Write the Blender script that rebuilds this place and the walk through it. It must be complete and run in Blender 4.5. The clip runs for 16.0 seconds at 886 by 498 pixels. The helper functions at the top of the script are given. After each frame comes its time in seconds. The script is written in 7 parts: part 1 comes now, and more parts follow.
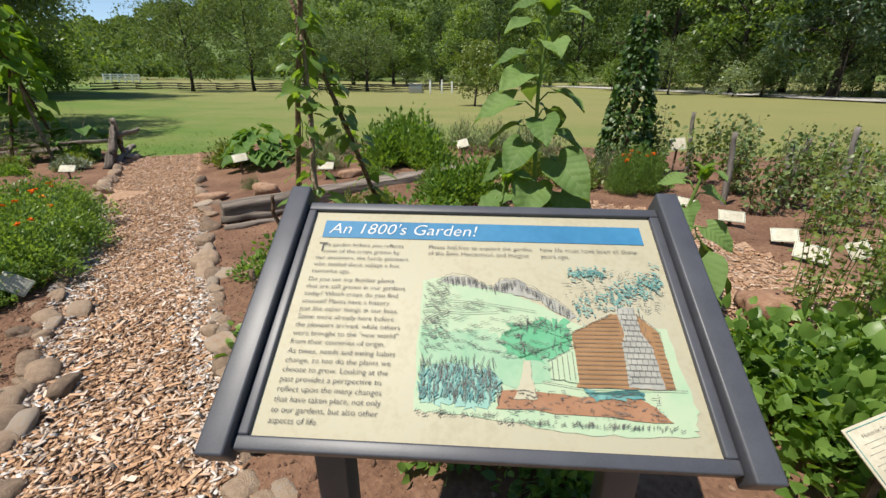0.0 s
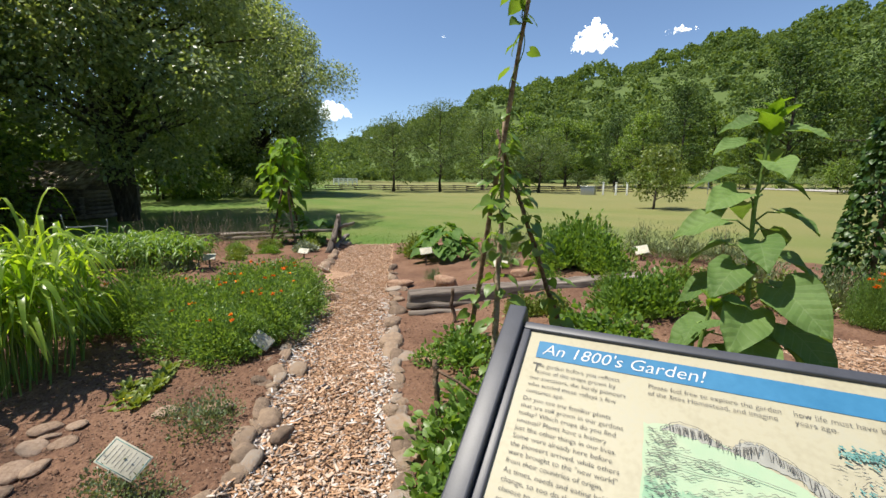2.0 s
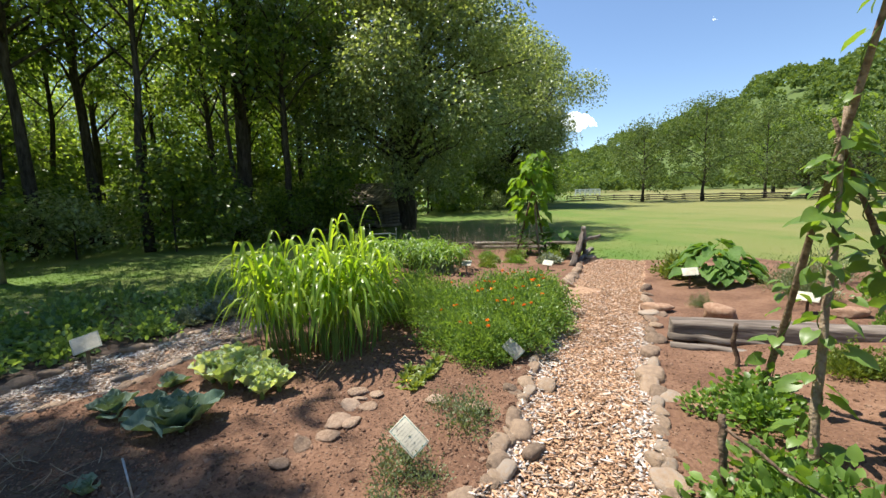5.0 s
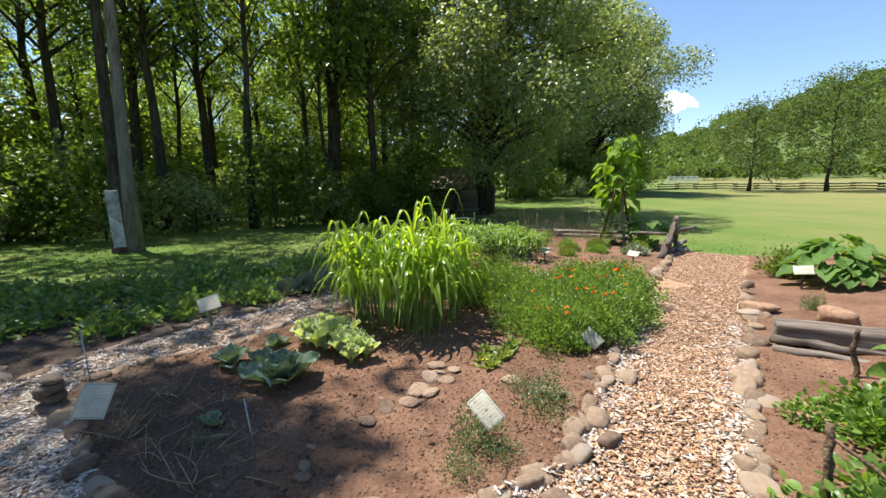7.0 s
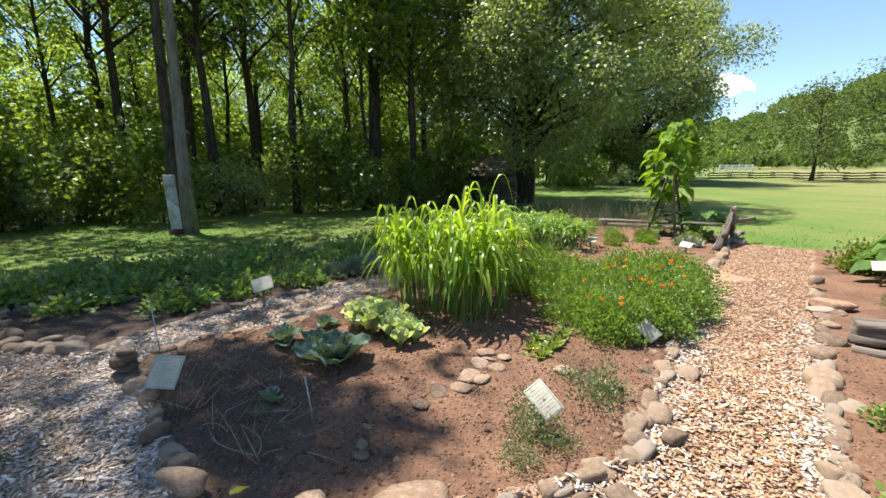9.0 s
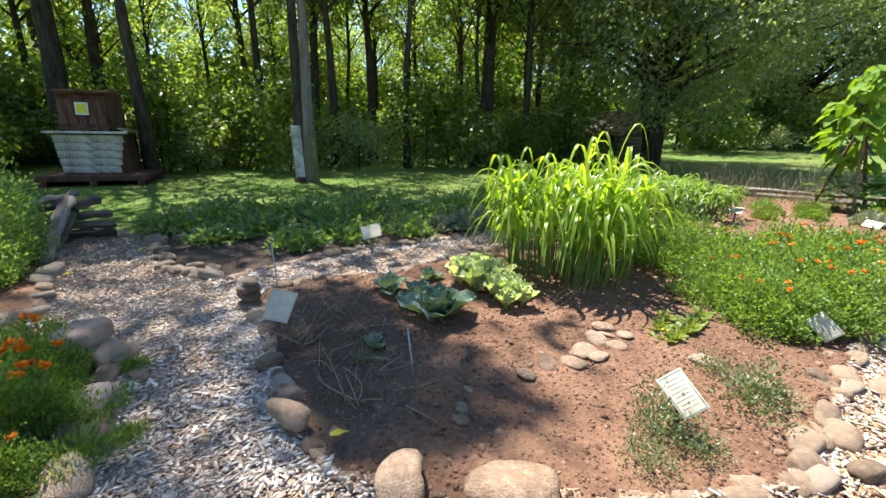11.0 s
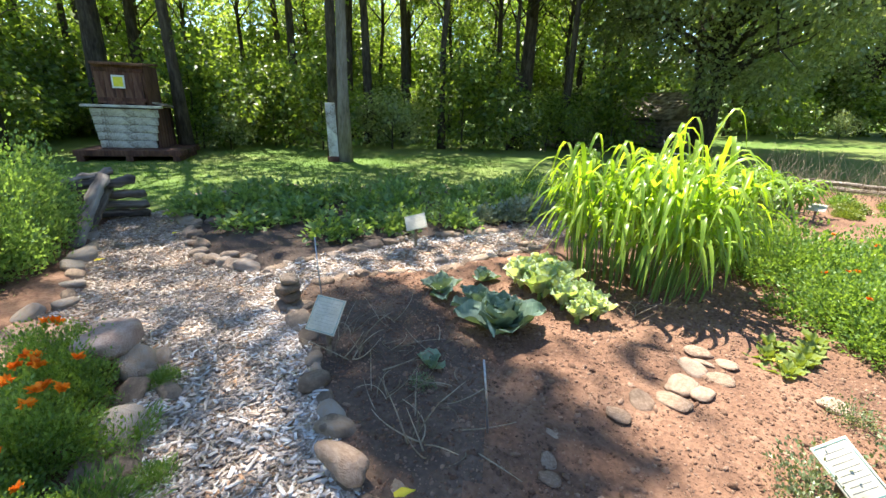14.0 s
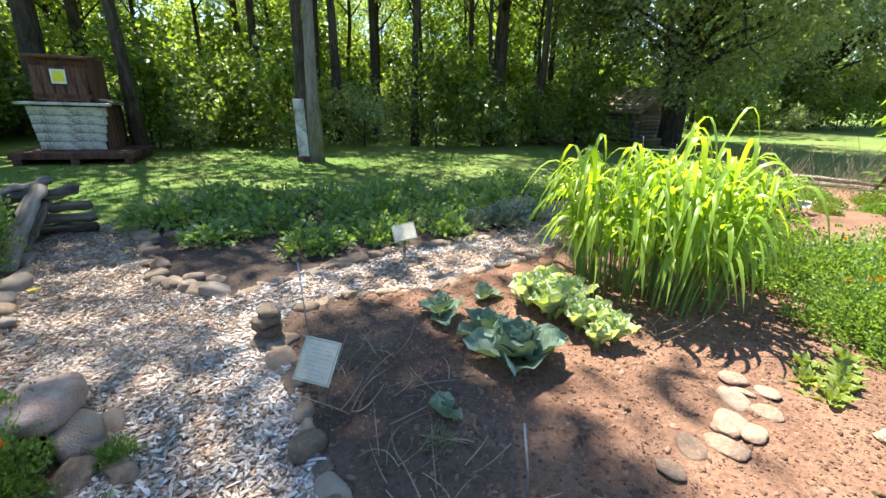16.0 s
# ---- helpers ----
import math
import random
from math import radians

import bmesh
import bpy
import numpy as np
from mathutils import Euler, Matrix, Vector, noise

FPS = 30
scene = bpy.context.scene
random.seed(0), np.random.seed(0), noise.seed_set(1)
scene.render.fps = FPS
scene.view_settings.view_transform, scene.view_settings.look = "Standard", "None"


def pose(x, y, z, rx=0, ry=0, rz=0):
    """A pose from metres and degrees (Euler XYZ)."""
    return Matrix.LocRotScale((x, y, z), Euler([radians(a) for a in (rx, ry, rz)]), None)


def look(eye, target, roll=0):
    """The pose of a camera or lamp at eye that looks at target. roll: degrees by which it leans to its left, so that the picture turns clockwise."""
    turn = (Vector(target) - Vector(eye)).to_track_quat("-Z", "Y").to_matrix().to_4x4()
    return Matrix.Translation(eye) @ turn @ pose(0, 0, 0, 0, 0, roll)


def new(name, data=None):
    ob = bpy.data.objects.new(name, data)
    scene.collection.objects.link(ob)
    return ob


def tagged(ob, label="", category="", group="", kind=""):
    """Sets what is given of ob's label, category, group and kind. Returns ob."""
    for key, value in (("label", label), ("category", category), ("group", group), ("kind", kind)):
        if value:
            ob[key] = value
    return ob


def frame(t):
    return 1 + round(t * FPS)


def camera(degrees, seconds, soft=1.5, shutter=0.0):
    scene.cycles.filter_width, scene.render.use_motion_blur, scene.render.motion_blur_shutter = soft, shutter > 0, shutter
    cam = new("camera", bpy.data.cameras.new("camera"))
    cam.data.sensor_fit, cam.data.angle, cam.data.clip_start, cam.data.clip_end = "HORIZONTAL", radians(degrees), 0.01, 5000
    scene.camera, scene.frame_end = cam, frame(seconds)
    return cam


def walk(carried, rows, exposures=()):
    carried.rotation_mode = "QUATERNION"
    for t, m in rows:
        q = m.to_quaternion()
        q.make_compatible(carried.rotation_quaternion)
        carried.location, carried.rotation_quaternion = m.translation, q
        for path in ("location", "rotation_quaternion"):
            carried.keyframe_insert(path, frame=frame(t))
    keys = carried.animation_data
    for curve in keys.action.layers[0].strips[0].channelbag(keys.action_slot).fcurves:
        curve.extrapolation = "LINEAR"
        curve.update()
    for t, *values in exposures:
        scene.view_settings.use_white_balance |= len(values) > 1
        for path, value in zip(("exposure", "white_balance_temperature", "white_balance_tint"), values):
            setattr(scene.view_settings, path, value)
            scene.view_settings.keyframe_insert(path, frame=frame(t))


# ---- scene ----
cam = camera(94.0, 16.0)
PATH = [
    (0, (0.078, 0.051, 1.542), (-0.205, 1.89, 0.808), 0.3),
    (0.5, (0.078, 0.047, 1.545), (-0.311, 1.898, 0.895), 0.1),
    (1, (0.057, 0.026, 1.573), (-0.499, 1.874, 1.046), 0.1),
    (1.5, (0.026, -0.016, 1.612), (-0.774, 1.776, 1.226), 0.3),
    (2, (-0.039, -0.052, 1.635), (-1.066, 1.638, 1.334), 0.4),
    (2.5, (-0.098, -0.085, 1.641), (-1.317, 1.479, 1.38), 0.2),
    (3, (-0.167, -0.134, 1.645), (-1.548, 1.291, 1.395), -0.1),
    (3.5, (-0.245, -0.171, 1.633), (-1.76, 1.111, 1.388), -0.4),
    (4, (-0.266, -0.17, 1.645), (-1.897, 0.963, 1.406), -0.8),
    (4.5, (-0.263, -0.131, 1.658), (-1.978, 0.87, 1.417), -0.9),
    (5, (-0.237, -0.085, 1.657), (-2.016, 0.798, 1.415), -1.0),
    (5.2, (-0.217, -0.072, 1.681), (-2.017, 0.76, 1.423), -1.1),
    (7.5, (-0.168, -0.202, 1.634), (-2.077, 0.303, 1.32), 0.2),
    (8, (-0.204, -0.236, 1.632), (-2.116, 0.249, 1.303), 0.3),
    (8.2, (-0.203, -0.251, 1.638), (-2.118, 0.224, 1.308), 0.1),
    (10.3, (-0.428, -0.346, 1.518), (-2.365, -0.273, 1.025), 1.3),
    (10.5, (-0.453, -0.352, 1.506), (-2.386, -0.333, 0.993), 1.3),
    (11, (-0.551, -0.362, 1.489), (-2.471, -0.471, 0.938), 1.2),
    (11.5, (-0.636, -0.334, 1.506), (-2.542, -0.546, 0.938), 1.1),
    (12, (-0.688, -0.328, 1.511), (-2.582, -0.601, 0.93), 1.3),
    (12.5, (-0.759, -0.392, 1.502), (-2.648, -0.675, 0.91), 1.8),
    (13, (-0.839, -0.506, 1.514), (-2.725, -0.773, 0.905), 2.2),
    (13.5, (-0.913, -0.618, 1.515), (-2.797, -0.86, 0.888), 2.4),
    (14, (-0.994, -0.686, 1.504), (-2.875, -0.906, 0.86), 2.2),
    (14.5, (-1.121, -0.74, 1.523), (-3.001, -0.936, 0.87), 1.9),
    (15, (-1.248, -0.777, 1.54), (-3.13, -0.944, 0.884), 1.7),
    (15.5, (-1.308, -0.848, 1.542), (-3.192, -0.974, 0.883), 1.8),
    (16, (-1.382, -0.943, 1.538), (-3.268, -1.025, 0.876), 2.0),
]
EXPOSURE = [(0, 0.5), (2.5, 0.68), (5, 0.98), (8, 1.15), (11, 1.64), (13, 2.0), (16, 2.08)]
walk(cam, [(t, look(eye, target, roll)) for t, eye, target, roll in PATH], EXPOSURE)

# ---- world and sun ----
SUN_AZ, SUN_EL = 232.0, 67.0
world = bpy.data.worlds.new("sky")
scene.world = world
world.use_nodes = True
wn = world.node_tree
sky = wn.nodes.new("ShaderNodeTexSky")
sky.sky_type, sky.sun_disc = "NISHITA", False
sky.sun_elevation, sky.sun_rotation = radians(SUN_EL), radians(SUN_AZ)
sky.altitude, sky.air_density, sky.dust_density, sky.ozone_density = 600, 1.0, 0.0, 3.0
wn.nodes["Background"].inputs["Strength"].default_value = 0.1
wn.links.new(sky.outputs[0], wn.nodes["Background"].inputs["Color"])
sun_way = Vector((math.sin(radians(SUN_AZ)) * math.cos(radians(SUN_EL)), math.cos(radians(SUN_AZ)) * math.cos(radians(SUN_EL)), math.sin(radians(SUN_EL))))
sun = new("sun", bpy.data.lights.new("sun", "SUN"))
sun.data.energy, sun.data.angle, sun.data.color = 4.8, radians(0.53), (1.0, 0.94, 0.84)
sun.matrix_world = look(sun_way * 60, (0, 0, 0))

# ---- materials ----
rng = np.random.default_rng(7)


def mat(name, colours, scale=8.0, rough=0.8, bump=0.3, bump_scale=40.0, metal=0.0, island=0.0, objrand=0.0, coords="Object", spread=(0.3, 0.7), stretch=(1, 1, 1), fine=0.5, trans=0.0, trans_tint=(1.0, 1.0, 0.5), spec=0.3):
    """Node material: a ramp over two scales of noise, varied by island or object, with fine relief; trans: light that comes through leaves."""
    m = bpy.data.materials.new(name)
    m.use_nodes = True
    nt = m.node_tree
    nd, ln = nt.nodes, nt.links
    bsdf = nd["Principled BSDF"]
    bsdf.inputs["Roughness"].default_value = rough
    bsdf.inputs["Metallic"].default_value = metal
    bsdf.inputs["Specular IOR Level"].default_value = spec
    tc = nd.new("ShaderNodeTexCoord")
    mp = nd.new("ShaderNodeMapping")
    mp.inputs["Scale"].default_value = stretch
    if coords == "World":
        geo0 = nd.new("ShaderNodeNewGeometry")
        ln.new(geo0.outputs["Position"], mp.inputs["Vector"])
    else:
        ln.new(tc.outputs[coords], mp.inputs["Vector"])
    n1 = nd.new("ShaderNodeTexNoise")
    n1.inputs["Scale"].default_value, n1.inputs["Detail"].default_value, n1.inputs["Roughness"].default_value = scale, 5, 0.6
    n2 = nd.new("ShaderNodeTexNoise")
    n2.inputs["Scale"].default_value, n2.inputs["Detail"].default_value = bump_scale, 4
    for n in (n1, n2):
        ln.new(mp.outputs[0], n.inputs["Vector"])
    mix = nd.new("ShaderNodeMath")
    mix.operation = "MULTIPLY_ADD"
    mix.inputs[1].default_value, mix.inputs[2].default_value = fine, -fine / 2
    ln.new(n2.outputs["Fac"], mix.inputs[0])
    add = nd.new("ShaderNodeMath")
    add.operation = "ADD"
    ln.new(n1.outputs["Fac"], add.inputs[0])
    ln.new(mix.outputs[0], add.inputs[1])
    value = add.outputs[0]
    for amount, node, socket in ((island, "ShaderNodeNewGeometry", "Random Per Island"), (objrand, "ShaderNodeObjectInfo", "Random")):
        if amount:
            src = nd.new(node)
            k = nd.new("ShaderNodeMath")
            k.operation = "MULTIPLY_ADD"
            k.inputs[1].default_value, k.inputs[2].default_value = amount, -amount / 2
            ln.new(src.outputs[socket], k.inputs[0])
            s = nd.new("ShaderNodeMath")
            s.operation = "ADD"
            ln.new(value, s.inputs[0])
            ln.new(k.outputs[0], s.inputs[1])
            value = s.outputs[0]
    ramp = nd.new("ShaderNodeValToRGB")
    el = ramp.color_ramp.elements
    lo, hi = spread
    for i, c in enumerate(colours):
        p = lo + (hi - lo) * i / max(1, len(colours) - 1)
        if i < 2:
            el[i].position, el[i].color = p, (*c, 1)
        else:
            e = el.new(p)
            e.color = (*c, 1)
    ln.new(value, ramp.inputs[0])
    ln.new(ramp.outputs[0], bsdf.inputs["Base Color"])
    if bump:
        b = nd.new("ShaderNodeBump")
        b.inputs["Strength"].default_value, b.inputs["Distance"].default_value = bump, 0.02
        ln.new(n2.outputs["Fac"], b.inputs["Height"])
        ln.new(b.outputs[0], bsdf.inputs["Normal"])
    if trans:
        t = nd.new("ShaderNodeBsdfTranslucent")
        tint = nd.new("ShaderNodeMix")
        tint.data_type, tint.blend_type = "RGBA", "MULTIPLY"
        tint.inputs["Factor"].default_value = 1.0
        ln.new(ramp.outputs[0], tint.inputs["A"])
        tint.inputs["B"].default_value = (*trans_tint, 1)
        ln.new(tint.outputs["Result"], t.inputs["Color"])
        ms = nd.new("ShaderNodeMixShader")
        ms.inputs[0].default_value = trans
        ln.new(bsdf.outputs[0], ms.inputs[1])
        ln.new(t.outputs[0], ms.inputs[2])
        ln.new(ms.outputs[0], nd["Material Output"].inputs["Surface"])
    return m


def leafmat(name, dark, light, trans=0.4, island=0.8, rough=0.4, spec=0.45, objrand=0.15, tint=(1.6, 1.5, 0.5)):
    mid = tuple((a + b) / 2 for a, b in zip(dark, light))
    return mat(name, (dark, mid, light), 6, rough, 0.0, 60, island=island, objrand=objrand, spread=(0.15, 0.85), fine=0.2, trans=trans, trans_tint=tint, spec=spec, coords="World")


def veined(name, dark, light, vein, count=7.0, trans=0.35):
    """Leaf with a pale midrib and side veins, laid out along the leaf's own axes (y from stalk to tip)."""
    m = leafmat(name, dark, light, trans, island=0.0, objrand=0.5, rough=0.6, spec=0.2)
    nt = m.node_tree
    nd, ln = nt.nodes, nt.links
    tc = nd.new("ShaderNodeTexCoord")
    sep = nd.new("ShaderNodeSeparateXYZ")
    ln.new(tc.outputs["Object"], sep.inputs[0])

    def op(kind, a, b=None, c=None):
        n = nd.new("ShaderNodeMath")
        n.operation = kind
        for i, v in enumerate((a, b, c)):
            if v is None:
                continue
            if isinstance(v, (int, float)):
                n.inputs[i].default_value = v
            else:
                ln.new(v, n.inputs[i])
        return n.outputs[0]
    ax = op("ABSOLUTE", sep.outputs["X"])
    along = op("MULTIPLY_ADD", ax, -0.75, sep.outputs["Y"])
    tri = op("PINGPONG", op("MULTIPLY", along, count), 0.5)
    side = op("LESS_THAN", tri, 0.055)
    mid = op("LESS_THAN", ax, 0.012)
    fac = op("MULTIPLY", op("MAXIMUM", side, mid), 0.3)
    ramp = [n for n in nd if n.bl_idname == "ShaderNodeValToRGB"][0]
    mixc = nd.new("ShaderNodeMix")
    mixc.data_type = "RGBA"
    ln.new(fac, mixc.inputs["Factor"])
    ln.new(ramp.outputs[0], mixc.inputs["A"])
    mixc.inputs["B"].default_value = (*vein, 1)
    bsdf = nd["Principled BSDF"]
    ln.new(mixc.outputs["Result"], bsdf.inputs["Base Color"])
    b = nd.new("ShaderNodeBump")
    b.inputs["Strength"].default_value, b.inputs["Distance"].default_value = 0.5, 0.01
    ln.new(op("SUBTRACT", tri, op("MULTIPLY", mid, 0.5)), b.inputs["Height"])
    ln.new(b.outputs[0], bsdf.inputs["Normal"])
    return m


M = {
    "grass": mat("mown_grass", ((0.065, 0.125, 0.018), (0.09, 0.155, 0.024), (0.14, 0.17, 0.042), (0.09, 0.15, 0.026)), 0.22, 0.9, 0.9, 60, coords="World", spread=(0.3, 0.72), fine=0.35),
    "soil": mat("red_garden_soil", ((0.083, 0.042, 0.026), (0.158, 0.085, 0.052), (0.235, 0.137, 0.088)), 1.6, 0.95, 1.0, 34, coords="World", spread=(0.25, 0.75), fine=0.6),
    "potato_soil": mat("dark_bed_soil", ((0.035, 0.025, 0.02), (0.065, 0.046, 0.036), (0.1, 0.072, 0.055)), 1.6, 0.95, 1.0, 34, coords="World", spread=(0.25, 0.75), fine=0.6),
    "onion_soil": mat("mid_brown_soil", ((0.055, 0.036, 0.027), (0.1, 0.066, 0.047), (0.165, 0.112, 0.08)), 1.6, 0.95, 1.0, 34, coords="World", spread=(0.25, 0.75), fine=0.6),
    "path": mat("trodden_wood_chip_bed", ((0.25, 0.15, 0.09), (0.37, 0.23, 0.145), (0.45, 0.31, 0.21)), 14, 0.95, 1.0, 70, coords="World", fine=0.8),
    "chip": mat("wood_chip", ((0.27, 0.158, 0.092), (0.44, 0.26, 0.148), (0.51, 0.325, 0.205), (0.6, 0.48, 0.39)), 5, 0.85, 0.3, 90, island=1.0, objrand=0.8, coords="World", spread=(0.1, 0.9), fine=0.15),
    # paler, greyer chip copy: skylight of the shaded path is put into its colour
    "shadechip": mat("shade_grey_wood_chip", ((0.26, 0.195, 0.145), (0.42, 0.33, 0.26), (0.53, 0.445, 0.37), (0.63, 0.56, 0.495)), 5, 0.85, 0.3, 90, island=1.0, objrand=0.8, coords="World", spread=(0.1, 0.9), fine=0.15),
    "palechip": mat("bleached_wood_chip", ((0.34, 0.26, 0.2), (0.47, 0.39, 0.33), (0.56, 0.5, 0.45), (0.66, 0.63, 0.6)), 5, 0.85, 0.3, 90, island=1.0, coords="World", spread=(0.1, 0.9), fine=0.15),
    "clod": mat("soil_clod", ((0.085, 0.046, 0.029), (0.16, 0.09, 0.057), (0.27, 0.175, 0.12)), 6, 0.95, 0.6, 60, island=0.7, coords="World", spread=(0.1, 0.9)),
    "stone": mat("river_stone", ((0.17, 0.12, 0.085), (0.26, 0.185, 0.13), (0.35, 0.25, 0.17), (0.34, 0.285, 0.235)), 5, 0.85, 0.8, 30, objrand=0.7, spread=(0.15, 0.85), fine=0.4),
    "pale_stone": mat("pale_sandstone", ((0.22, 0.145, 0.097), (0.31, 0.215, 0.15), (0.39, 0.285, 0.21)), 7, 0.85, 0.7, 30, objrand=0.3),
    "pink_stone": mat("pinkish_river_boulder", ((0.27, 0.18, 0.135), (0.36, 0.255, 0.2), (0.43, 0.33, 0.275)), 5, 0.85, 0.5, 40),
    "red_stone": mat("red_sandstone", ((0.22, 0.12, 0.075), (0.3, 0.18, 0.115), (0.38, 0.25, 0.17)), 7, 0.85, 0.5, 50, objrand=0.3),
    "bark": mat("tree_bark", ((0.024, 0.019, 0.014), (0.058, 0.047, 0.036), (0.1, 0.085, 0.07)), 9, 0.95, 1.0, 26, stretch=(1, 1, 0.22), coords="World"),
    "greybark": mat("grey_bark", ((0.10, 0.09, 0.078), (0.19, 0.17, 0.15), (0.26, 0.24, 0.22)), 9, 0.95, 1.0, 26, stretch=(1, 1, 0.22), coords="World"),
    "weathered": mat("weathered_wood", ((0.06, 0.047, 0.038), (0.16, 0.13, 0.107), (0.3, 0.26, 0.22)), 5, 0.9, 0.9, 22, stretch=(0.12, 1, 1), fine=0.5, objrand=0.2),
    "pole": mat("bark_pole", ((0.09, 0.06, 0.04), (0.19, 0.13, 0.085), (0.29, 0.22, 0.15)), 14, 0.9, 0.9, 40, objrand=0.4),
    "steel": mat("dark_powder_coated_metal", ((0.048, 0.05, 0.06), (0.066, 0.069, 0.082)), 12, 0.45, 0.02, 260, spec=0.45),
    "panel": mat("faded_cream_panel", ((0.335, 0.305, 0.213), (0.383, 0.352, 0.25), (0.37, 0.35, 0.265)), 5, 0.55, 0.03, 80, spread=(0.25, 0.75), spec=0.35),
    "blue": mat("faded_blue_print", ((0.025, 0.14, 0.27), (0.04, 0.18, 0.33)), 6, 0.55, 0.0, 60),
    "ink": mat("black_print", ((0.08, 0.077, 0.068), (0.12, 0.112, 0.1)), 20, 0.6, 0.0),
    "white_print": mat("white_print", ((0.518, 0.533, 0.533), (0.576, 0.576, 0.562)), 20, 0.6, 0.0),
    "print_green": mat("pale_green_print", ((0.191, 0.348, 0.220), (0.290, 0.406, 0.273)), 14, 0.6, 0.0),
    "print_wash": mat("pale_green_wash", ((0.290, 0.406, 0.267), (0.360, 0.429, 0.290)), 8, 0.6, 0.0),
    "print_tree": mat("green_print", ((0.070, 0.290, 0.145), (0.116, 0.336, 0.186)), 18, 0.6, 0.0),
    "print_teal": mat("teal_print", ((0.07, 0.2, 0.2), (0.15, 0.31, 0.27)), 60, 0.6, 0.0),
    "print_reed": mat("pale_teal_print", ((0.17, 0.34, 0.29), (0.25, 0.4, 0.33)), 30, 0.6, 0.0),
    "print_brown": mat("brown_print", ((0.23, 0.125, 0.055), (0.28, 0.155, 0.07)), 18, 0.6, 0.0),
    "print_soil": mat("soil_print", ((0.244, 0.116, 0.058), (0.302, 0.157, 0.087)), 18, 0.6, 0.0),
    "print_grey": mat("grey_print", ((0.244, 0.244, 0.220), (0.336, 0.331, 0.290)), 30, 0.6, 0.0),
    "label": mat("weathered_plastic_label", ((0.44, 0.4, 0.3), (0.56, 0.52, 0.41)), 14, 0.5, 0.05, 90, objrand=0.2),
    "whitewash": mat("peeling_whitewash", ((0.2, 0.17, 0.14), (0.5, 0.48, 0.44), (0.68, 0.67, 0.63)), 3.2, 0.9, 0.6, 30, stretch=(0.25, 1, 1), fine=0.6),
    "oxblood": mat("old_red_boards", ((0.045, 0.022, 0.017), (0.1, 0.045, 0.032), (0.16, 0.085, 0.06)), 4, 0.9, 0.8, 26, stretch=(1, 1, 0.2), objrand=0.3),
    "greywood": mat("grey_plank", ((0.12, 0.1, 0.085), (0.26, 0.22, 0.18), (0.36, 0.31, 0.26)), 4, 0.9, 0.8, 26, stretch=(0.15, 1, 1), objrand=0.3),
    "yellow": mat("yellow_notice", ((0.75, 0.66, 0.04), (0.82, 0.74, 0.08)), 12, 0.55, 0.0),
    "white": mat("white_paint", ((0.66, 0.66, 0.63), (0.8, 0.8, 0.77)), 6, 0.6, 0.2, 60),
    "shake": mat("split_shake", ((0.16, 0.125, 0.09), (0.32, 0.27, 0.2), (0.46, 0.4, 0.3)), 6, 0.95, 0.6, 30, objrand=0.5, island=0.5, coords="World"),
    "log": mat("grey_log", ((0.075, 0.062, 0.05), (0.16, 0.135, 0.11), (0.25, 0.215, 0.18)), 5, 0.95, 0.8, 26, stretch=(0.2, 1, 1), objrand=0.3),
    "gravel": mat("pale_gravel_road", ((0.3, 0.28, 0.25), (0.44, 0.42, 0.38)), 1.5, 0.95, 0.4, 30, coords="World"),
    "flower": mat("orange_petals", ((0.78, 0.17, 0.006), (0.95, 0.33, 0.015)), 40, 0.6, 0.2, 90, objrand=0.5, island=0.3, trans=0.25, trans_tint=(1, 0.8, 0.4)),
    "yellowflower": mat("yellow_petals", ((0.8, 0.6, 0.03), (0.85, 0.7, 0.08)), 40, 0.6, 0.0, trans=0.2),
    "stem": mat("green_stem", ((0.1, 0.17, 0.035), (0.17, 0.26, 0.06)), 12, 0.6, 0.2, 60, coords="World", island=0.4),
    "brownstem": mat("brown_stem", ((0.1, 0.062, 0.035), (0.19, 0.13, 0.075)), 12, 0.8, 0.2, 60, coords="World", island=0.4),
    "straw": mat("dry_straw", ((0.15, 0.115, 0.075), (0.34, 0.275, 0.19)), 12, 0.8, 0.2, 60, coords="World", island=0.5),
    "red_sign": mat("red_sign_paint", ((0.5, 0.02, 0.02), (0.6, 0.04, 0.03)), 10, 0.5, 0.0),
    "cloud": mat("cloud_white", ((0.86, 0.88, 0.9), (0.95, 0.95, 0.96)), 0.01, 1.0, 0.0, trans=0.5, trans_tint=(1, 1, 1)),
    "wire": mat("galvanised_wire", ((0.3, 0.31, 0.32), (0.42, 0.43, 0.44)), 20, 0.4, 0.0, metal=0.7),
    # near-black colour standing in for the shade inside oven and cabin
    "dark": mat("interior_shade", ((0.01, 0.009, 0.008), (0.016, 0.014, 0.012)), 5, 0.95, 0.0),
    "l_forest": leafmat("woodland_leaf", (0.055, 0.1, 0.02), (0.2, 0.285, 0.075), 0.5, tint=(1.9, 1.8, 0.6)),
    # lighter copy of the woodland leaf, backlight put into its colour
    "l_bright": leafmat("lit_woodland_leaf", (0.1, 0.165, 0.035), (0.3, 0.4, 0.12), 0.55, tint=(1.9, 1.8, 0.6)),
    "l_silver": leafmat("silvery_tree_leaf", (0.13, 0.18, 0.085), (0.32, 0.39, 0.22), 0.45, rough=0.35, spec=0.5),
    "l_apple": leafmat("orchard_leaf", (0.07, 0.115, 0.04), (0.16, 0.215, 0.085), 0.35, rough=0.6, spec=0.2),
    "l_hill": leafmat("hillside_leaf", (0.085, 0.135, 0.04), (0.165, 0.225, 0.075), 0.35, island=0.4, rough=0.8, spec=0.1),
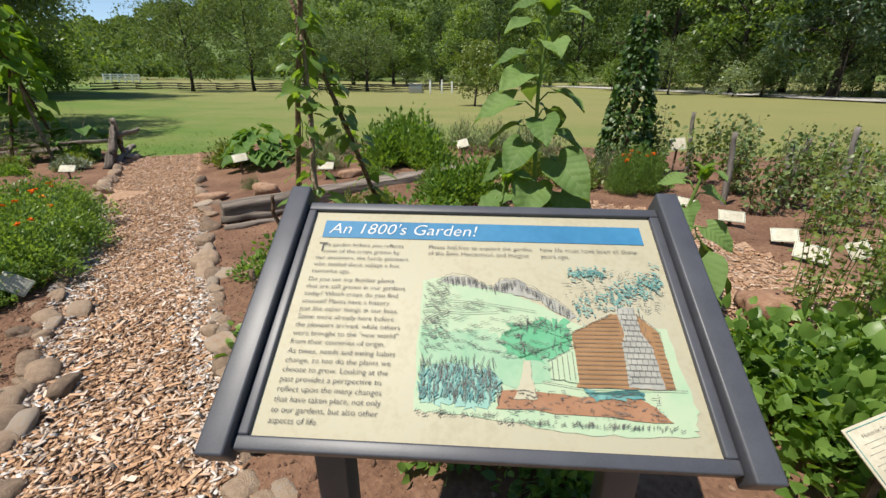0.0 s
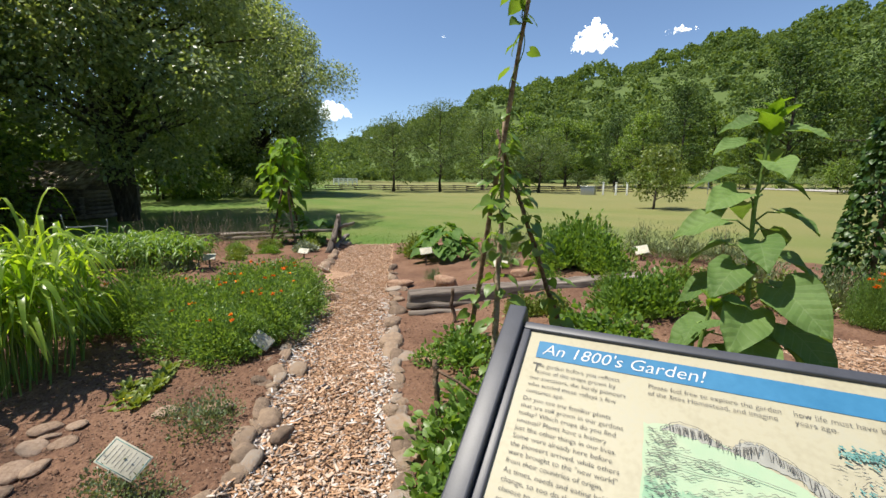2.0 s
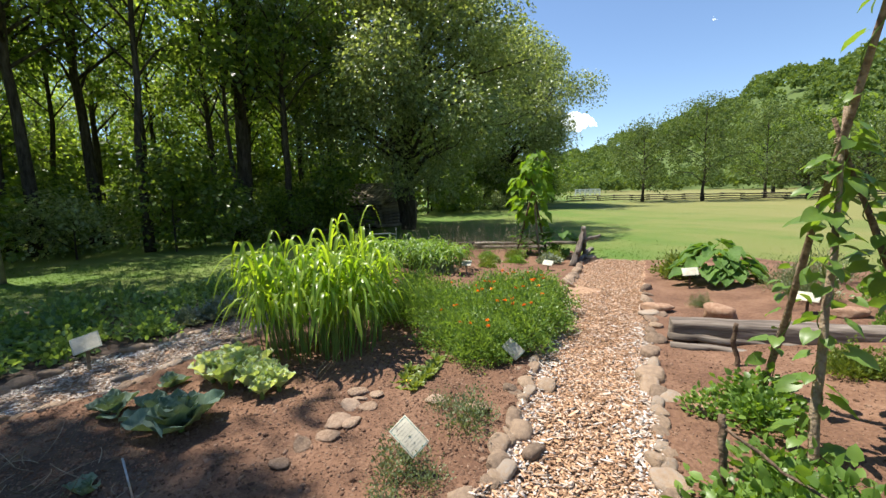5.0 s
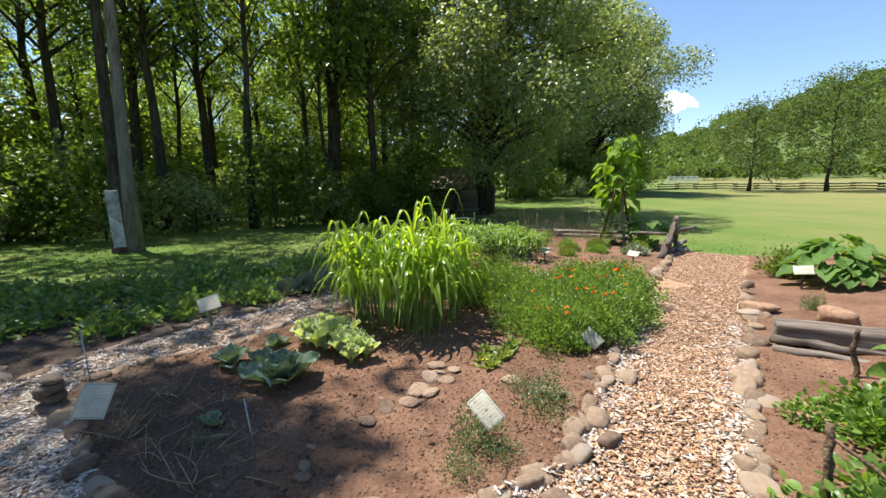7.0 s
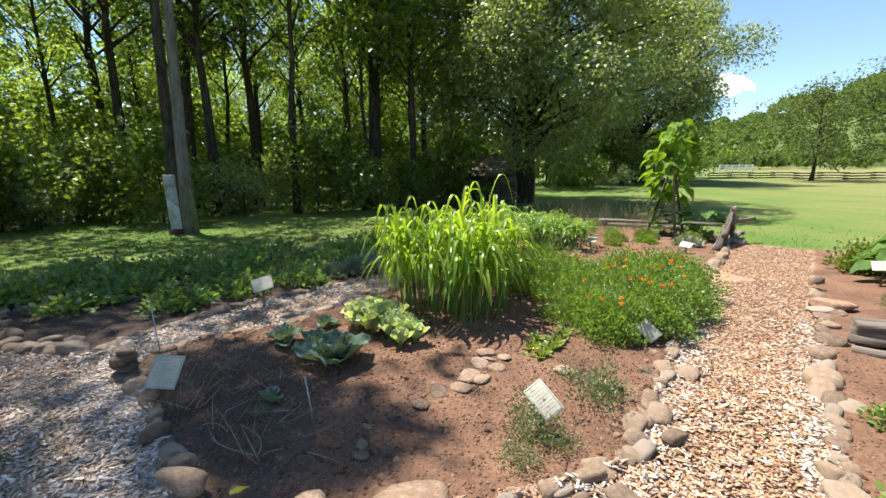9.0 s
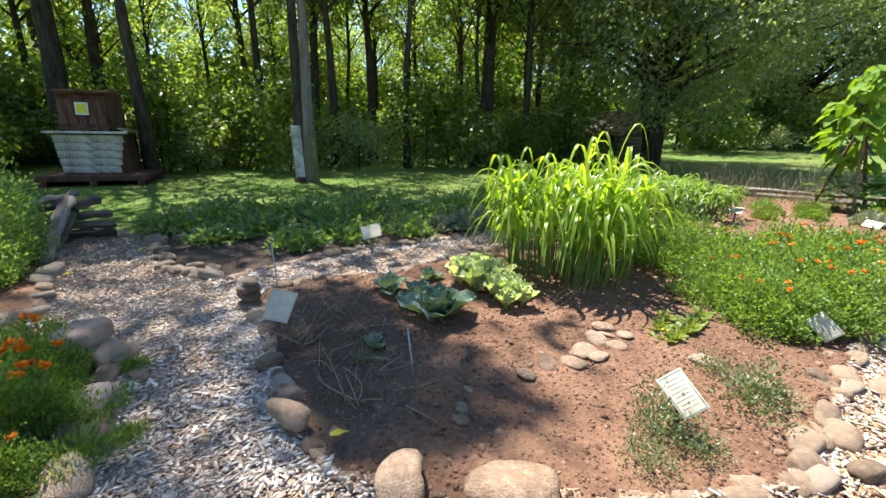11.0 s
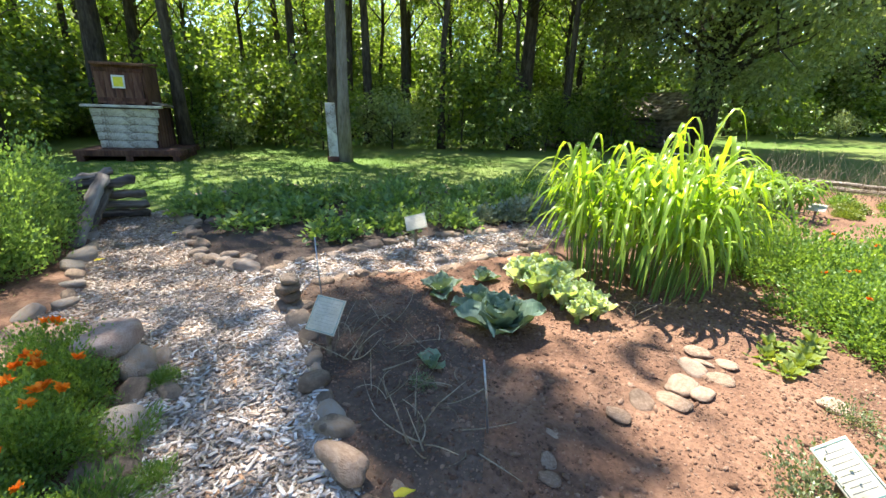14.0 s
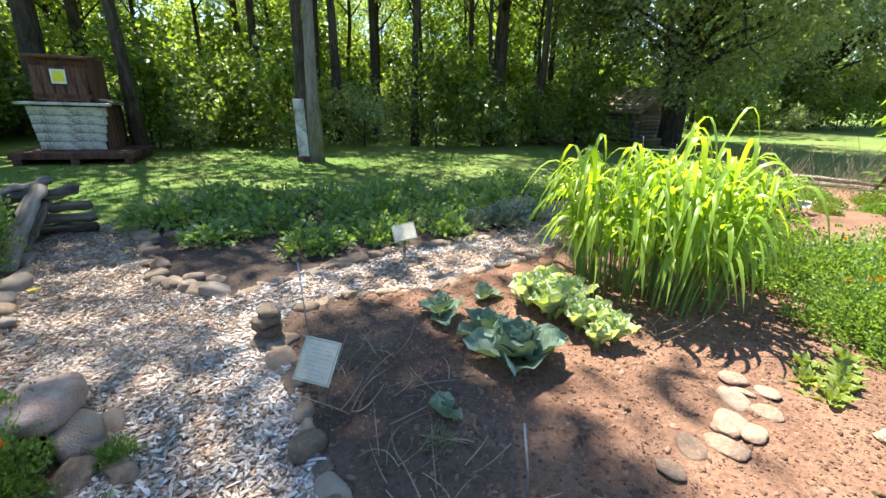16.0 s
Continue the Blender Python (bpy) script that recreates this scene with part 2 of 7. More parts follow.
    "l_edge": leafmat("dark_wood_edge_leaf", (0.028, 0.058, 0.016), (0.1, 0.155, 0.042), 0.3, rough=0.6, spec=0.2),
    "l_pine": leafmat("pine_needle", (0.03, 0.065, 0.03), (0.075, 0.12, 0.055), 0.15),
    "l_millet": leafmat("millet_blade", (0.17, 0.29, 0.03), (0.38, 0.5, 0.085), 0.55, tint=(1.5, 1.45, 0.4), rough=0.34, spec=0.5),
    "l_marigold": leafmat("feathery_leaf", (0.1, 0.18, 0.045), (0.22, 0.33, 0.09), 0.45),
    "l_dill": leafmat("dill_frond", (0.12, 0.22, 0.085), (0.26, 0.39, 0.16), 0.5),
    "l_bean": leafmat("bean_leaf", (0.075, 0.15, 0.025), (0.2, 0.32, 0.07), 0.45),
    "l_potato": leafmat("potato_leaf", (0.095, 0.175, 0.06), (0.25, 0.36, 0.14), 0.48),
    "l_tomato": leafmat("tomato_leaf", (0.09, 0.15, 0.05), (0.2, 0.26, 0.1), 0.35),
    "l_vine": leafmat("hop_leaf", (0.022, 0.06, 0.014), (0.08, 0.15, 0.03), 0.3),
    "l_herb": leafmat("grey_green_herb", (0.1, 0.145, 0.07), (0.21, 0.25, 0.13), 0.25),
    "l_sage": leafmat("silver_sage", (0.16, 0.2, 0.15), (0.3, 0.33, 0.26), 0.2),
    "l_weed": leafmat("yellow_green_weed", (0.1, 0.15, 0.03), (0.21, 0.26, 0.06), 0.35),
    "l_grass": leafmat("grass_blade", (0.07, 0.14, 0.02), (0.14, 0.23, 0.04), 0.4, spec=0.2),
    "l_sun": veined("sunflower_leaf", (0.09, 0.165, 0.045), (0.18, 0.28, 0.085), (0.26, 0.35, 0.15), 6.0),
    "l_suntop": veined("young_sunflower_leaf", (0.11, 0.21, 0.02), (0.2, 0.33, 0.045), (0.28, 0.36, 0.1), 6.0, 0.45),
    "l_squash": veined("squash_leaf", (0.07, 0.15, 0.03), (0.14, 0.25, 0.055), (0.22, 0.32, 0.12), 5.0),
    "l_cabbage": veined("cabbage_leaf", (0.13, 0.205, 0.145), (0.24, 0.32, 0.235), (0.42, 0.48, 0.37), 5.0, 0.2),
    "l_lettuce": veined("lettuce_leaf", (0.3, 0.41, 0.21), (0.53, 0.61, 0.42), (0.62, 0.66, 0.52), 5.0, 0.4),
}



def dry_field(m):
    """Sun-bleached hay colours on the open field to the north-east."""
    nt = m.node_tree
    nd, ln = nt.nodes, nt.links
    geo = nd.new("ShaderNodeNewGeometry")
    dot = nd.new("ShaderNodeVectorMath")
    dot.operation = "DOT_PRODUCT"
    dot.inputs[1].default_value = (0.045, 0.055, 0)
    ln.new(geo.outputs["Position"], dot.inputs[0])
    n = nd.new("ShaderNodeTexNoise")
    n.inputs["Scale"].default_value, n.inputs["Detail"].default_value = 0.16, 4
    st = nd.new("ShaderNodeVectorMath")
    st.operation = "MULTIPLY"
    st.inputs[1].default_value = (0.35, 2.2, 1)
    ln.new(geo.outputs["Position"], st.inputs[0])
    ln.new(st.outputs[0], n.inputs["Vector"])
    add = nd.new("ShaderNodeMath")
    add.operation = "ADD"
    ln.new(dot.outputs["Value"], add.inputs[0])
    amp = nd.new("ShaderNodeMath")
    amp.operation = "MULTIPLY_ADD"
    amp.inputs[1].default_value, amp.inputs[2].default_value = 2.2, -0.6
    ln.new(n.outputs["Fac"], amp.inputs[0])
    ln.new(amp.outputs[0], add.inputs[1])
    mr = nd.new("ShaderNodeMapRange")
    mr.inputs["From Min"].default_value, mr.inputs["From Max"].default_value, mr.inputs["To Max"].default_value = 0.55, 1.7, 0.66
    ln.new(add.outputs[0], mr.inputs["Value"])
    ramp = [k for k in nd if k.bl_idname == "ShaderNodeValToRGB"][0]
    mx = nd.new("ShaderNodeMix")
    mx.data_type = "RGBA"
    ln.new(mr.outputs[0], mx.inputs["Factor"])
    ln.new(ramp.outputs[0], mx.inputs["A"])
    mx.inputs["B"].default_value = (0.23, 0.2, 0.08, 1)
    ln.new(mx.outputs["Result"], nd["Principled BSDF"].inputs["Base Color"])


dry_field(M["grass"])
# clouds are given a faint glow of their own to soften their shading
cl = M["cloud"].node_tree.nodes["Principled BSDF"]
cl.inputs["Emission Color"].default_value, cl.inputs["Emission Strength"].default_value = (0.93, 0.96, 1.0, 1), 0.45

# ---- mesh helpers ----


def mesh(name, V, F, material=None, smooth=False):
    """Mesh from an array of corners and a list of arrays of faces (three or four corners each)."""
    me = bpy.data.meshes.new(name)
    V = np.asarray(V, np.float32).reshape(-1, 3)
    F = [np.asarray(f, np.int32) for f in (F if isinstance(F, list) else [F]) if len(f)]
    me.vertices.add(len(V))
    me.vertices.foreach_set("co", V.ravel())
    sizes = np.concatenate([np.full(len(f), f.shape[1], np.int32) for f in F])
    idx = np.concatenate([f.ravel() for f in F])
    me.loops.add(len(idx))
    me.loops.foreach_set("vertex_index", idx)
    me.polygons.add(len(sizes))
    me.polygons.foreach_set("loop_start", np.concatenate([[0], np.cumsum(sizes)[:-1]]).astype(np.int32))
    me.polygons.foreach_set("loop_total", sizes)
    if smooth:
        me.polygons.foreach_set("use_smooth", np.ones(len(sizes), bool))
    me.update(calc_edges=True)
    if material:
        me.materials.append(material)
    return me


def from_bm(name, bm, material, smooth=False):
    me = bpy.data.meshes.new(name)
    bm.to_mesh(me)
    bm.free()
    if smooth:
        me.polygons.foreach_set("use_smooth", np.ones(len(me.polygons), bool))
    me.materials.append(material)
    return me


def part(name, me, parent, m=None, label="", kind=""):
    ob = new(name, me)
    ob.parent = parent
    if m is not None:
        ob.matrix_basis = m
    return tagged(ob, label, kind=kind)


def thing(name, label, category, m=None, group="", kind="", data=None):
    ob = tagged(new(name, data), label, category, group, kind)
    if m is not None:
        ob.matrix_basis = m
    return ob


def join(pieces):
    """Joins (V, [F...]) pieces into one."""
    Vs, Fs, n = [], {}, 0
    for V, F in pieces:
        V = np.asarray(V, float).reshape(-1, 3)
        for f in (F if isinstance(F, list) else [F]):
            f = np.asarray(f, int)
            if len(f):
                Fs.setdefault(f.shape[1], []).append(f + n)
        Vs.append(V)
        n += len(V)
    return np.concatenate(Vs), [np.concatenate(v) for v in Fs.values()]


def tube(points, radii, sides=7, cap=True):
    """Tapered round bar along points."""
    P = np.asarray(points, float)
    R = np.broadcast_to(np.asarray(radii, float), (len(P),))
    T = np.gradient(P, axis=0)
    T /= np.linalg.norm(T, axis=1)[:, None] + 1e-9
    ref = np.array([0.0, 0, 1]) if abs(T[:, 2]).mean() < 0.8 else np.array([1.0, 0, 0])
    U = np.cross(T, ref)
    U /= np.linalg.norm(U, axis=1)[:, None] + 1e-9
    W = np.cross(T, U)
    a = np.linspace(0, 2 * np.pi, sides, endpoint=False)
    V = (P[:, None] + R[:, None, None] * (np.cos(a)[None, :, None] * U[:, None] + np.sin(a)[None, :, None] * W[:, None])).reshape(-1, 3)
    i = np.arange(len(P) - 1)[:, None] * sides
    j = np.arange(sides)[None]
    k = (j + 1) % sides
    F = [np.stack([i + j, i + k, i + sides + k, i + sides + j], -1).reshape(-1, 4)]
    if cap:
        n = len(V)
        V = np.concatenate([V, P[:1], P[-1:]])
        jj, kk = np.arange(sides), (np.arange(sides) + 1) % sides
        e = (len(P) - 1) * sides
        F.append(np.concatenate([np.stack([kk, jj, np.full(sides, n)], 1), np.stack([e + jj, e + kk, np.full(sides, n + 1)], 1)]))
    return V, F


def frames(N, way):
    """N turns whose y axis follows way (N,3), with a random roll."""
    Y = way / (np.linalg.norm(way, axis=1)[:, None] + 1e-9)
    r = rng.normal(size=(N, 3))
    X = np.cross(Y, r)
    X /= np.linalg.norm(X, axis=1)[:, None] + 1e-9
    return np.stack([X, Y, np.cross(X, Y)], -1)


def leaf_turns(N, way, up=0.8):
    """Like frames, but with the leaf's face turned upward on the whole."""
    Y = way / (np.linalg.norm(way, axis=1)[:, None] + 1e-9)
    r = rng.normal(size=(N, 3)) * (1 - up) + np.array([0, 0, 1.0]) * up
    X = np.cross(Y, r)
    X /= np.linalg.norm(X, axis=1)[:, None] + 1e-9
    return np.stack([X, Y, np.cross(X, Y)], -1)


KITE = (np.array([[0, 0, 0], [0.33, 0.45, 0.07], [0, 1, -0.08], [-0.33, 0.45, 0.07]]), np.array([[0, 1, 2], [0, 2, 3]]))
NARROW = (np.array([[0, 0, 0], [0.1, 0.4, 0.02], [0, 1, -0.05], [-0.1, 0.4, 0.02]]), np.array([[0, 1, 2], [0, 2, 3]]))
LEAF = (np.array([[0, 0, 0], [0, 0.4, -0.03], [0, 0.75, -0.06], [0, 1, -0.16], [0.36, 0.33, 0.06], [0.27, 0.7, 0.0], [-0.36, 0.33, 0.06], [-0.27, 0.7, 0.0]]),
        [np.array([[0, 4, 1], [2, 5, 3], [0, 1, 6], [2, 3, 7]]), np.array([[1, 4, 5, 2], [1, 2, 7, 6]])])


def strew(shape, turns, sizes, places):
    """Copies of one small shape: turns (N,3,3), sizes (N,) or (N,3), places (N,3)."""
    V0, F0 = shape
    sizes = np.asarray(sizes, float)
    S = sizes[:, None] * np.ones(3) if sizes.ndim == 1 else sizes
    V = np.einsum("nij,nkj->nki", turns, V0[None] * S[:, None]) + places[:, None]
    N, k = len(places), len(V0)
    F = [(f[None] + (np.arange(N) * k)[:, None, None]).reshape(-1, f.shape[1]) for f in (F0 if isinstance(F0, list) else [F0])]
    return V.reshape(-1, 3), F


def box(x0, x1, y0, y1, z0, z1):
    V = np.array([[x, y, z] for x in (x0, x1) for y in (y0, y1) for z in (z0, z1)], float)
    return V, np.array([[0, 1, 3, 2], [4, 6, 7, 5], [0, 4, 5, 1], [2, 3, 7, 6], [0, 2, 6, 4], [1, 5, 7, 3]])


def bevel_box(name, sx, sy, sz, material, r=0.006, wobble=0.0, seg=2, cuts=0):
    """Box about its middle, with rounded edges and, if wanted, worn unevenness."""
    bm = bmesh.new()
    bmesh.ops.create_cube(bm, size=1.0)
    bmesh.ops.scale(bm, vec=(sx, sy, sz), verts=bm.verts)
    if cuts:
        long = max(range(3), key=lambda i: (sx, sy, sz)[i])
        es = [e for e in bm.edges if abs((e.verts[0].co - e.verts[1].co)[long]) > 1e-4]
        bmesh.ops.subdivide_edges(bm, edges=es, cuts=cuts, use_grid_fill=True)
    bmesh.ops.bevel(bm, geom=[e for e in bm.edges if e.calc_face_angle(0) > 0.5], offset=r, segments=seg, affect="EDGES", profile=0.6)
    if wobble:
        for v in bm.verts:
            n = noise.noise_vector(v.co * 6 + Vector((sx * 31, sy * 17, sz * 7)))
            v.co += n * wobble
    return from_bm(name, bm, material, True if seg > 1 else False)


def waves(x, y, f, seed):
    r = np.random.default_rng(seed)
    out = 0
    for i in range(7):
        a, ph, k = r.uniform(0, 6.28), r.uniform(0, 6.28), f * r.uniform(0.6, 1.7)
        out = out + np.sin((x * math.cos(a) + y * math.sin(a)) * k + ph)
    return out / 7


def smooth01(v):
    v = np.clip(v, 0, 1)
    return v * v * (3 - 2 * v)


def inside(poly, x, y):
    x, y = np.asarray(x, float), np.asarray(y, float)
    res = np.zeros(x.shape, bool)
    for (x0, y0), (x1, y1) in zip(poly, poly[1:] + poly[:1]):
        hit = (y0 > y) != (y1 > y)
        res ^= hit & (x < (x1 - x0) * (y - y0) / (y1 - y0 + 1e-12) + x0)
    return res


# ---- plan ----
EDGE_L = [(-8.29, 8.27), (-7.29, 6.88), (-5.36, 4.54), (-4.06, 3.19), (-3.12, 2.19), (-2.56, 1.61), (-2.09, 1.10), (-1.98, 0.6)]
EDGE_FRONT = [(-1.98, 0.6), (-1.95, 0.1), (-1.97, -0.19), (-1.95, -0.62), (-1.99, -0.88), (-2.15, -1.04), (-2.25, -1.19), (-2.55, -1.39), (-3.36, -1.88), (-3.76, -2.23), (-4.1, -2.2)]
EDGE_BACK = [(-4.1, -2.2), (-4.44, -1.87), (-4.61, -1.21), (-5.15, -0.71), (-5.57, -0.17), (-6.28, 0.28), (-7.5, 1.1), (-9.0, 2.3)]
EDGE_R = [(-7.23, 9.07), (-5.08, 6.29), (-3.58, 4.49), (-2.58, 3.21), (-2.02, 2.48), (-1.63, 2.04), (-1.40, 1.75), (-1.02, 1.25), (-0.72, 0.98), (-0.3, 0.8), (0.9, 0.72), (3.0, 0.9)]
BED_POTATO = [(-4.33, -2.77), (-4.84, -2.40), (-5.64, -1.64), (-6.23, -0.56), (-7.6, 0.1), (-9.6, 1.5), (-11.0, 0.6), (-9.2, -1.2), (-8.47, -2.2), (-8.46, -3.56), (-7.89, -5.0), (-7.06, -5.33), (-6.0, -4.8), (-5.2, -4.1), (-4.51, -3.49)]
BED_DILL = [(-3.1, -3.83), (-3.47, -3.84), (-3.97, -4.34), (-4.45, -4.7), (-5.14, -5.32), (-5.75, -5.55), (-6.3, -7.6), (-3.0, -8.0), (-1.0, -5.5), (-1.4, -4.0)]
BED_CORNER = [(-2.93, -2.78), (-2.74, -2.57), (-2.12, -2.18), (-1.81, -1.99), (-1.2, -2.0), (-1.2, -2.8), (-2.1, -3.3)]
BED_MAIN = EDGE_L + EDGE_FRONT[1:] + EDGE_BACK[1:] + [(-10.6, 3.4), (-11.6, 5.4), (-10.8, 7.6), (-9.4, 8.7)]
BED_RIGHT = EDGE_R + [(6.0, 1.5), (8.5, 6.0), (6.5, 9.0), (2.5, 10.5), (-2.0, 10.8), (-5.8, 10.3)]
PATH_RIGHT = [(1.35, 2.0), (1.5, 3.2), (0.7, 4.4), (0.9, 5.3), (1.7, 4.9), (2.1, 4.1), (2.6, 2.9), (2.3, 1.9)]
HULL = [(-8.29, 8.27), (-7.23, 9.07), (-1.4, 3.0), (2.7, 0.95), (3.1, -0.6), (2.5, -2.4), (1.2, -3.6), (-0.4, -4.15), (-1.4, -4.05), (-5.75, -5.58), (-6.35, -5.0), (-9.6, 1.5), (-9.0, 2.3)]
BEDS = [BED_MAIN, BED_RIGHT, BED_POTATO, BED_DILL, BED_CORNER]


def raised(x, y):
    """How far inside the raised beds east of the path, 0 to 1."""
    s = ((x + 2.58) * 0.78 + (y - 3.21) * 0.62)
    return smooth01((s - 0.1) / 2.2) * smooth01((y - 0.6) / 1.2)


def ground_z(x, y):
    x, y = np.asarray(x, float), np.asarray(y, float)
    r = np.hypot(x, y)
    z = 0.024 * np.maximum(0, r - 11) * smooth01((y + 4) / 22) * smooth01((260 - r) / 100)
    z = z + 0.22 * raised(x, y) * smooth01((13 - y) / 4)
    z = z + 0.05 * waves(x, y, 0.35, 3) * smooth01((r - 9) / 15)
    return z


def gz(x, y):
    return float(ground_z(x, y))


def spot(x, y, turn=0.0, lift=0.0):
    return pose(x, y, gz(x, y) + lift, 0, 0, turn)

# ---- ground, beds and paths: one sheet, cut where the surface changes ----


def axis(lo, hi, step, far):
    a = list(np.arange(lo, hi + 1e-6, step))
    d = step
    while a[-1] < far:
        d *= 1.28
        a.append(a[-1] + d)
    d = step
    while a[0] > -far:
        d *= 1.28
        a.insert(0, a[0] - d)
    return np.array(a)


def is_path(x, y):
    bed = np.zeros(np.shape(x), bool)
    for b in BEDS:
        bed |= inside(b, x, y)
    return (inside(HULL, x, y) & ~bed) | inside(PATH_RIGHT, x, y)


def is_bed(x, y):
    bed = np.zeros(np.shape(x), bool)
    for b in BEDS:
        bed |= inside(b, x, y)
    return bed & ~inside(PATH_RIGHT, x, y)


GX, GY = axis(-11.2, 6.6, 0.08, 3200), axis(-7.2, 11.0, 0.08, 3200)
gxx, gyy = np.meshgrid(GX, GY, indexing="ij")
jx = gxx + 0.025 * waves(gxx, gyy, 9, 11)
jy = gyy + 0.025 * waves(gxx, gyy, 9, 12)
gzz = ground_z(gxx, gyy)
bedv, pathv = is_bed(jx, jy), is_path(jx, jy)
gzz = gzz + np.where(bedv, 0.03 + 0.028 * waves(gxx, gyy, 6, 21) + 0.02 * waves(gxx, gyy, 17, 22) + 0.012 * waves(gxx, gyy, 45, 23), 0) + np.where(pathv, 0.012 * waves(gxx, gyy, 8, 24) - 0.01, 0)
nx, ny = gxx.shape
ids = np.arange(nx * ny).reshape(nx, ny)
quads = np.stack([ids[:-1, :-1], ids[1:, :-1], ids[1:, 1:], ids[:-1, 1:]], -1).reshape(-1, 4)
cx = ((gxx[:-1, :-1] + gxx[1:, 1:]) / 2).ravel()
cy = ((gyy[:-1, :-1] + gyy[1:, 1:]) / 2).ravel()
cbed = is_bed(cx + 0.03 * waves(cx, cy, 14, 31), cy + 0.03 * waves(cx, cy, 14, 32))
cpath = is_path(cx + 0.03 * waves(cx, cy, 14, 31), cy + 0.03 * waves(cx, cy, 14, 32)) & ~cbed
GV = np.stack([gxx, gyy, gzz], -1).reshape(-1, 3)


def cut(name, sel, material, label):
    q = quads[sel]
    used, inv = np.unique(q, return_inverse=True)
    ob = new(name, mesh(name, GV[used], inv.reshape(-1, 4), material, True))
    return tagged(ob, label, name.replace("_", " "), kind="structure")


ground = cut("ground", ~cbed & ~cpath, M["grass"], "mown green lawn with dry patches round the garden")
# ragged outline of the darker brown soil at the bed's front corner
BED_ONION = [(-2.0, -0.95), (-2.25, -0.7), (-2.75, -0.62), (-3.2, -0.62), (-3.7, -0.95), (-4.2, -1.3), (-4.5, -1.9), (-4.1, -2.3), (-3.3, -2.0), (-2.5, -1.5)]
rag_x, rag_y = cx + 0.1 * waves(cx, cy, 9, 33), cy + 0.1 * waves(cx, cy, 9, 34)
# the potato bed's soil is coloured darker than the other beds
cpotato = inside(BED_POTATO, cx, cy) & cbed
conion = inside(BED_ONION, rag_x, rag_y) & cbed & ~cpotato
soil = cut("garden_soil", cbed & ~cpotato & ~conion, M["soil"], "bare reddish brown garden soil in the planting beds")
onion_soil = cut("onion_patch_soil", conion, M["onion_soil"], "darker brown soil of the onion patch")
potato_soil = cut("potato_bed_soil", cpotato, M["potato_soil"], "dark soil of the potato bed")
path = cut("garden_path", cpath, M["path"], "garden path covered with tan wood chips")

# ---- wooded hill ----
CREST = [(-180, 5), (-120, 5), (-75, 4), (-60, 3.6), (-46, 4.2), (-38, 6.8), (-30, 8.6), (-24, 10.9), (-16, 12.0), (-8, 13.0), (2, 14.2), (15, 15.0), (40, 17), (70, 15), (100, 10), (140, 6), (180, 5)]


def crest(az):
    return np.interp(az, [c[0] for c in CREST], [c[1] for c in CREST]) + 0.35 * np.sin(az * 0.9) + 0.2 * np.sin(az * 2.3 + 1)


def hill_z(az, d):
    far = 470 + 260 * smooth01((-az - 22) / 22) * (az > -120)
    u = smooth01((d - 105) / (far - 105))
    return 2.0 + u * (far * np.tan(np.radians(crest(az))) - 2) + 3 * np.sin(az * 0.5 + d * 0.02) * u


az = np.linspace(-180, 180, 181)
dd = np.array([100, 125, 160, 200, 250, 310, 380, 470, 560, 730, 900])
AZ, DD = np.meshgrid(az, dd, indexing="ij")
HZ = np.where(DD <= 101, -1.0, hill_z(AZ, DD))
HV = np.stack([DD * np.sin(np.radians(AZ)), DD * np.cos(np.radians(AZ)), HZ], -1).reshape(-1, 3)
hid = np.arange(HV.shape[0]).reshape(AZ.shape)
HF = np.stack([hid[:-1, :-1], hid[:-1, 1:], hid[1:, 1:], hid[1:, :-1]], -1).reshape(-1, 4)
hill = thing("hillside", "steep hillside covered in summer woodland", "hillside", kind="structure", data=mesh("hillside", HV, HF, M["l_hill"], True))


def crown_points(N, centres, radii, squash=0.8, shell=0.55):
    """Points in a crown made of round clumps, mostly near each clump's skin."""
    k = rng.integers(0, len(centres), N)
    w = rng.normal(size=(N, 3))
    w /= np.linalg.norm(w, axis=1)[:, None]
    r = (shell + (1 - shell) * rng.random(N)) ** 0.8
    off = w * (r * np.asarray(radii)[k])[:, None] * np.array([1, 1, squash])
    return np.asarray(centres)[k] + off, w


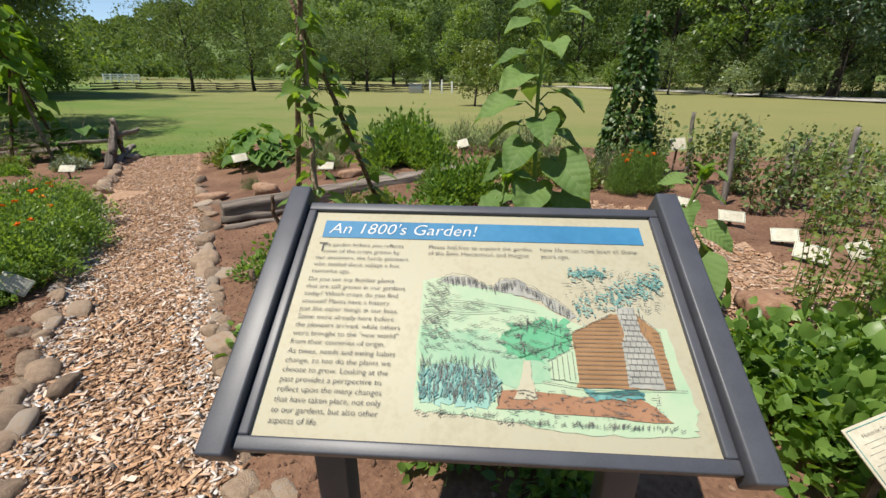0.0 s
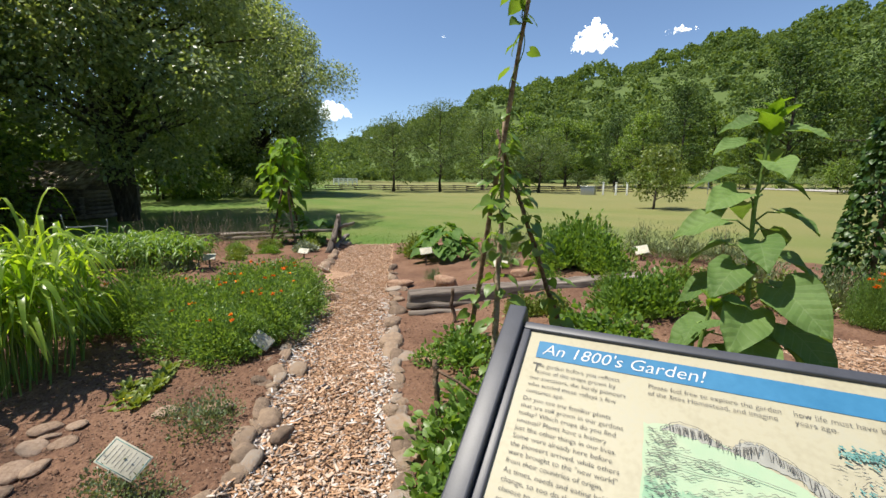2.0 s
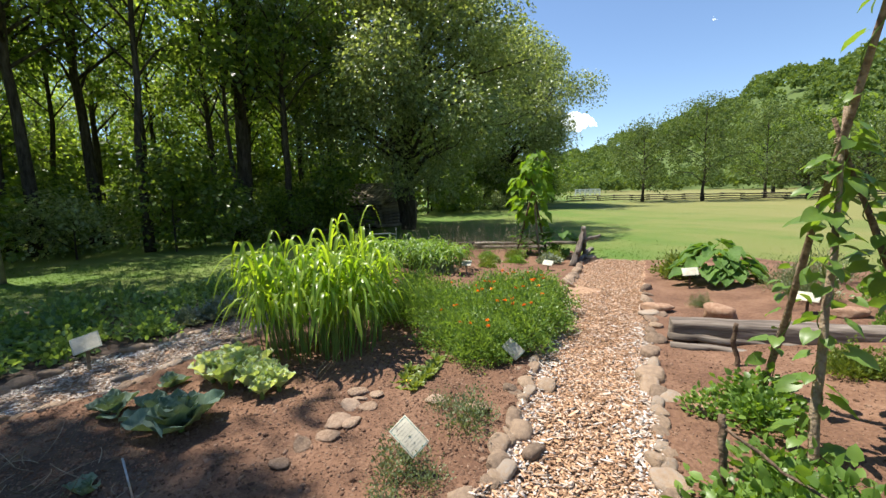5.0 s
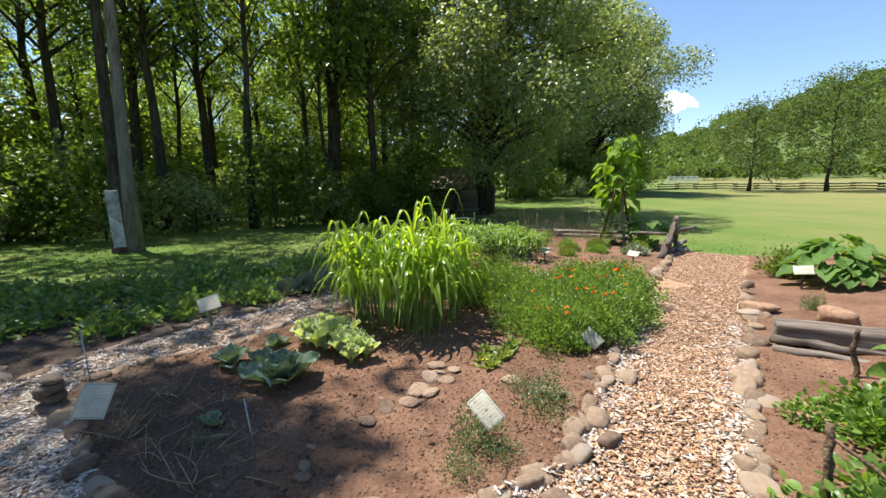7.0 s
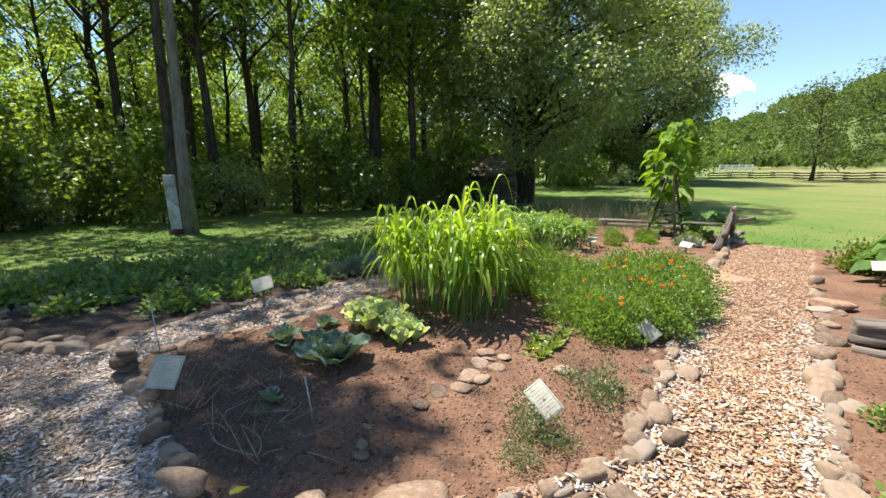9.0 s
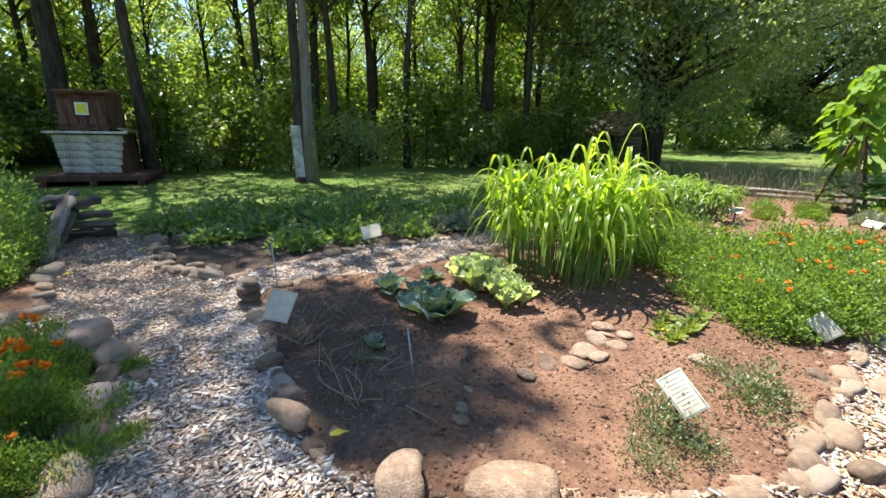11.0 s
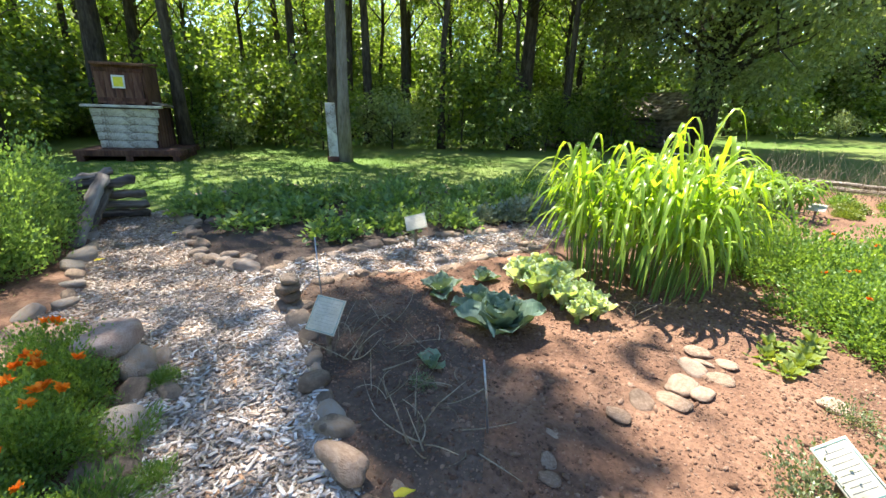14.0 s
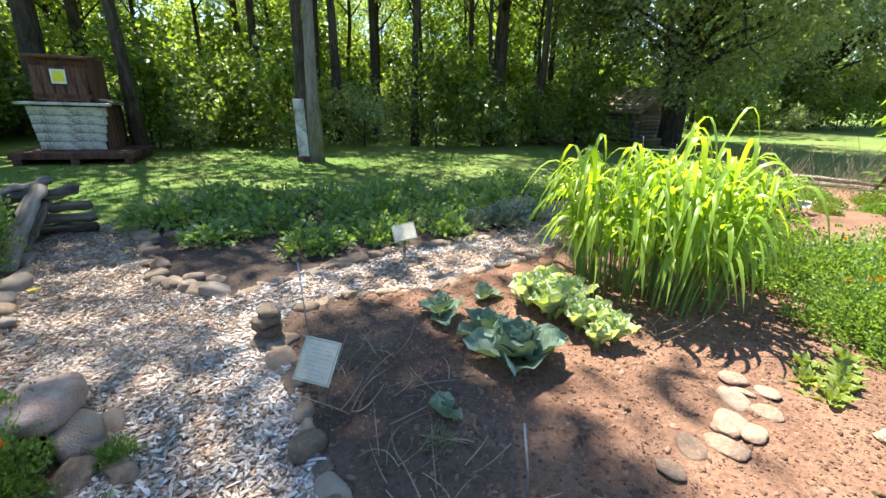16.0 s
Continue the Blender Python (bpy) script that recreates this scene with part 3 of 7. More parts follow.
def far_woods(n, seed):
    r = np.random.default_rng(seed)
    a = r.uniform(-64, 75, n)
    d = 112 + (720 - 112) * r.random(n) ** 1.15
    keep = d < 480 + 260 * smooth01((-a - 22) / 22)
    a, d = a[keep], d[keep]
    base = np.stack([d * np.sin(np.radians(a)), d * np.cos(np.radians(a)), hill_z(a, d)], 1)
    rad = r.uniform(2.4, 4.6, len(a)) * (0.8 + d / 1100) * (1 - 0.5 * smooth01((-a - 24) / 8) * smooth01((330 - d) / 150))
    per = 92
    w = r.normal(size=(len(a), per, 3))
    w[..., 2] = np.abs(w[..., 2]) * 0.9 - 0.15
    w /= np.linalg.norm(w, axis=2)[..., None]
    lump = 1 + 0.18 * np.sin(w[..., 0] * 5 + a[:, None]) * np.sin(w[..., 1] * 5 + d[:, None])
    P = base[:, None] + w * (rad[:, None] * lump * r.uniform(0.75, 1.05, (len(a), per)))[..., None] * np.array([1, 1, 1.25]) + np.array([0, 0, 1]) * rad[:, None, None] * 0.9
    W = (w + r.normal(size=w.shape) * 0.5).reshape(-1, 3)
    size = np.repeat(rad * 0.25, per) * r.uniform(0.7, 1.3, len(a) * per)
    side = np.cross(W, r.normal(size=W.shape))
    return strew((np.array([[-0.6, -0.5, 0], [0.5, -0.62, 0.12], [0.62, 0.5, -0.1], [-0.45, 0.6, 0.1]]), np.array([[0, 1, 2, 3]])), leaf_turns(len(W), side, 0.25), size, P.reshape(-1, 3))


V, F = far_woods(5000, 5)
tagged(new("distant_woods", mesh("distant_woods", V, F, M["l_hill"])), "dense green tree crowns covering the far hillside", "woods", kind="stuff")

# ---- trees ----


def tree_meshes(seed, height, trunk_r, crown_lo, crown_r, leaves, size, leafm, barkm, clumps=16, fork=False, lean=0.3, droop=0.0, shape=KITE, clump_r=(0.22, 0.42), squash=0.75, limb_lo=None, shade_tufts=()):
    """Trunk with limbs, and a crown of clumps of small leaves at the limbs' ends."""
    global rng
    keep, rng = rng, np.random.default_rng(seed)
    top = height * 0.9
    n = 9
    zz = np.linspace(0, top, n)
    bend = np.cumsum(rng.normal(0, lean * height * 0.012, (n, 2)), axis=0)
    bend -= bend[0]
    P = np.column_stack([bend, zz])
    P[0, 2] = -0.25
    R = trunk_r * (1 - 0.82 * (zz / top) ** 0.9)
    R[0] *= 1.35
    wood = [tube(P, R, 9)]
    limb_lo = crown_lo if limb_lo is None else limb_lo
    centres, radii = [], []
    for i in range(clumps):
        f = (i + rng.random()) / clumps
        z = limb_lo + (height - limb_lo) * (0.05 + 0.9 * f)
        hz = min(z * 0.82, top * 0.97)
        start = np.array([np.interp(hz, zz, P[:, 0]), np.interp(hz, zz, P[:, 1]), hz])
        ang = i * 2.4 + rng.normal(0, 0.4)
        prof = math.sin(math.pi * min(1, max(0.12, ((z - crown_lo) / (height - crown_lo)) * 0.75 + 0.22)))
        reach = crown_r * prof * rng.uniform(0.45, 1.0)
        end = start + np.array([math.cos(ang) * reach, math.sin(ang) * reach, (z - hz) + reach * 0.25])
        end[2] = max(end[2], crown_lo * 0.8 + 0.3)
        mid = (start + end) / 2 + np.array([0, 0, reach * 0.12]) + rng.normal(0, 0.06 * reach + 0.02, 3)
        r0 = np.interp(hz, zz, R) * 0.5
        wood.append(tube([start, mid, end], [r0, r0 * 0.6, r0 * 0.2 + 0.004], 6))
        for j in range(2):
            tip = end + rng.normal(0, 0.3, 3) * crown_r * 0.5
            wood.append(tube([mid, (mid + tip) / 2 + rng.normal(0, 0.03, 3) * crown_r, tip], [r0 * 0.35 + 0.004, r0 * 0.2 + 0.003, 0.003], 5))
        centres.append(end)
        radii.append(crown_r * rng.uniform(*clump_r))
        centres.append(end * 0.55 + mid * 0.45 + rng.normal(0, 0.1, 3) * crown_r)
        radii.append(crown_r * rng.uniform(*clump_r) * 0.8)
    if fork:
        ang = rng.uniform(0, 6.28)
        e = np.array([math.cos(ang), math.sin(ang), 0]) * height * 0.16
        wood.append(tube([[0, 0, -0.2], e * 0.45 + [0, 0, height * 0.22], e + [0, 0, height * 0.6]], [trunk_r * 0.9, trunk_r * 0.7, trunk_r * 0.2], 8))
    pts, w = crown_points(leaves, centres, radii, squash)
    for tx_, ty_, tz_, tr_, dense in shade_tufts:
        n_ = int(dense * tr_ * tr_) + 60
        more, mw = crown_points(n_, [(tx_, ty_, tz_)], [tr_], 0.8, 0.2)
        pts, w, leaves = np.concatenate([pts, more]), np.concatenate([w, mw]), leaves + n_
        k = int(np.argmin([np.hypot(c[0] - tx_, c[1] - ty_) + abs(c[2] - tz_) for c in centres]))
        wood.append(tube([centres[k], (np.array(centres[k]) + (tx_, ty_, tz_)) / 2 + [0, 0, 0.2], (tx_, ty_, tz_)], [0.05, 0.035, 0.01], 5))
    pts[:, 2] -= droop * crown_r * rng.random(leaves) ** 2
    way = w * np.array([1, 1, 0.4]) + rng.normal(0, 0.6, (leaves, 3)) + np.array([0, 0, -0.45 - droop])
    LV, LF = strew(shape, leaf_turns(leaves, way, 0.5), size * rng.uniform(0.6, 1.3, leaves), pts)
    WV, WF = join(wood)
    rng = keep
    return mesh("trunk", WV, WF, barkm, True), mesh("crown", LV, LF, leafm)


def polar(a, d):
    return d * math.sin(radians(a)), d * math.cos(radians(a))


def tree(name, label, meshes, m, group="", category="tree"):
    e = thing(name, label, category, m, group)
    part("trunk", meshes[0], e)
    part("crown", meshes[1], e)
    return e


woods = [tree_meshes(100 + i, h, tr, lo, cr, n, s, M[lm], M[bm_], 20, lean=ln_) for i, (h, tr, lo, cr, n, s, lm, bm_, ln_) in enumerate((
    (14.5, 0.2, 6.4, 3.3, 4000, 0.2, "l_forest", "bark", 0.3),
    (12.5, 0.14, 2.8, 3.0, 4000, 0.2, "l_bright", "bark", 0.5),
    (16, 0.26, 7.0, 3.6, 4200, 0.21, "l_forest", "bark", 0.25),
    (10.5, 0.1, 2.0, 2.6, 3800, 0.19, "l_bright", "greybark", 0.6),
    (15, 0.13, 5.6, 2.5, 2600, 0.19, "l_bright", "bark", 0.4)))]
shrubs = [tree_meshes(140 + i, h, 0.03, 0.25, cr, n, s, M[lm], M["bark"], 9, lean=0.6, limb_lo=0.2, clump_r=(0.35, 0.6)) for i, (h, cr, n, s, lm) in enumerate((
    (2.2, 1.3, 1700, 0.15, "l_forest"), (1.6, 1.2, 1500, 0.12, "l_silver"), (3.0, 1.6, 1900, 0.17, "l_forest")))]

wood_label = ("tall straight woodland tree with dark bark and green leaves", "slender woodland tree with sunlit yellow-green leaves", "large woodland tree with a dark trunk and high crown", "young understorey tree with bright green leaves", "slim pole-like woodland tree with a bare dark trunk")
r = np.random.default_rng(42)
placed = []
for i in range(700):
    a = r.uniform(-172, -74)
    d = 17.5 + 36 * r.random() ** 1.2 + 3.0 * max(0, (a + 95) / 20) + (5.0 if a < -122 else 0.0)
    x, y = d * math.sin(radians(a)), d * math.cos(radians(a))
    near = 2.1 if d < 30 else 3.6
    if len(placed) >= 112 or any((x - p) ** 2 + (y - q) ** 2 < near ** 2 for p, q in placed) or (abs(a + 134.5) < 4 and d < 19.5) or (-76 < a < -64 and d < 31):
        continue
    placed.append((x, y))
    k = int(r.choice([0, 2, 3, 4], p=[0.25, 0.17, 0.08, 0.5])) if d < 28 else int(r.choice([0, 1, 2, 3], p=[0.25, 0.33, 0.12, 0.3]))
    s = r.uniform(0.85, 1.15)
    tree("woodland_tree", wood_label[k], woods[k], spot(x, y, r.uniform(0, 360)) @ Matrix.Scale(s, 4), "trees of the wood")
for i in range(74):
    a = r.uniform(-165, -72)
    d = 16.2 + 9 * r.random() ** 1.5 + 4.0 * max(0, (a + 95) / 20)
    if abs(a + 134.5) < 5.5:
        d += 4
    if -77 < a < -66:
        continue
    k = int(r.integers(0, 3))
    x, y = d * math.sin(radians(a)), d * math.cos(radians(a))
    tree("shrub", ("dense dark green woodland shrub", "bright green woodland shrub", "tall leafy shrub at the edge of the wood")[k], shrubs[k], spot(x, y, r.uniform(0, 360)) @ Matrix.Scale(r.uniform(0.7, 1.2), 4), "shrubs along the wood", "shrub")

for i in range(78):
    a = r.uniform(-160, -58) if i < 44 else r.uniform(-150, -80)
    d = r.uniform(32, 48) if i < 44 else r.uniform(22.5, 32)
    tree("understorey_tree", "low leafy understorey tree deep in the wood", shrubs[int(r.integers(0, 3))], spot(*polar(a, d), r.uniform(0, 360)) @ Matrix.Scale(r.uniform(2.0, 3.2) if i < 44 else r.uniform(1.2, 2.0), 4), "understorey of the wood", "tree")
tree("shrub", "pale-leaved shrub beside the cabin", shrubs[1], spot(*polar(-77.5, 24), 40) @ Matrix.Scale(1.15, 4), "shrubs along the wood", "shrub")

# edge trees that stand out
big = tree_meshes(201, 17, 0.36, 5.5, 4.2, 5200, 0.3, M["l_forest"], M["bark"], 22, lean=0.2)
tree("oak_tree", "big woodland tree with a thick almost black trunk", big, spot(-20.6, 0.4, 20))
tree("oak_tree", "big tree behind the whitewashed oven, thick brown trunk", big, spot(-14.2, -13.8, 120))
grey = tree_meshes(202, 18, 0.165, 9.0, 4.2, 4300, 0.22, M["l_forest"], M["greybark"], 18, lean=0.12)
tree("grey_tree", "straight grey-barked tree on the lawn", grey, spot(-12.3, -4.83, 40))
dark = tree_meshes(203, 18, 0.17, 9.0, 4.0, 4000, 0.22, M["l_forest"], M["bark"], 18, lean=0.12)
tree("woodland_tree", "dark tree standing close behind a grey trunk", dark, spot(-13.05, -5.45, 90))
tree("woodland_tree", "tree with a dark trunk beside the whitewashed oven", dark, spot(-12.15, -9.5, 200))
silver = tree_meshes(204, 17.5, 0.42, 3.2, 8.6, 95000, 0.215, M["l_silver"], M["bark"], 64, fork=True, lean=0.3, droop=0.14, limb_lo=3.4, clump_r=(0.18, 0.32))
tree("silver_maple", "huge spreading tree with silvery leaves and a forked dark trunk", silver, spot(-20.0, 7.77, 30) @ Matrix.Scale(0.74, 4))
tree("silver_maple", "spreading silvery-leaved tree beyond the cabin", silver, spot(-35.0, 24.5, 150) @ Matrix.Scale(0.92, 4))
for x, y, s, k in ((-33, 25, 1.3, 0), (-36, 29.5, 1.3, 2), (-38, 33, 1.2, 0), (-30, 20, 0.9, 1), (-34, 20, 1.4, 2), (-28.5, 16.5, 0.9, 0), (-31.5, 15.5, 1.2, 1), (-35, 17, 1.8, 2), (-33, 22.5, 1.7, 0), (-38, 25, 2.2, 2), (-40, 31, 2.2, 0), (-36, 14, 2.0, 1), (-42, 36, 2.4, 2), (-37, 8.5, 1.6, 2)):
    tree("shrub", "dark shrub at the edge of the meadow", shrubs[k], spot(x, y, x * 40) @ Matrix.Scale(s, 4), "shrubs along the meadow", "shrub")

# unseen tree added south of the garden to shade beds and path
shade = tree_meshes(205, 22, 0.3, 14.5, 6.2, 11500, 0.165, M["l_forest"], M["bark"], 34, lean=0.1, clump_r=(0.2, 0.34),
                    # extra leaf tufts, placed so that their shadows shape the bed's dark part
                    shade_tufts=((-0.46, 4.66, 17, 0.82, 780), (0.05, 5.05, 17, 0.62, 780), (0.24, 5.55, 17, 0.3, 780), (-0.95, 4.2, 17, 0.55, 780), (0.14, 4.45, 17, 0.5, 780), (0.4, 5.0, 17, 0.35, 780), (0.14, 3.77, 17, 0.75, 210), (0.54, 3.3, 17, 0.7, 160), (-0.4, 3.2, 17, 0.7, 60)))
for me in shade:
    me.transform(Matrix.Shear("XY", 4, (0.01, 0.07)))
tree("shade_tree", "tall leaning leafy tree added out of view to shade the garden", shade, spot(-8.6, -11.3, 0))

# orchard
apple = [tree_meshes(210 + i, h, 0.16, lo, cr, n, 0.2, M["l_apple"], M["bark"], 22, lean=0.6, limb_lo=1.2, clump_r=(0.24, 0.42)) for i, (h, lo, cr, n) in enumerate(((8.6, 1.7, 4.4, 7500), (10.4, 1.8, 4.5, 8500), (6.2, 1.2, 4.4, 6500)))]


for a, d, k, t in ((-38.2, 50, 0, 10), (-31.8, 51, 1, 80), (-18.5, 50, 2, 60), (-22.5, 54, 2, 150), (-26, 60, 1, 10)):
    tree("apple_tree", "orchard apple tree with a short crooked trunk", apple[k], spot(*polar(a, d), t), "trees of the orchard")
tree("small_tree", "small pale green tree on the meadow", tree_meshes(220, 3.6, 0.07, 0.5, 2.0, 4200, 0.15, M["l_weed"], M["bark"], 14, lean=0.5, limb_lo=0.4), spot(*polar(-4.5, 27), 0))
edge = [tree_meshes(230 + i, h, 0.28, lo, cr, n, 0.34, M[lm], M["bark"], 22, lean=0.3, clump_r=(0.25, 0.42)) for i, (h, lo, cr, n, lm) in enumerate(((16, 1.0, 5.4, 7600, "l_edge"), (13, 0.8, 4.8, 7000, "l_forest"), (18, 1.5, 5.6, 8000, "l_edge")))]
r = np.random.default_rng(17)
for i in range(30):
    a = -26 + i * 3.4 + r.uniform(-1, 1)
    d = (78 if a < 12 else 62 if a < 24 else 52) + r.uniform(-3, 9)
    k = int(r.integers(0, 3))
    tree("roadside_tree", "tall leafy tree of the wood across the road", edge[k], spot(*polar(a, d), r.uniform(0, 360)) @ Matrix.Scale(r.uniform(0.8, 1.05) * (1.22 if a > 6 else 0.95), 4), "trees across the road")
for a, d, s in ((18.2, 47, 1.0), (27, 45, 0.75), (24, 50, 0.9), (33, 43, 1.1)):
    tree("small_tree", "small rounded pale green tree by the road", tree_meshes(int(240 + a), 4.6 * s, 0.09, 0.7, 2.4 * s, 3600, 0.17, M["l_apple"], M["bark"], 14, lean=0.4, limb_lo=0.6), spot(*polar(a, d), 0), "small trees by the road")
for i in range(22):
    a = -14 + i * 3 + r.uniform(-1, 1)
    d = (72 if a < 12 else 58 if a < 24 else 45) + r.uniform(-2, 2)
    tree("shrub", "roadside shrub below tall trees", shrubs[int(r.integers(0, 3))], spot(*polar(a, d), r.uniform(0, 360)) @ Matrix.Scale(r.uniform(0.8, 1.5), 4), "roadside shrubs", "shrub")
pine = tree_meshes(250, 17, 0.26, 1.2, 5.0, 9000, 0.5, M["l_pine"], M["bark"], 30, lean=0.1, shape=NARROW, clump_r=(0.2, 0.34), squash=0.4)
tree("white_pine", "tall soft-needled pine by the road", pine, spot(*polar(32.5, 44), 0))
tree("white_pine", "tall soft-needled pine by the road", pine, spot(*polar(41, 40), 130))

# ---- road ----
road_pts = np.array([(-14.0, 88), (0, 80), (13.2, 67.5), (21, 47), (24.5, 33.0), (30, 22), (40, 8), (60, -14)])
tt = np.linspace(0, len(road_pts) - 1, 80)
rx, ry = np.interp(tt, range(len(road_pts)), road_pts[:, 0]), np.interp(tt, range(len(road_pts)), road_pts[:, 1])
k5 = np.ones(9) / 9
rx, ry = np.convolve(np.pad(rx, 4, "edge"), k5, "valid"), np.convolve(np.pad(ry, 4, "edge"), k5, "valid")
tx, ty = np.gradient(rx), np.gradient(ry)
ln = np.hypot(tx, ty)
RV = []
for o in (-2.3, -1.1, 0, 1.1, 2.3):
    X, Y = rx - ty / ln * o, ry + tx / ln * o
    RV.append(np.stack([X, Y, ground_z(X, Y) + 0.16 - 0.03 * abs(o)], 1))
RV = np.array(RV)
rid = np.arange(RV.shape[0] * RV.shape[1]).reshape(RV.shape[:2])
tagged(new("road", mesh("road", RV.reshape(-1, 3), np.stack([rid[:-1, :-1], rid[1:, :-1], rid[1:, 1:], rid[:-1, 1:]], -1).reshape(-1, 4), M["gravel"], True)), "pale gravel road below the wooded hill", "road", kind="structure")

# ---- clouds ----


def cloud(a, e, d, w, h, seed, n=260):
    r = np.random.default_rng(seed)
    bm = bmesh.new()
    for i in range(n):
        u = r.uniform(-1, 1)
        s = w * (0.03 + 0.1 * (1 - abs(u))) * r.uniform(0.3, 1.0) ** 2
        bmesh.ops.create_icosphere(bm, subdivisions=2, radius=s, matrix=Matrix.Translation((u * w * 0.62, r.uniform(-0.3, 0.3) * w, r.uniform(-0.1, 0.8) * h * (1 - u * u))))
    for v in bm.verts:
        v.co += noise.noise_vector(v.co * 4.0 / w) * w * 0.06 + noise.noise_vector(v.co * 10.0 / w) * w * 0.015
    x, y = polar(a, d * math.cos(radians(e)))
    return thing("cloud", "small white fair-weather cloud", "cloud", pose(x, y, d * math.sin(radians(e)), 0, 0, -a), "clouds", data=from_bm("cloud", bm, M["cloud"], True))


cloud(-12.5, 16.6, 2600, 190, 150, 1)
cloud(-3.0, 17.2, 2600, 120, 30, 2, 26)
cloud(-46, 8.8, 2600, 190, 90, 3)
cloud(-31.5, 18.5, 2600, 26, 20, 4, 16)

# ---- lettering ----


def letters(jobs):
    """Flat lettering as meshes: jobs of (body, width, line spacing, shear), each scaled so that its widest line has that width; starts at its first baseline."""
    obs = []
    for body, width, gap, shear in jobs:
        c = bpy.data.curves.new("lettering", "FONT")
        c.body, c.size, c.space_line, c.shear, c.resolution_u, c.offset = body, 1.0, gap, shear, 3, -0.008
        o = bpy.data.objects.new("lettering", c)
        scene.collection.objects.link(o)
        obs.append(o)
    dg = bpy.context.evaluated_depsgraph_get()
    dg.update()
    out = []
    for o, (body, width, gap, shear) in zip(obs, jobs):
        me = bpy.data.meshes.new_from_object(o.evaluated_get(dg))
        co = np.zeros(len(me.vertices) * 3, np.float32)
        me.vertices.foreach_get("co", co)
        co = co.reshape(-1, 3)
        co[:, 0] -= co[:, 0].min()
        co *= width / co[:, 0].max()
        co[:, 2] = 0
        me.vertices.foreach_set("co", co.ravel())
        me.update()
        out.append(me)
    for o in obs:
        bpy.data.objects.remove(o)
    return out


P1 = "   he garden before you reflects\n   some of the crops grown by\nour ancestors, the hardy pioneers\nwho settled these valleys a few\ncenturies ago."
P2 = "Do you see any familiar plants\nthat are still grown in our gardens\ntoday? Which crops do you find\nunusual? Plants have a history\njust like other things in our lives.\nSome were already here before\nthe pioneers arrived, while others\nwere brought to the \"new world\"\nfrom their countries of origin."
P3 = "As times, needs and eating habits\nchange, so too do the plants we\nchoose to grow. Looking at the\npast provides a perspective to\nreflect upon the many changes\nthat have taken place, not only\nto our gardens, but also other\naspects of life."
TEXT = letters([("An 1800's Garden!", 0.369, 1, 0.22), (P1, 0.222, 1.22, 0), (P2, 0.226, 1.2, 0), (P3, 0.222, 1.2, 0),
                ("Please feel free to explore the garden\nof the Sites Homestead, and imagine", 0.246, 1.15, 0), ("how life must have been all those\nyears ago.", 0.226, 1.15, 0), ("Hutterite Soup Beans", 0.15, 1, 0), ("T", 0.022, 1, 0)])


def flat(poly, z, name="print", material=None):
    V = np.array([(x, y, z) for x, y in poly])
    me = bpy.data.meshes.new(name)
    me.from_pydata([tuple(v) for v in V], [], [list(range(len(V)))])
    me.materials.append(material)
    return me


def ragged(poly, seed, amount=0.003, per=9):
    """A polygon with an uneven hand-drawn outline."""
    r = np.random.default_rng(seed)
    out = []
    for (x0, y0), (x1, y1) in zip(poly, poly[1:] + poly[:1]):
        for i in range(per):
            u = i / per
            out.append((x0 + (x1 - x0) * u + r.normal(0, amount), y0 + (y1 - y0) * u + r.normal(0, amount)))
    return out


def strokes(z, lines, width):
    """Thin flat pen lines."""
    Vs, Fs = [], []
    n = 0
    for pts in lines:
        P = np.array(pts, float)
        T = np.gradient(P, axis=0)
        T /= np.linalg.norm(T, axis=1)[:, None] + 1e-9
        Nn = np.stack([-T[:, 1], T[:, 0]], 1) * width / 2
        Vs.append(np.column_stack([np.concatenate([P + Nn, P - Nn]), np.full(2 * len(P), z)]))
        k = len(P)
        i = np.arange(k - 1)
        Fs.append(np.stack([n + i, n + i + 1, n + k + i + 1, n + k + i], 1)[:, ::-1])
        n += 2 * k
    return np.concatenate(Vs), np.concatenate(Fs)


# ---- interpretive sign ----
sign = thing("interpretive_sign", "slanted cream garden information panel in a dark grey metal frame", "sign", pose(0.038, 0.84, 1.086, 32.2, 0.12, 5.64) @ Matrix.Diagonal((1, 0.975, 1, 1)))
pb = part("panel", bevel_box("panel", 0.86, 0.58, 0.008, M["panel"], 0.002), sign, label="faded cream printed panel")
for nm, sx, sy, x, y in (("frame_bar", 0.885, 0.026, 0, 0.292), ("frame_bar", 0.885, 0.026, 0, -0.292), ("frame_bar", 0.022, 0.558, -0.431, 0), ("frame_bar", 0.022, 0.558, 0.431, 0)):
    part(nm, bevel_box(nm, sx, sy, 0.03, M["steel"], 0.004), sign, pose(x, y, -0.001))
for sx in (-1, 1):
    part("side_rail", bevel_box("side_rail", 0.052, 0.665, 0.06, M["steel"], 0.005), sign, pose(sx * 0.470, 0.012, 0.004), "dark grey square metal rail with scuffed edges")
    part("bracket", bevel_box("bracket", 0.06, 0.3, 0.05, M["steel"], 0.005), sign, pose(sx * 0.335, -0.06, -0.042))
    leg = part("leg", bevel_box("leg", 0.075, 0.075, 1.06, M["steel"], 0.006), sign)
    inv = sign.matrix_basis.inverted()
    top = sign.matrix_basis @ Vector((sx * 0.335, -0.1, -0.06))
    leg.matrix_basis = inv @ Matrix.Translation((top.x, top.y, top.z - 0.52))
Z0 = 0.0055
part("banner", flat([(-0.39, 0.194), (0.391, 0.194), (0.391, 0.2485), (-0.39, 0.249)], Z0, "banner", M["blue"]), pb, label="faded blue title banner")
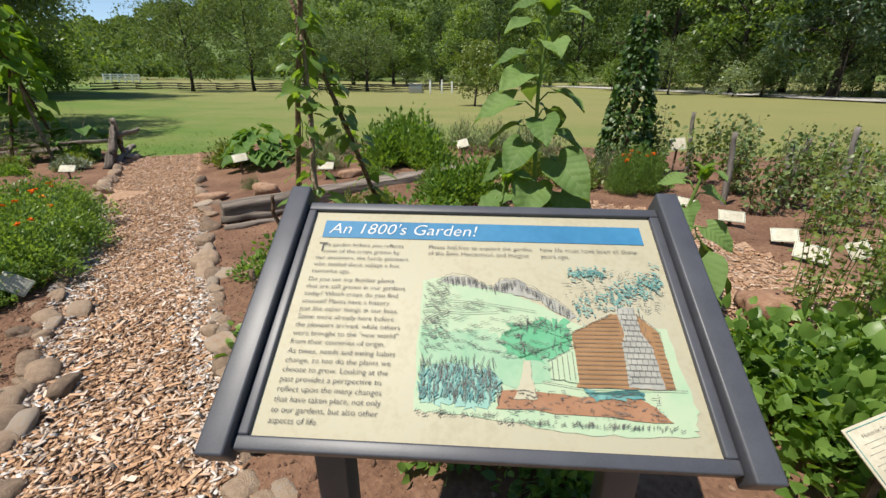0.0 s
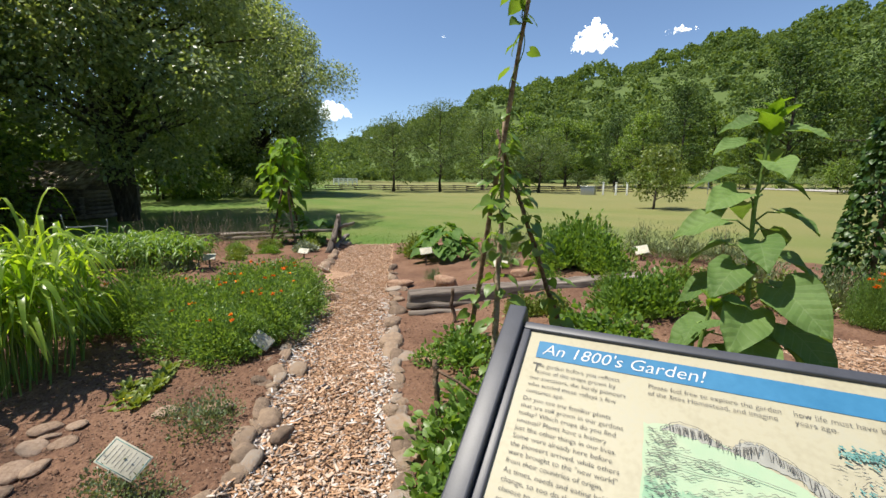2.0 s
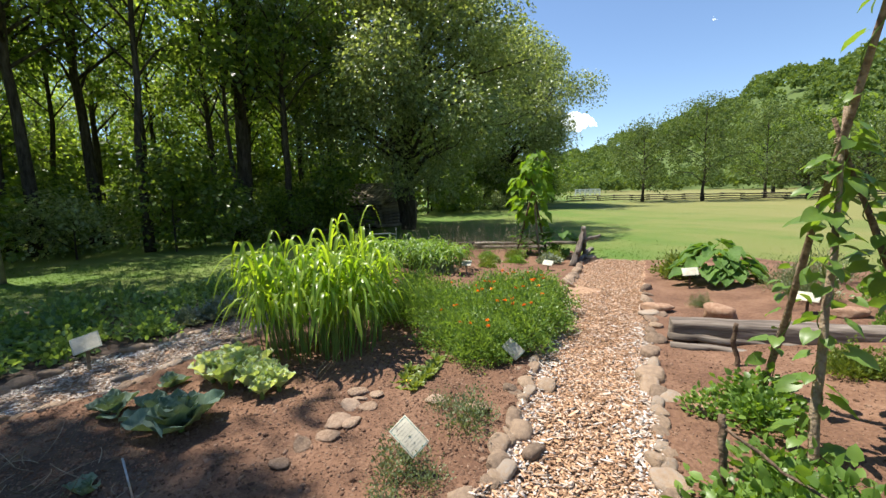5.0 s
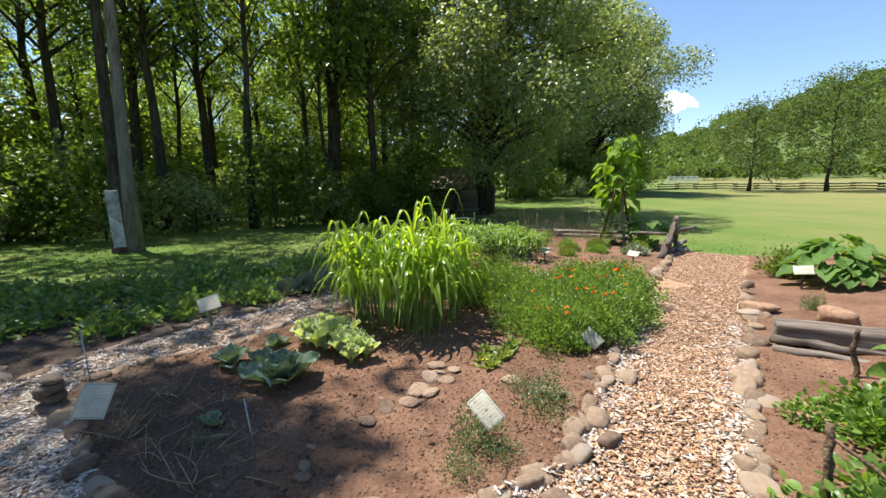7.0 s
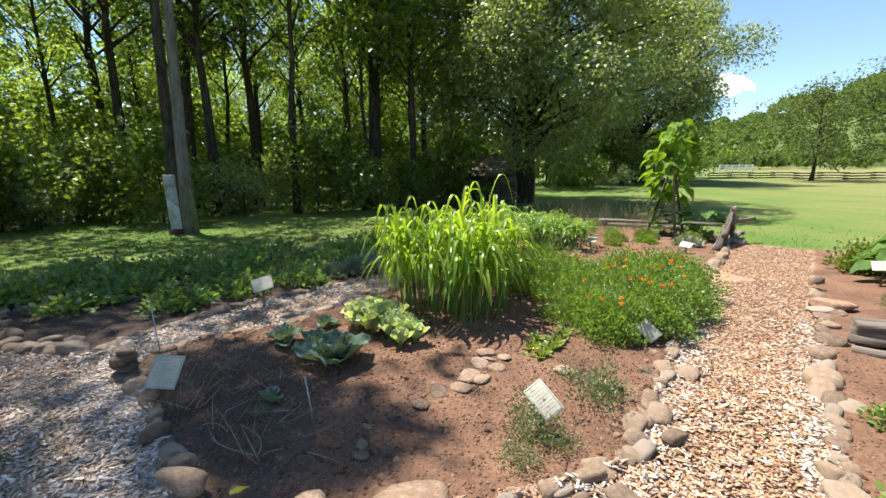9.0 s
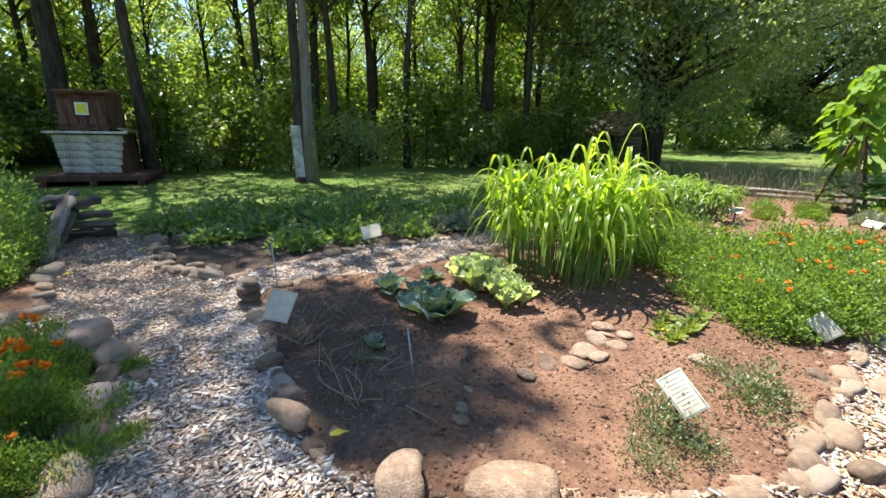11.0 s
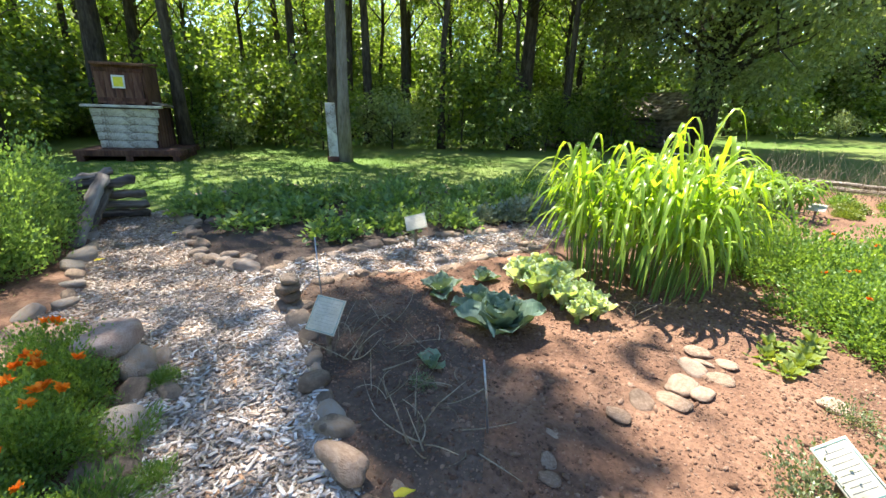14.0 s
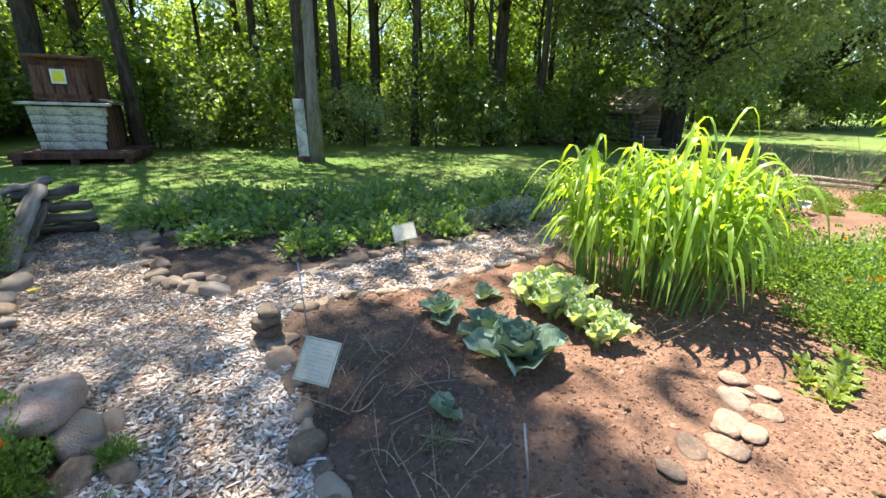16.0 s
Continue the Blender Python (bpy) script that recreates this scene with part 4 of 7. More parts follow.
for me, x, y, nm, mt in ((TEXT[0], -0.375, 0.207, "title", "white_print"), (TEXT[1], -0.391, 0.166, "text_block", "ink"), (TEXT[2], -0.394, 0.064, "text_block", "ink"), (TEXT[3], -0.394, -0.115, "text_block", "ink"),
                         (TEXT[7], -0.392, 0.150, "drop_cap", "ink"), (TEXT[4], -0.123, 0.166, "text_block", "ink"), (TEXT[5], 0.143, 0.166, "text_block", "ink")):
    me.materials.clear()
    me.materials.append(M[mt])
    part(nm, me, pb, pose(x, y, Z0 + 0.0012))
ART = [
    ("print_wash", [(-0.13, 0.075), (-0.05, 0.09), (0.06, 0.05), (0.13, 0.02), (0.21, -0.03), (0.385, -0.03), (0.4, -0.2), (0.385, -0.245), (0.2, -0.25), (-0.02, -0.225), (-0.125, -0.22)], 0.002),
    ("print_grey", [(-0.1, 0.07), (-0.06, 0.092), (-0.02, 0.085), (0.015, 0.062), (0.03, 0.06), (0.045, 0.08), (0.08, 0.085), (0.127, 0.055), (0.165, 0.03), (0.205, -0.005), (0.19, -0.018), (0.13, 0.03), (0.06, 0.045), (-0.02, 0.06)], 0.002),
    ("print_green", [(-0.122, -0.04), (-0.06, -0.055), (0.0, -0.045), (0.08, -0.075), (0.14, -0.11), (0.14, -0.15), (0.04, -0.17), (-0.12, -0.18)], 0.004),
    ("print_tree", [(0.055, -0.1), (0.045, -0.06), (0.07, -0.03), (0.1, -0.035), (0.13, -0.012), (0.18, -0.02), (0.195, -0.06), (0.17, -0.1), (0.12, -0.115)], 0.005),
    ("print_reed", [(-0.115, -0.2), (-0.11, -0.135), (-0.06, -0.125), (0.0, -0.13), (0.035, -0.15), (0.025, -0.205), (-0.04, -0.215)], 0.006),
    ("print_soil", [(0.04, -0.175), (0.3, -0.178), (0.353, -0.222), (0.03, -0.208)], 0.002),
    ("print_brown", [(0.189, -0.047), (0.278, 0.0), (0.33, 0.0), (0.368, -0.04), (0.37, -0.159), (0.284, -0.162), (0.185, -0.162), (0.19, -0.1)], 0.0006),
    ("print_wash", [(0.136, -0.112), (0.19, -0.083), (0.19, -0.155), (0.138, -0.147)], 0.001),
    ("print_grey", [(0.286, 0.018), (0.329, 0.018), (0.331, -0.04), (0.345, -0.07), (0.352, -0.16), (0.284, -0.16), (0.287, -0.07), (0.297, -0.045)], 0.001),
    ("panel", [(0.086, -0.113), (0.1, -0.113), (0.101, -0.145), (0.108, -0.192), (0.064, -0.19), (0.082, -0.145)], 0.001),
    ("print_teal", [(0.2, -0.17), (0.3, -0.166), (0.31, -0.178), (0.21, -0.183)], 0.004),
]
art = part("illustration", flat(ragged(ART[0][1], 1, ART[0][2]), Z0, "illustration", M["print_wash"]), pb, label="printed drawing of a log house and garden below cliffs")
for i, (mt, poly, rag) in enumerate(ART[1:]):
    part("colour_patch", flat(ragged(poly, 50 + i, rag), Z0 + 0.0004 * (i + 1), "colour_patch", M[mt]), art)
r = np.random.default_rng(9)
pen = []
ridge = ART[1][1]
pen.append([(x + r.normal(0, 0.001), y + r.normal(0, 0.001)) for x, y in ragged(ridge[:10], 3, 0.0012, 6)[:54]])
for i in range(110):
    x = r.uniform(-0.09, 0.19)
    y = np.interp(x, [-0.1, -0.02, 0.03, 0.08, 0.2], [0.082, 0.082, 0.062, 0.078, 0.0])
    pen.append([(x, y), (x + r.normal(0, 0.002), y - r.uniform(0.008, 0.022))])
for i in range(1100):
    zone = i % 6
    if zone == 0:
        x, y = r.uniform(-0.12, 0.04), r.uniform(-0.205, -0.125)
        pen.append([(x, y), (x + r.normal(0, 0.006), y + r.uniform(0.01, 0.025))])
    elif zone == 1:
        x, y = r.uniform(0.19, 0.395), r.uniform(0.01, 0.115)
        pen.append([(x, y), (x + r.normal(0, 0.006), y + r.normal(0, 0.004))])
    elif zone == 2:
        x, y = r.uniform(-0.125, -0.07), r.uniform(-0.1, 0.07)
        pen.append([(x, y), (x + r.uniform(0.004, 0.012), y + r.normal(0, 0.004))])
    elif zone == 3:
        x, y = r.uniform(0.04, 0.34), r.uniform(-0.22, -0.17)
        pen.append([(x, y), (x + r.normal(0, 0.007), y + r.normal(0, 0.002))])
    elif zone == 4:
        if i % 12 > 5:
            x = r.uniform(-0.12, 0.13)
            y = np.interp(x, [-0.12, 0.13], [0.045, -0.03]) - r.choice([0.0, 0.022, 0.05, 0.075, 0.1]) + r.normal(0, 0.004)
            pen.append([(x, y), (x + 0.006, y + 0.003), (x + 0.012, y - 0.002), (x + 0.02, y + 0.002)])
            continue
        a = r.uniform(0, 6.28)
        x, y = 0.12 + 0.07 * math.cos(a) * r.uniform(0.5, 1), -0.06 + 0.045 * math.sin(a) * r.uniform(0.5, 1)
        pen.append([(x, y), (x + r.normal(0, 0.005), y + r.normal(0, 0.005)), (x + r.normal(0, 0.008), y + r.normal(0, 0.008))])
    else:
        x = r.uniform(-0.13, 0.36)
        y = -0.225 - 0.01 * (x > 0.03) + r.normal(0, 0.002)
        pen.append([(x, y), (x + r.normal(0.004, 0.003), y + r.uniform(0.002, 0.007))])
for i in range(16):
    y = -0.155 + i * 0.0095
    xl, xr = np.interp(y, [-0.16, -0.047, 0.0], [0.19, 0.19, 0.278]), 0.288
    if xr - xl > 0.01:
        pen.append([(xl, y), (xr, y + 0.002)])
    if y < -0.04:
        pen.append([(0.352, y), (0.369, y - 0.001)])
for i in range(13):
    y = -0.15 + i * 0.0125
    pen.append([(0.288 + 0.008 * (y > -0.05), y), (0.348 - 0.016 * (y > -0.05), y + r.normal(0, 0.001))])
    for j in range(5):
        x = 0.292 + j * 0.011 + (i % 2) * 0.005
        pen.append([(x, y), (x + 0.0005, y + 0.012)])
for i in range(5):
    pen.append([(0.142 + i * 0.0105, -0.15), (0.142 + i * 0.0105, -0.11 + i * 0.005)])
for line in ([(0.189, -0.047), (0.278, 0.0)], [(0.33, 0.0), (0.37, -0.042)], [(0.133, -0.113), (0.192, -0.08)], [(0.12, -0.155), (0.19, -0.165), (0.39, -0.162)], [(-0.1, -0.005), (-0.03, -0.01), (0.04, -0.004)], [(-0.1, 0.022), (0.0, 0.018), (0.12, 0.0)]):
    pen.append(line)
teal = []
for i in range(520):
    if i % 3:
        x = r.uniform(0.2, 0.4)
        y = 0.02 + 0.42 * (x - 0.22) + r.normal(0, 0.016)
        if x < 0.28 and i % 2:
            y = 0.105 + r.normal(0, 0.008)
        dx, dy = r.normal(0.004, 0.004), r.normal(-0.003, 0.003)
    else:
        x, y = r.uniform(-0.118, 0.03), r.uniform(-0.2, -0.14)
        dx, dy = r.normal(0, 0.004), r.uniform(0.008, 0.016)
    teal.append([(x, y), (x + dx, y + dy)])
part("foliage_print", mesh("foliage_print", *strokes(Z0 + 0.0052, teal, 0.003), M["print_teal"]), art, kind="stuff", label="blue-green printed foliage")
V, F = strokes(Z0 + 0.0056, pen, 0.0011)
part("pen_hatching", mesh("pen_hatching", V, F, M["ink"]), art, kind="stuff", label="fine black pen hatching")

# ---- plant labels ----


def plant_label(x, y, z, face, tilt, roll=0.0, w=0.24, h=0.18, words=None, stake=True, label="small weathered cream plant label on a wooden stake", m="label"):
    """A plate whose middle is at (x, y, z); face: compass way it looks at, tilt: degrees its face turns up."""
    e = thing("plant_label", label, "plant label", pose(x, y, gz(x, y)), "plant labels in the beds")
    zz = z - gz(x, y)
    n = Vector((math.sin(radians(face)) * math.cos(radians(tilt)), math.cos(radians(face)) * math.cos(radians(tilt)), math.sin(radians(tilt))))
    right = Vector((0, 0, 1)).cross(n).normalized()
    up = n.cross(right)
    T = Matrix.Translation((0, 0, zz)) @ Matrix((right, up, n)).transposed().to_4x4() @ pose(0, 0, 0, 0, 0, roll)
    plate = part("plate", bevel_box("plate", w, h, 0.007, M[m], 0.003), e, T)
    r = np.random.default_rng(int(abs(x * 100 + y * 10)))
    bars = []
    for i in range(8):
        yy = h * (0.22 - i * 0.075) if words else h * (0.34 - i * 0.093)
        l = w * r.uniform(0.28, 0.41)
        bars.append(box(-l, l, yy - 0.0008, yy + 0.0008, 0.0042, 0.0047))
    bm_V, bm_F = join(bars)
    part("lettering", mesh("lettering", bm_V, bm_F, M["print_grey"]), plate, kind="stuff", label="small unreadable grey lettering")
    rim = [box(-w / 2 + 0.008, w / 2 - 0.008, s * (h / 2 - 0.009) - 0.0015, s * (h / 2 - 0.009) + 0.0015, 0.0042, 0.0047) for s in (-1, 1)] + [box(s * (w / 2 - 0.009) - 0.0015, s * (w / 2 - 0.009) + 0.0015, -h / 2 + 0.008, h / 2 - 0.008, 0.0042, 0.0047) for s in (-1, 1)]
    part("border", mesh("border", *join(rim), M["print_teal"]), plate)
    if words:
        words.materials.clear()
        words.materials.append(M["ink"])
        part("heading", words, plate, pose(-0.075, h * 0.3, 0.0045))
    if stake:
        b = bevel_box("stake", 0.03, 0.018, zz + 0.1, M["pole"], 0.003, 0.002)
        part("stake", b, e, pose(-n.x * 0.02, -n.y * 0.02, (zz - 0.1) / 2 - 0.012, 0, 0, -face))
    return e


plant_label(-2.41, 0.745, 0.25, 118, 36, 46, 0.135, 0.215, label="cream plant label tilted on a short stake in bare soil")
plant_label(-3.46, 2.27, 0.17, 128, 22, 48, 0.13, 0.19, label="weathered plant label leaning against the marigolds")
plant_label(-3.12, -1.63, 0.30, 100, 40, -3, 0.2, 0.22, label="pale plant label on a stake among dry onion stalks")
plant_label(-5.40, -1.52, 0.29, 94, 44, 20, 0.235, 0.19, label="pale plant label beside the potato bed")
plant_label(-7.95, 4.3, 0.26, 140, 50, 4, 0.23, 0.15)
plant_label(-7.35, 6.05, 0.2, 150, 50, -6, 0.23, 0.15)
plant_label(-4.55, 6.72, 0.36, 150, 48, 12, 0.24, 0.17)
plant_label(-2.62, 5.95, 0.42, 170, 55, 0, 0.23, 0.15)
plant_label(-0.85, 8.6, 0.46, 180, 45, 20, 0.24, 0.2)
plant_label(2.30, 4.36, 0.36, 190, 50, -2, 0.23, 0.13)
plant_label(2.52, 3.89, 0.34, 205, 52, 10, 0.2, 0.145)
plant_label(2.5, 3.5, 0.33, 200, 50, -8, 0.23, 0.15)
plant_label(2.05, 4.86, 0.36, 190, 55, -12, 0.19, 0.12)
plant_label(2.92, 3.62, 0.33, 230, 30, 40, 0.14, 0.16)
plant_label(2.75, 7.3, 0.7, 190, 30, 10, 0.22, 0.2)
plant_label(1.33, 1.22, 0.50, 178, 50, 24, 0.24, 0.2, TEXT[6], label="cream label for soup beans with a green border")
plant_label(-2.98, -3.98, 0.24, 80, 40, 5, 0.24, 0.2, label="pale plant label at the edge of the dill bed")

# ---- stones ----


def stone_mesh(seed, flat_=0.6, rough=0.18, material=None):
    bm = bmesh.new()
    bmesh.ops.create_icosphere(bm, subdivisions=3, radius=0.5)
    for v in bm.verts:
        d = noise.noise(v.co * 1.6 + Vector((seed * 7.3, seed * 3.1, seed))) * rough * 2 + noise.noise(v.co * 4.5 + Vector((seed, 0, seed * 2))) * rough * 0.45
        q = v.co.normalized()
        v.co = v.co * (1 + d) * (abs(q.x) ** 3.2 + abs(q.y) ** 3.2 + abs(q.z) ** 3.2) ** (-1 / 3.2) * 0.9
        v.co.z *= flat_
    return from_bm("stone", bm, material or M["stone"], True)


STONES = [stone_mesh(i, 0.55 + 0.08 * (i % 4), 0.14 + 0.03 * (i % 3)) for i in range(10)]
PALE = [stone_mesh(30 + i, 0.4 + 0.08 * i, 0.21, M["pale_stone"]) for i in range(3)]
RED = [stone_mesh(40 + i, 0.6, 0.26, M["red_stone"]) for i in range(3)]
r = np.random.default_rng(3)


def edging(label, line, size, gap=0.82, double=0.0, side=0.0):
    e = thing("stone_edging", label, "stone edging", group="stone edgings of the beds")
    P = np.array(line)
    seg = np.hypot(*np.diff(P, axis=0).T)
    s = np.concatenate([[0], np.cumsum(seg)])
    at = 0.0
    while at < s[-1]:
        L = size * r.uniform(0.7, 1.35)
        x, y = np.interp(at + L / 2, s, P[:, 0]), np.interp(at + L / 2, s, P[:, 1])
        i = min(len(seg) - 1, int(np.searchsorted(s, at, "right") - 1))
        t = math.degrees(math.atan2(P[i + 1, 1] - P[i, 1], P[i + 1, 0] - P[i, 0]))
        for k in range(1 + (r.random() < double)):
            W, H = L * r.uniform(0.5, 0.85), L * r.uniform(0.5, 0.8)
            ox, oy = r.normal(0, 0.02, 2) + k * r.normal(0, 0.11, 2)
            px, py = x + ox, y + oy
            m = pose(px, py, gz(px, py) + H * 0.12, r.normal(0, 12), r.normal(0, 12), t + r.normal(0, 16)) @ Matrix.Diagonal((L * 1.02, W, H, 1))
            part("stone", STONES[int(r.integers(0, 10))], e, m)
        at += L * gap
    return e


edging("rounded brown stones edging the wood chip path", EDGE_L[3:], 0.16, 0.72, 0.25)
edging("rounded stones edging the far end of the path", EDGE_L[:3], 0.3, 1.25, 0.1)
edging("rounded river stones edging the bare bed", EDGE_FRONT[4:-1], 0.17, 0.68, 0.12)
edging("small stones between larger boulders", EDGE_FRONT[:5], 0.1, 1.9, 0.0)
edging("low stones along the narrow path", EDGE_BACK[:5], 0.16, 0.95, 0.1)
edging("rough brown stones edging the bean bed", EDGE_R[3:9], 0.175, 0.78, 0.35)
edging("scattered stones edging the path", EDGE_R[1:4], 0.26, 1.3, 0.1)
edging("grey stones edging the potato bed", BED_POTATO[:4], 0.18, 0.8, 0.2)
edging("grey stones stacked along the potato bed", [BED_POTATO[0]] + BED_POTATO[:-6:-1], 0.22, 0.72, 0.5)
edging("low grey stones at the back of the potato bed", BED_POTATO[7:11], 0.24, 1.2, 0.2)
edging("flat grey stones edging the dill bed", BED_DILL[:5], 0.24, 1.0, 0.2)
edging("grey stones edging the marigold bed", [BED_CORNER[0], BED_CORNER[1], BED_CORNER[2], BED_CORNER[3], BED_CORNER[4]], 0.24, 0.74, 0.4)


def lone_stone(x, y, L, W, H, turn, me, label, sink=0.2, rx=0, ry=0):
    return thing("rock", label, "rock", pose(x, y, gz(x, y) + H * (0.33 - sink) + 0.02, rx, ry, turn) @ Matrix.Diagonal((L, W, H, 1)), "loose rocks in the garden", data=me)


lone_stone(-2.84, -2.84, 0.54, 0.32, 0.34, 30, stone_mesh(51, 0.55, 0.1, M["pink_stone"]), "big smooth brown boulder at the bed's corner", -0.1, 0, -8)
lone_stone(-2.78, -2.64, 0.28, 0.2, 0.22, 60, STONES[2], "grey rock below the boulder", 0.1)
lone_stone(-1.93, -0.60, 0.29, 0.25, 0.34, 20, PALE[1], "rounded tan boulder edging the bare bed", 0.1)
lone_stone(-1.93, -0.12, 0.4, 0.28, 0.26, 80, PALE[2], "large flat tan boulder edging the bare bed", 0.1)
lone_stone(-2.28, -1.22, 0.26, 0.13, 0.2, 60, PALE[2], "long upright brown stone in the edging", -0.1)
lone_stone(-0.93, 1.32, 0.17, 0.16, 0.2, 40, RED[0], "orange-red rounded sandstone beside the path", -0.05)
for x, y, L, t, me in ((-3.0, 0.36, 0.24, 50, 1), (-3.16, 0.47, 0.25, 130, 0), (-3.38, 0.62, 0.22, 20, 0), (-3.56, 0.74, 0.22, 110, 1), (-3.28, 0.73, 0.19, 60, 0), (-3.11, 0.57, 0.21, 150, 1), (-3.46, 0.86, 0.17, 20, 0), (-3.44, 0.72, 0.15, 80, 1), (-3.0, 0.2, 0.19, 10, 0), (-2.86, 0.04, 0.16, 60, 0), (-2.87, 1.46, 0.3, 40, 0), (-3.12, 1.25, 0.22, 100, 0), (-2.66, -0.3, 0.13, 60, 0), (-2.5, -0.35, 0.11, 10, 0), (-2.4, -0.36, 0.12, 70, 0)):
    lone_stone(x, y, L * 0.86, L * 0.62, L * 0.5, t, PALE[me], "flat pale stone lying on bare soil", 0.12, r.normal(0, 7), r.normal(0, 7))
lone_stone(-4.0, 5.15, 0.4, 0.3, 0.26, 20, RED[1], "pale flat red stone beside the path", 0.1)
lone_stone(-3.22, 5.3, 0.42, 0.28, 0.34, 10, RED[2], "red-brown boulder behind the log", 0.05)
lone_stone(-2.3, 6.1, 0.4, 0.3, 0.26, 40, RED[1], "red stone among herbs", 0.1)
lone_stone(-2.0, 3.1, 0.42, 0.36, 0.16, 40, RED[1], "flat reddish slab in the bean bed", 0.2)
lone_stone(1.75, 2.6, 0.4, 0.3, 0.3, 10, RED[0], "reddish rock beside the chip path", 0.2)
lone_stone(0.5, 0.95, 0.34, 0.22, 0.2, 10, RED[1], "flat orange stone below the panel", 0.1)
cairn = thing("stone_stack", "four flat grey stones stacked at the bed's corner", "stone stack", spot(-3.72, -2.2))
for i, (L, zc) in enumerate(((0.23, 0.03), (0.2, 0.1), (0.19, 0.165), (0.17, 0.235))):
    part("stone", STONES[i + 1], cairn, pose(0.01 * (-1) ** i, 0.008 * i, zc, 0, 0, 70 * i) @ Matrix.Diagonal((L, L * 0.85, 0.12, 1)))
pile = thing("rubble_heap", "heap of grey rubble at the edge of the wood", "rock heap", spot(-21.0, 2.6))
for i in range(46):
    a, d = r.uniform(0, 6.28), abs(r.normal(0, 1.1))
    L = r.uniform(0.25, 0.5)
    part("stone", STONES[int(r.integers(0, 10))], pile, pose(d * math.cos(a) * 0.7, d * math.sin(a) * 1.5, max(0.05, 0.75 - d * 0.5) * r.random(), r.uniform(0, 40), 0, r.uniform(0, 360)) @ Matrix.Diagonal((L, L * 0.8, L * 0.6, 1)))

# ---- timber ----


def rail(seed, L, rad, material, taper=0.9, bend=0.03, sides=8, squash=0.75):
    rr = np.random.default_rng(seed)
    n = 12
    P = np.column_stack([np.linspace(-L / 2, L / 2, n), rr.normal(0, bend * 0.4, n), rr.normal(0, bend * 0.4, n)])
    V, F = tube(P, np.linspace(rad, rad * taper, n) * rr.uniform(0.88, 1.12, n), sides)
    a = np.arctan2(V[:, 2], V[:, 1])
    k = 1 + 0.12 * np.sin(a * 3 + seed) + rr.normal(0, 0.03, len(V))
    V[:, 1] *= k
    V[:, 2] *= k * squash
    return mesh("rail", V, F, material, False)


def between(p, q, roll=0.0):
    """Pose of a bar whose x axis runs from p to q, about its middle."""
    p, q = Vector(p), Vector(q)
    return Matrix.Translation((p + q) / 2) @ (q - p).to_track_quat("X", "Z").to_matrix().to_4x4() @ pose(0, 0, 0, roll)


beam = thing("retaining_log", "long weathered split log holding up the raised bed", "log", group="")
part("timber", bevel_box("timber", 3.6, 0.26, 0.2, M["weathered"], 0.02, 0.022, 2, 24), beam, between((-3.14, 4.22, 0.17), (-0.5, 6.6, 0.3)))
for i, (p, q, rr_) in enumerate((((-3.1, 4.1, 0.1), (-2.0, 5.08, 0.12), 0.05), ((-3.0, 4.0, 0.04), (-1.5, 5.3, 0.08), 0.05), ((-1.75, 5.25, 0.14), (-0.55, 6.35, 0.2), 0.06))):
    part("rail", rail(60 + i, (Vector(p) - Vector(q)).length, rr_, M["weathered"]), beam, between(p, q))


def rail_pile(name, label, ends):
    e = thing(name, label, "rail fence")
    for i, (p, q, rr_) in enumerate(ends):
        part("rail", rail(80 + i * 3 + int(abs(p[0]) * 10), (Vector(p) - Vector(q)).length, rr_, M["weathered"]), e, between(p, q, 40 * i))
    return e


rail_pile("rail_fence", "stub of a weathered split-rail fence beside the path's end", [((-7.5, 6.9, 0.03), (-8.6, 8.35, 0.62), 0.08), ((-7.7, 7.1, 0.02), (-8.75, 8.5, 0.45), 0.075), ((-7.75, 7.35, 0.24), (-8.5, 8.25, 0.78), 0.085), ((-8.25, 8.0, 0.5), (-8.35, 8.7, 0.58), 0.06), ((-8.38, 8.25, -0.05), (-8.3, 8.05, 0.86), 0.065), ((-8.0, 7.6, 0.06), (-8.9, 9.0, 0.16), 0.075)])
rail_pile("rail_fence", "weathered split-rail fence end where the path meets the lawn", [((-4.45, -4.86, 0.03), (-5.5, -5.45, 0.56), 0.075), ((-4.75, -5.05, 0.03), (-5.6, -5.52, 0.42), 0.07), ((-5.3, -5.72, 0.47), (-5.72, -5.22, 0.5), 0.065), ((-5.32, -5.7, 0.34), (-5.8, -5.2, 0.31), 0.065), ((-5.36, -5.72, 0.2), (-5.78, -5.16, 0.19), 0.07), ((-5.36, -5.7, 0.07), (-5.8, -5.2, 0.07), 0.07), ((-5.25, -5.78, 0.5), (-5.62, -5.42, 0.6), 0.055), ((-5.0, -5.25, 0.06), (-5.45, -5.5, 0.2), 0.07)])
rail_pile("rail_fence", "low weathered rails along the back of the garden", [((-11.9, 4.6, 0.06), (-11.6, 7.0, 0.1), 0.06), ((-11.7, 6.8, 0.08), (-10.2, 8.9, 0.1), 0.06), ((-11.9, 4.9, 0.2), (-11.6, 7.1, 0.22), 0.055), ((-11.6, 6.7, 0.2), (-9.6, 9.1, 0.24), 0.055)])
# zigzag fence across the meadow
fence = thing("split_rail_fence", "grey zigzag split-rail fence across the meadow", "fence")
railm = [rail(70 + i, 3.3, 0.08, M["bark"]) for i in range(3)]
pts = []
for i in range(22):
    a = -47 + i * 1.9
    x, y = polar(a, 54 + 1.4 * (i % 2))
    pts.append((x, y))
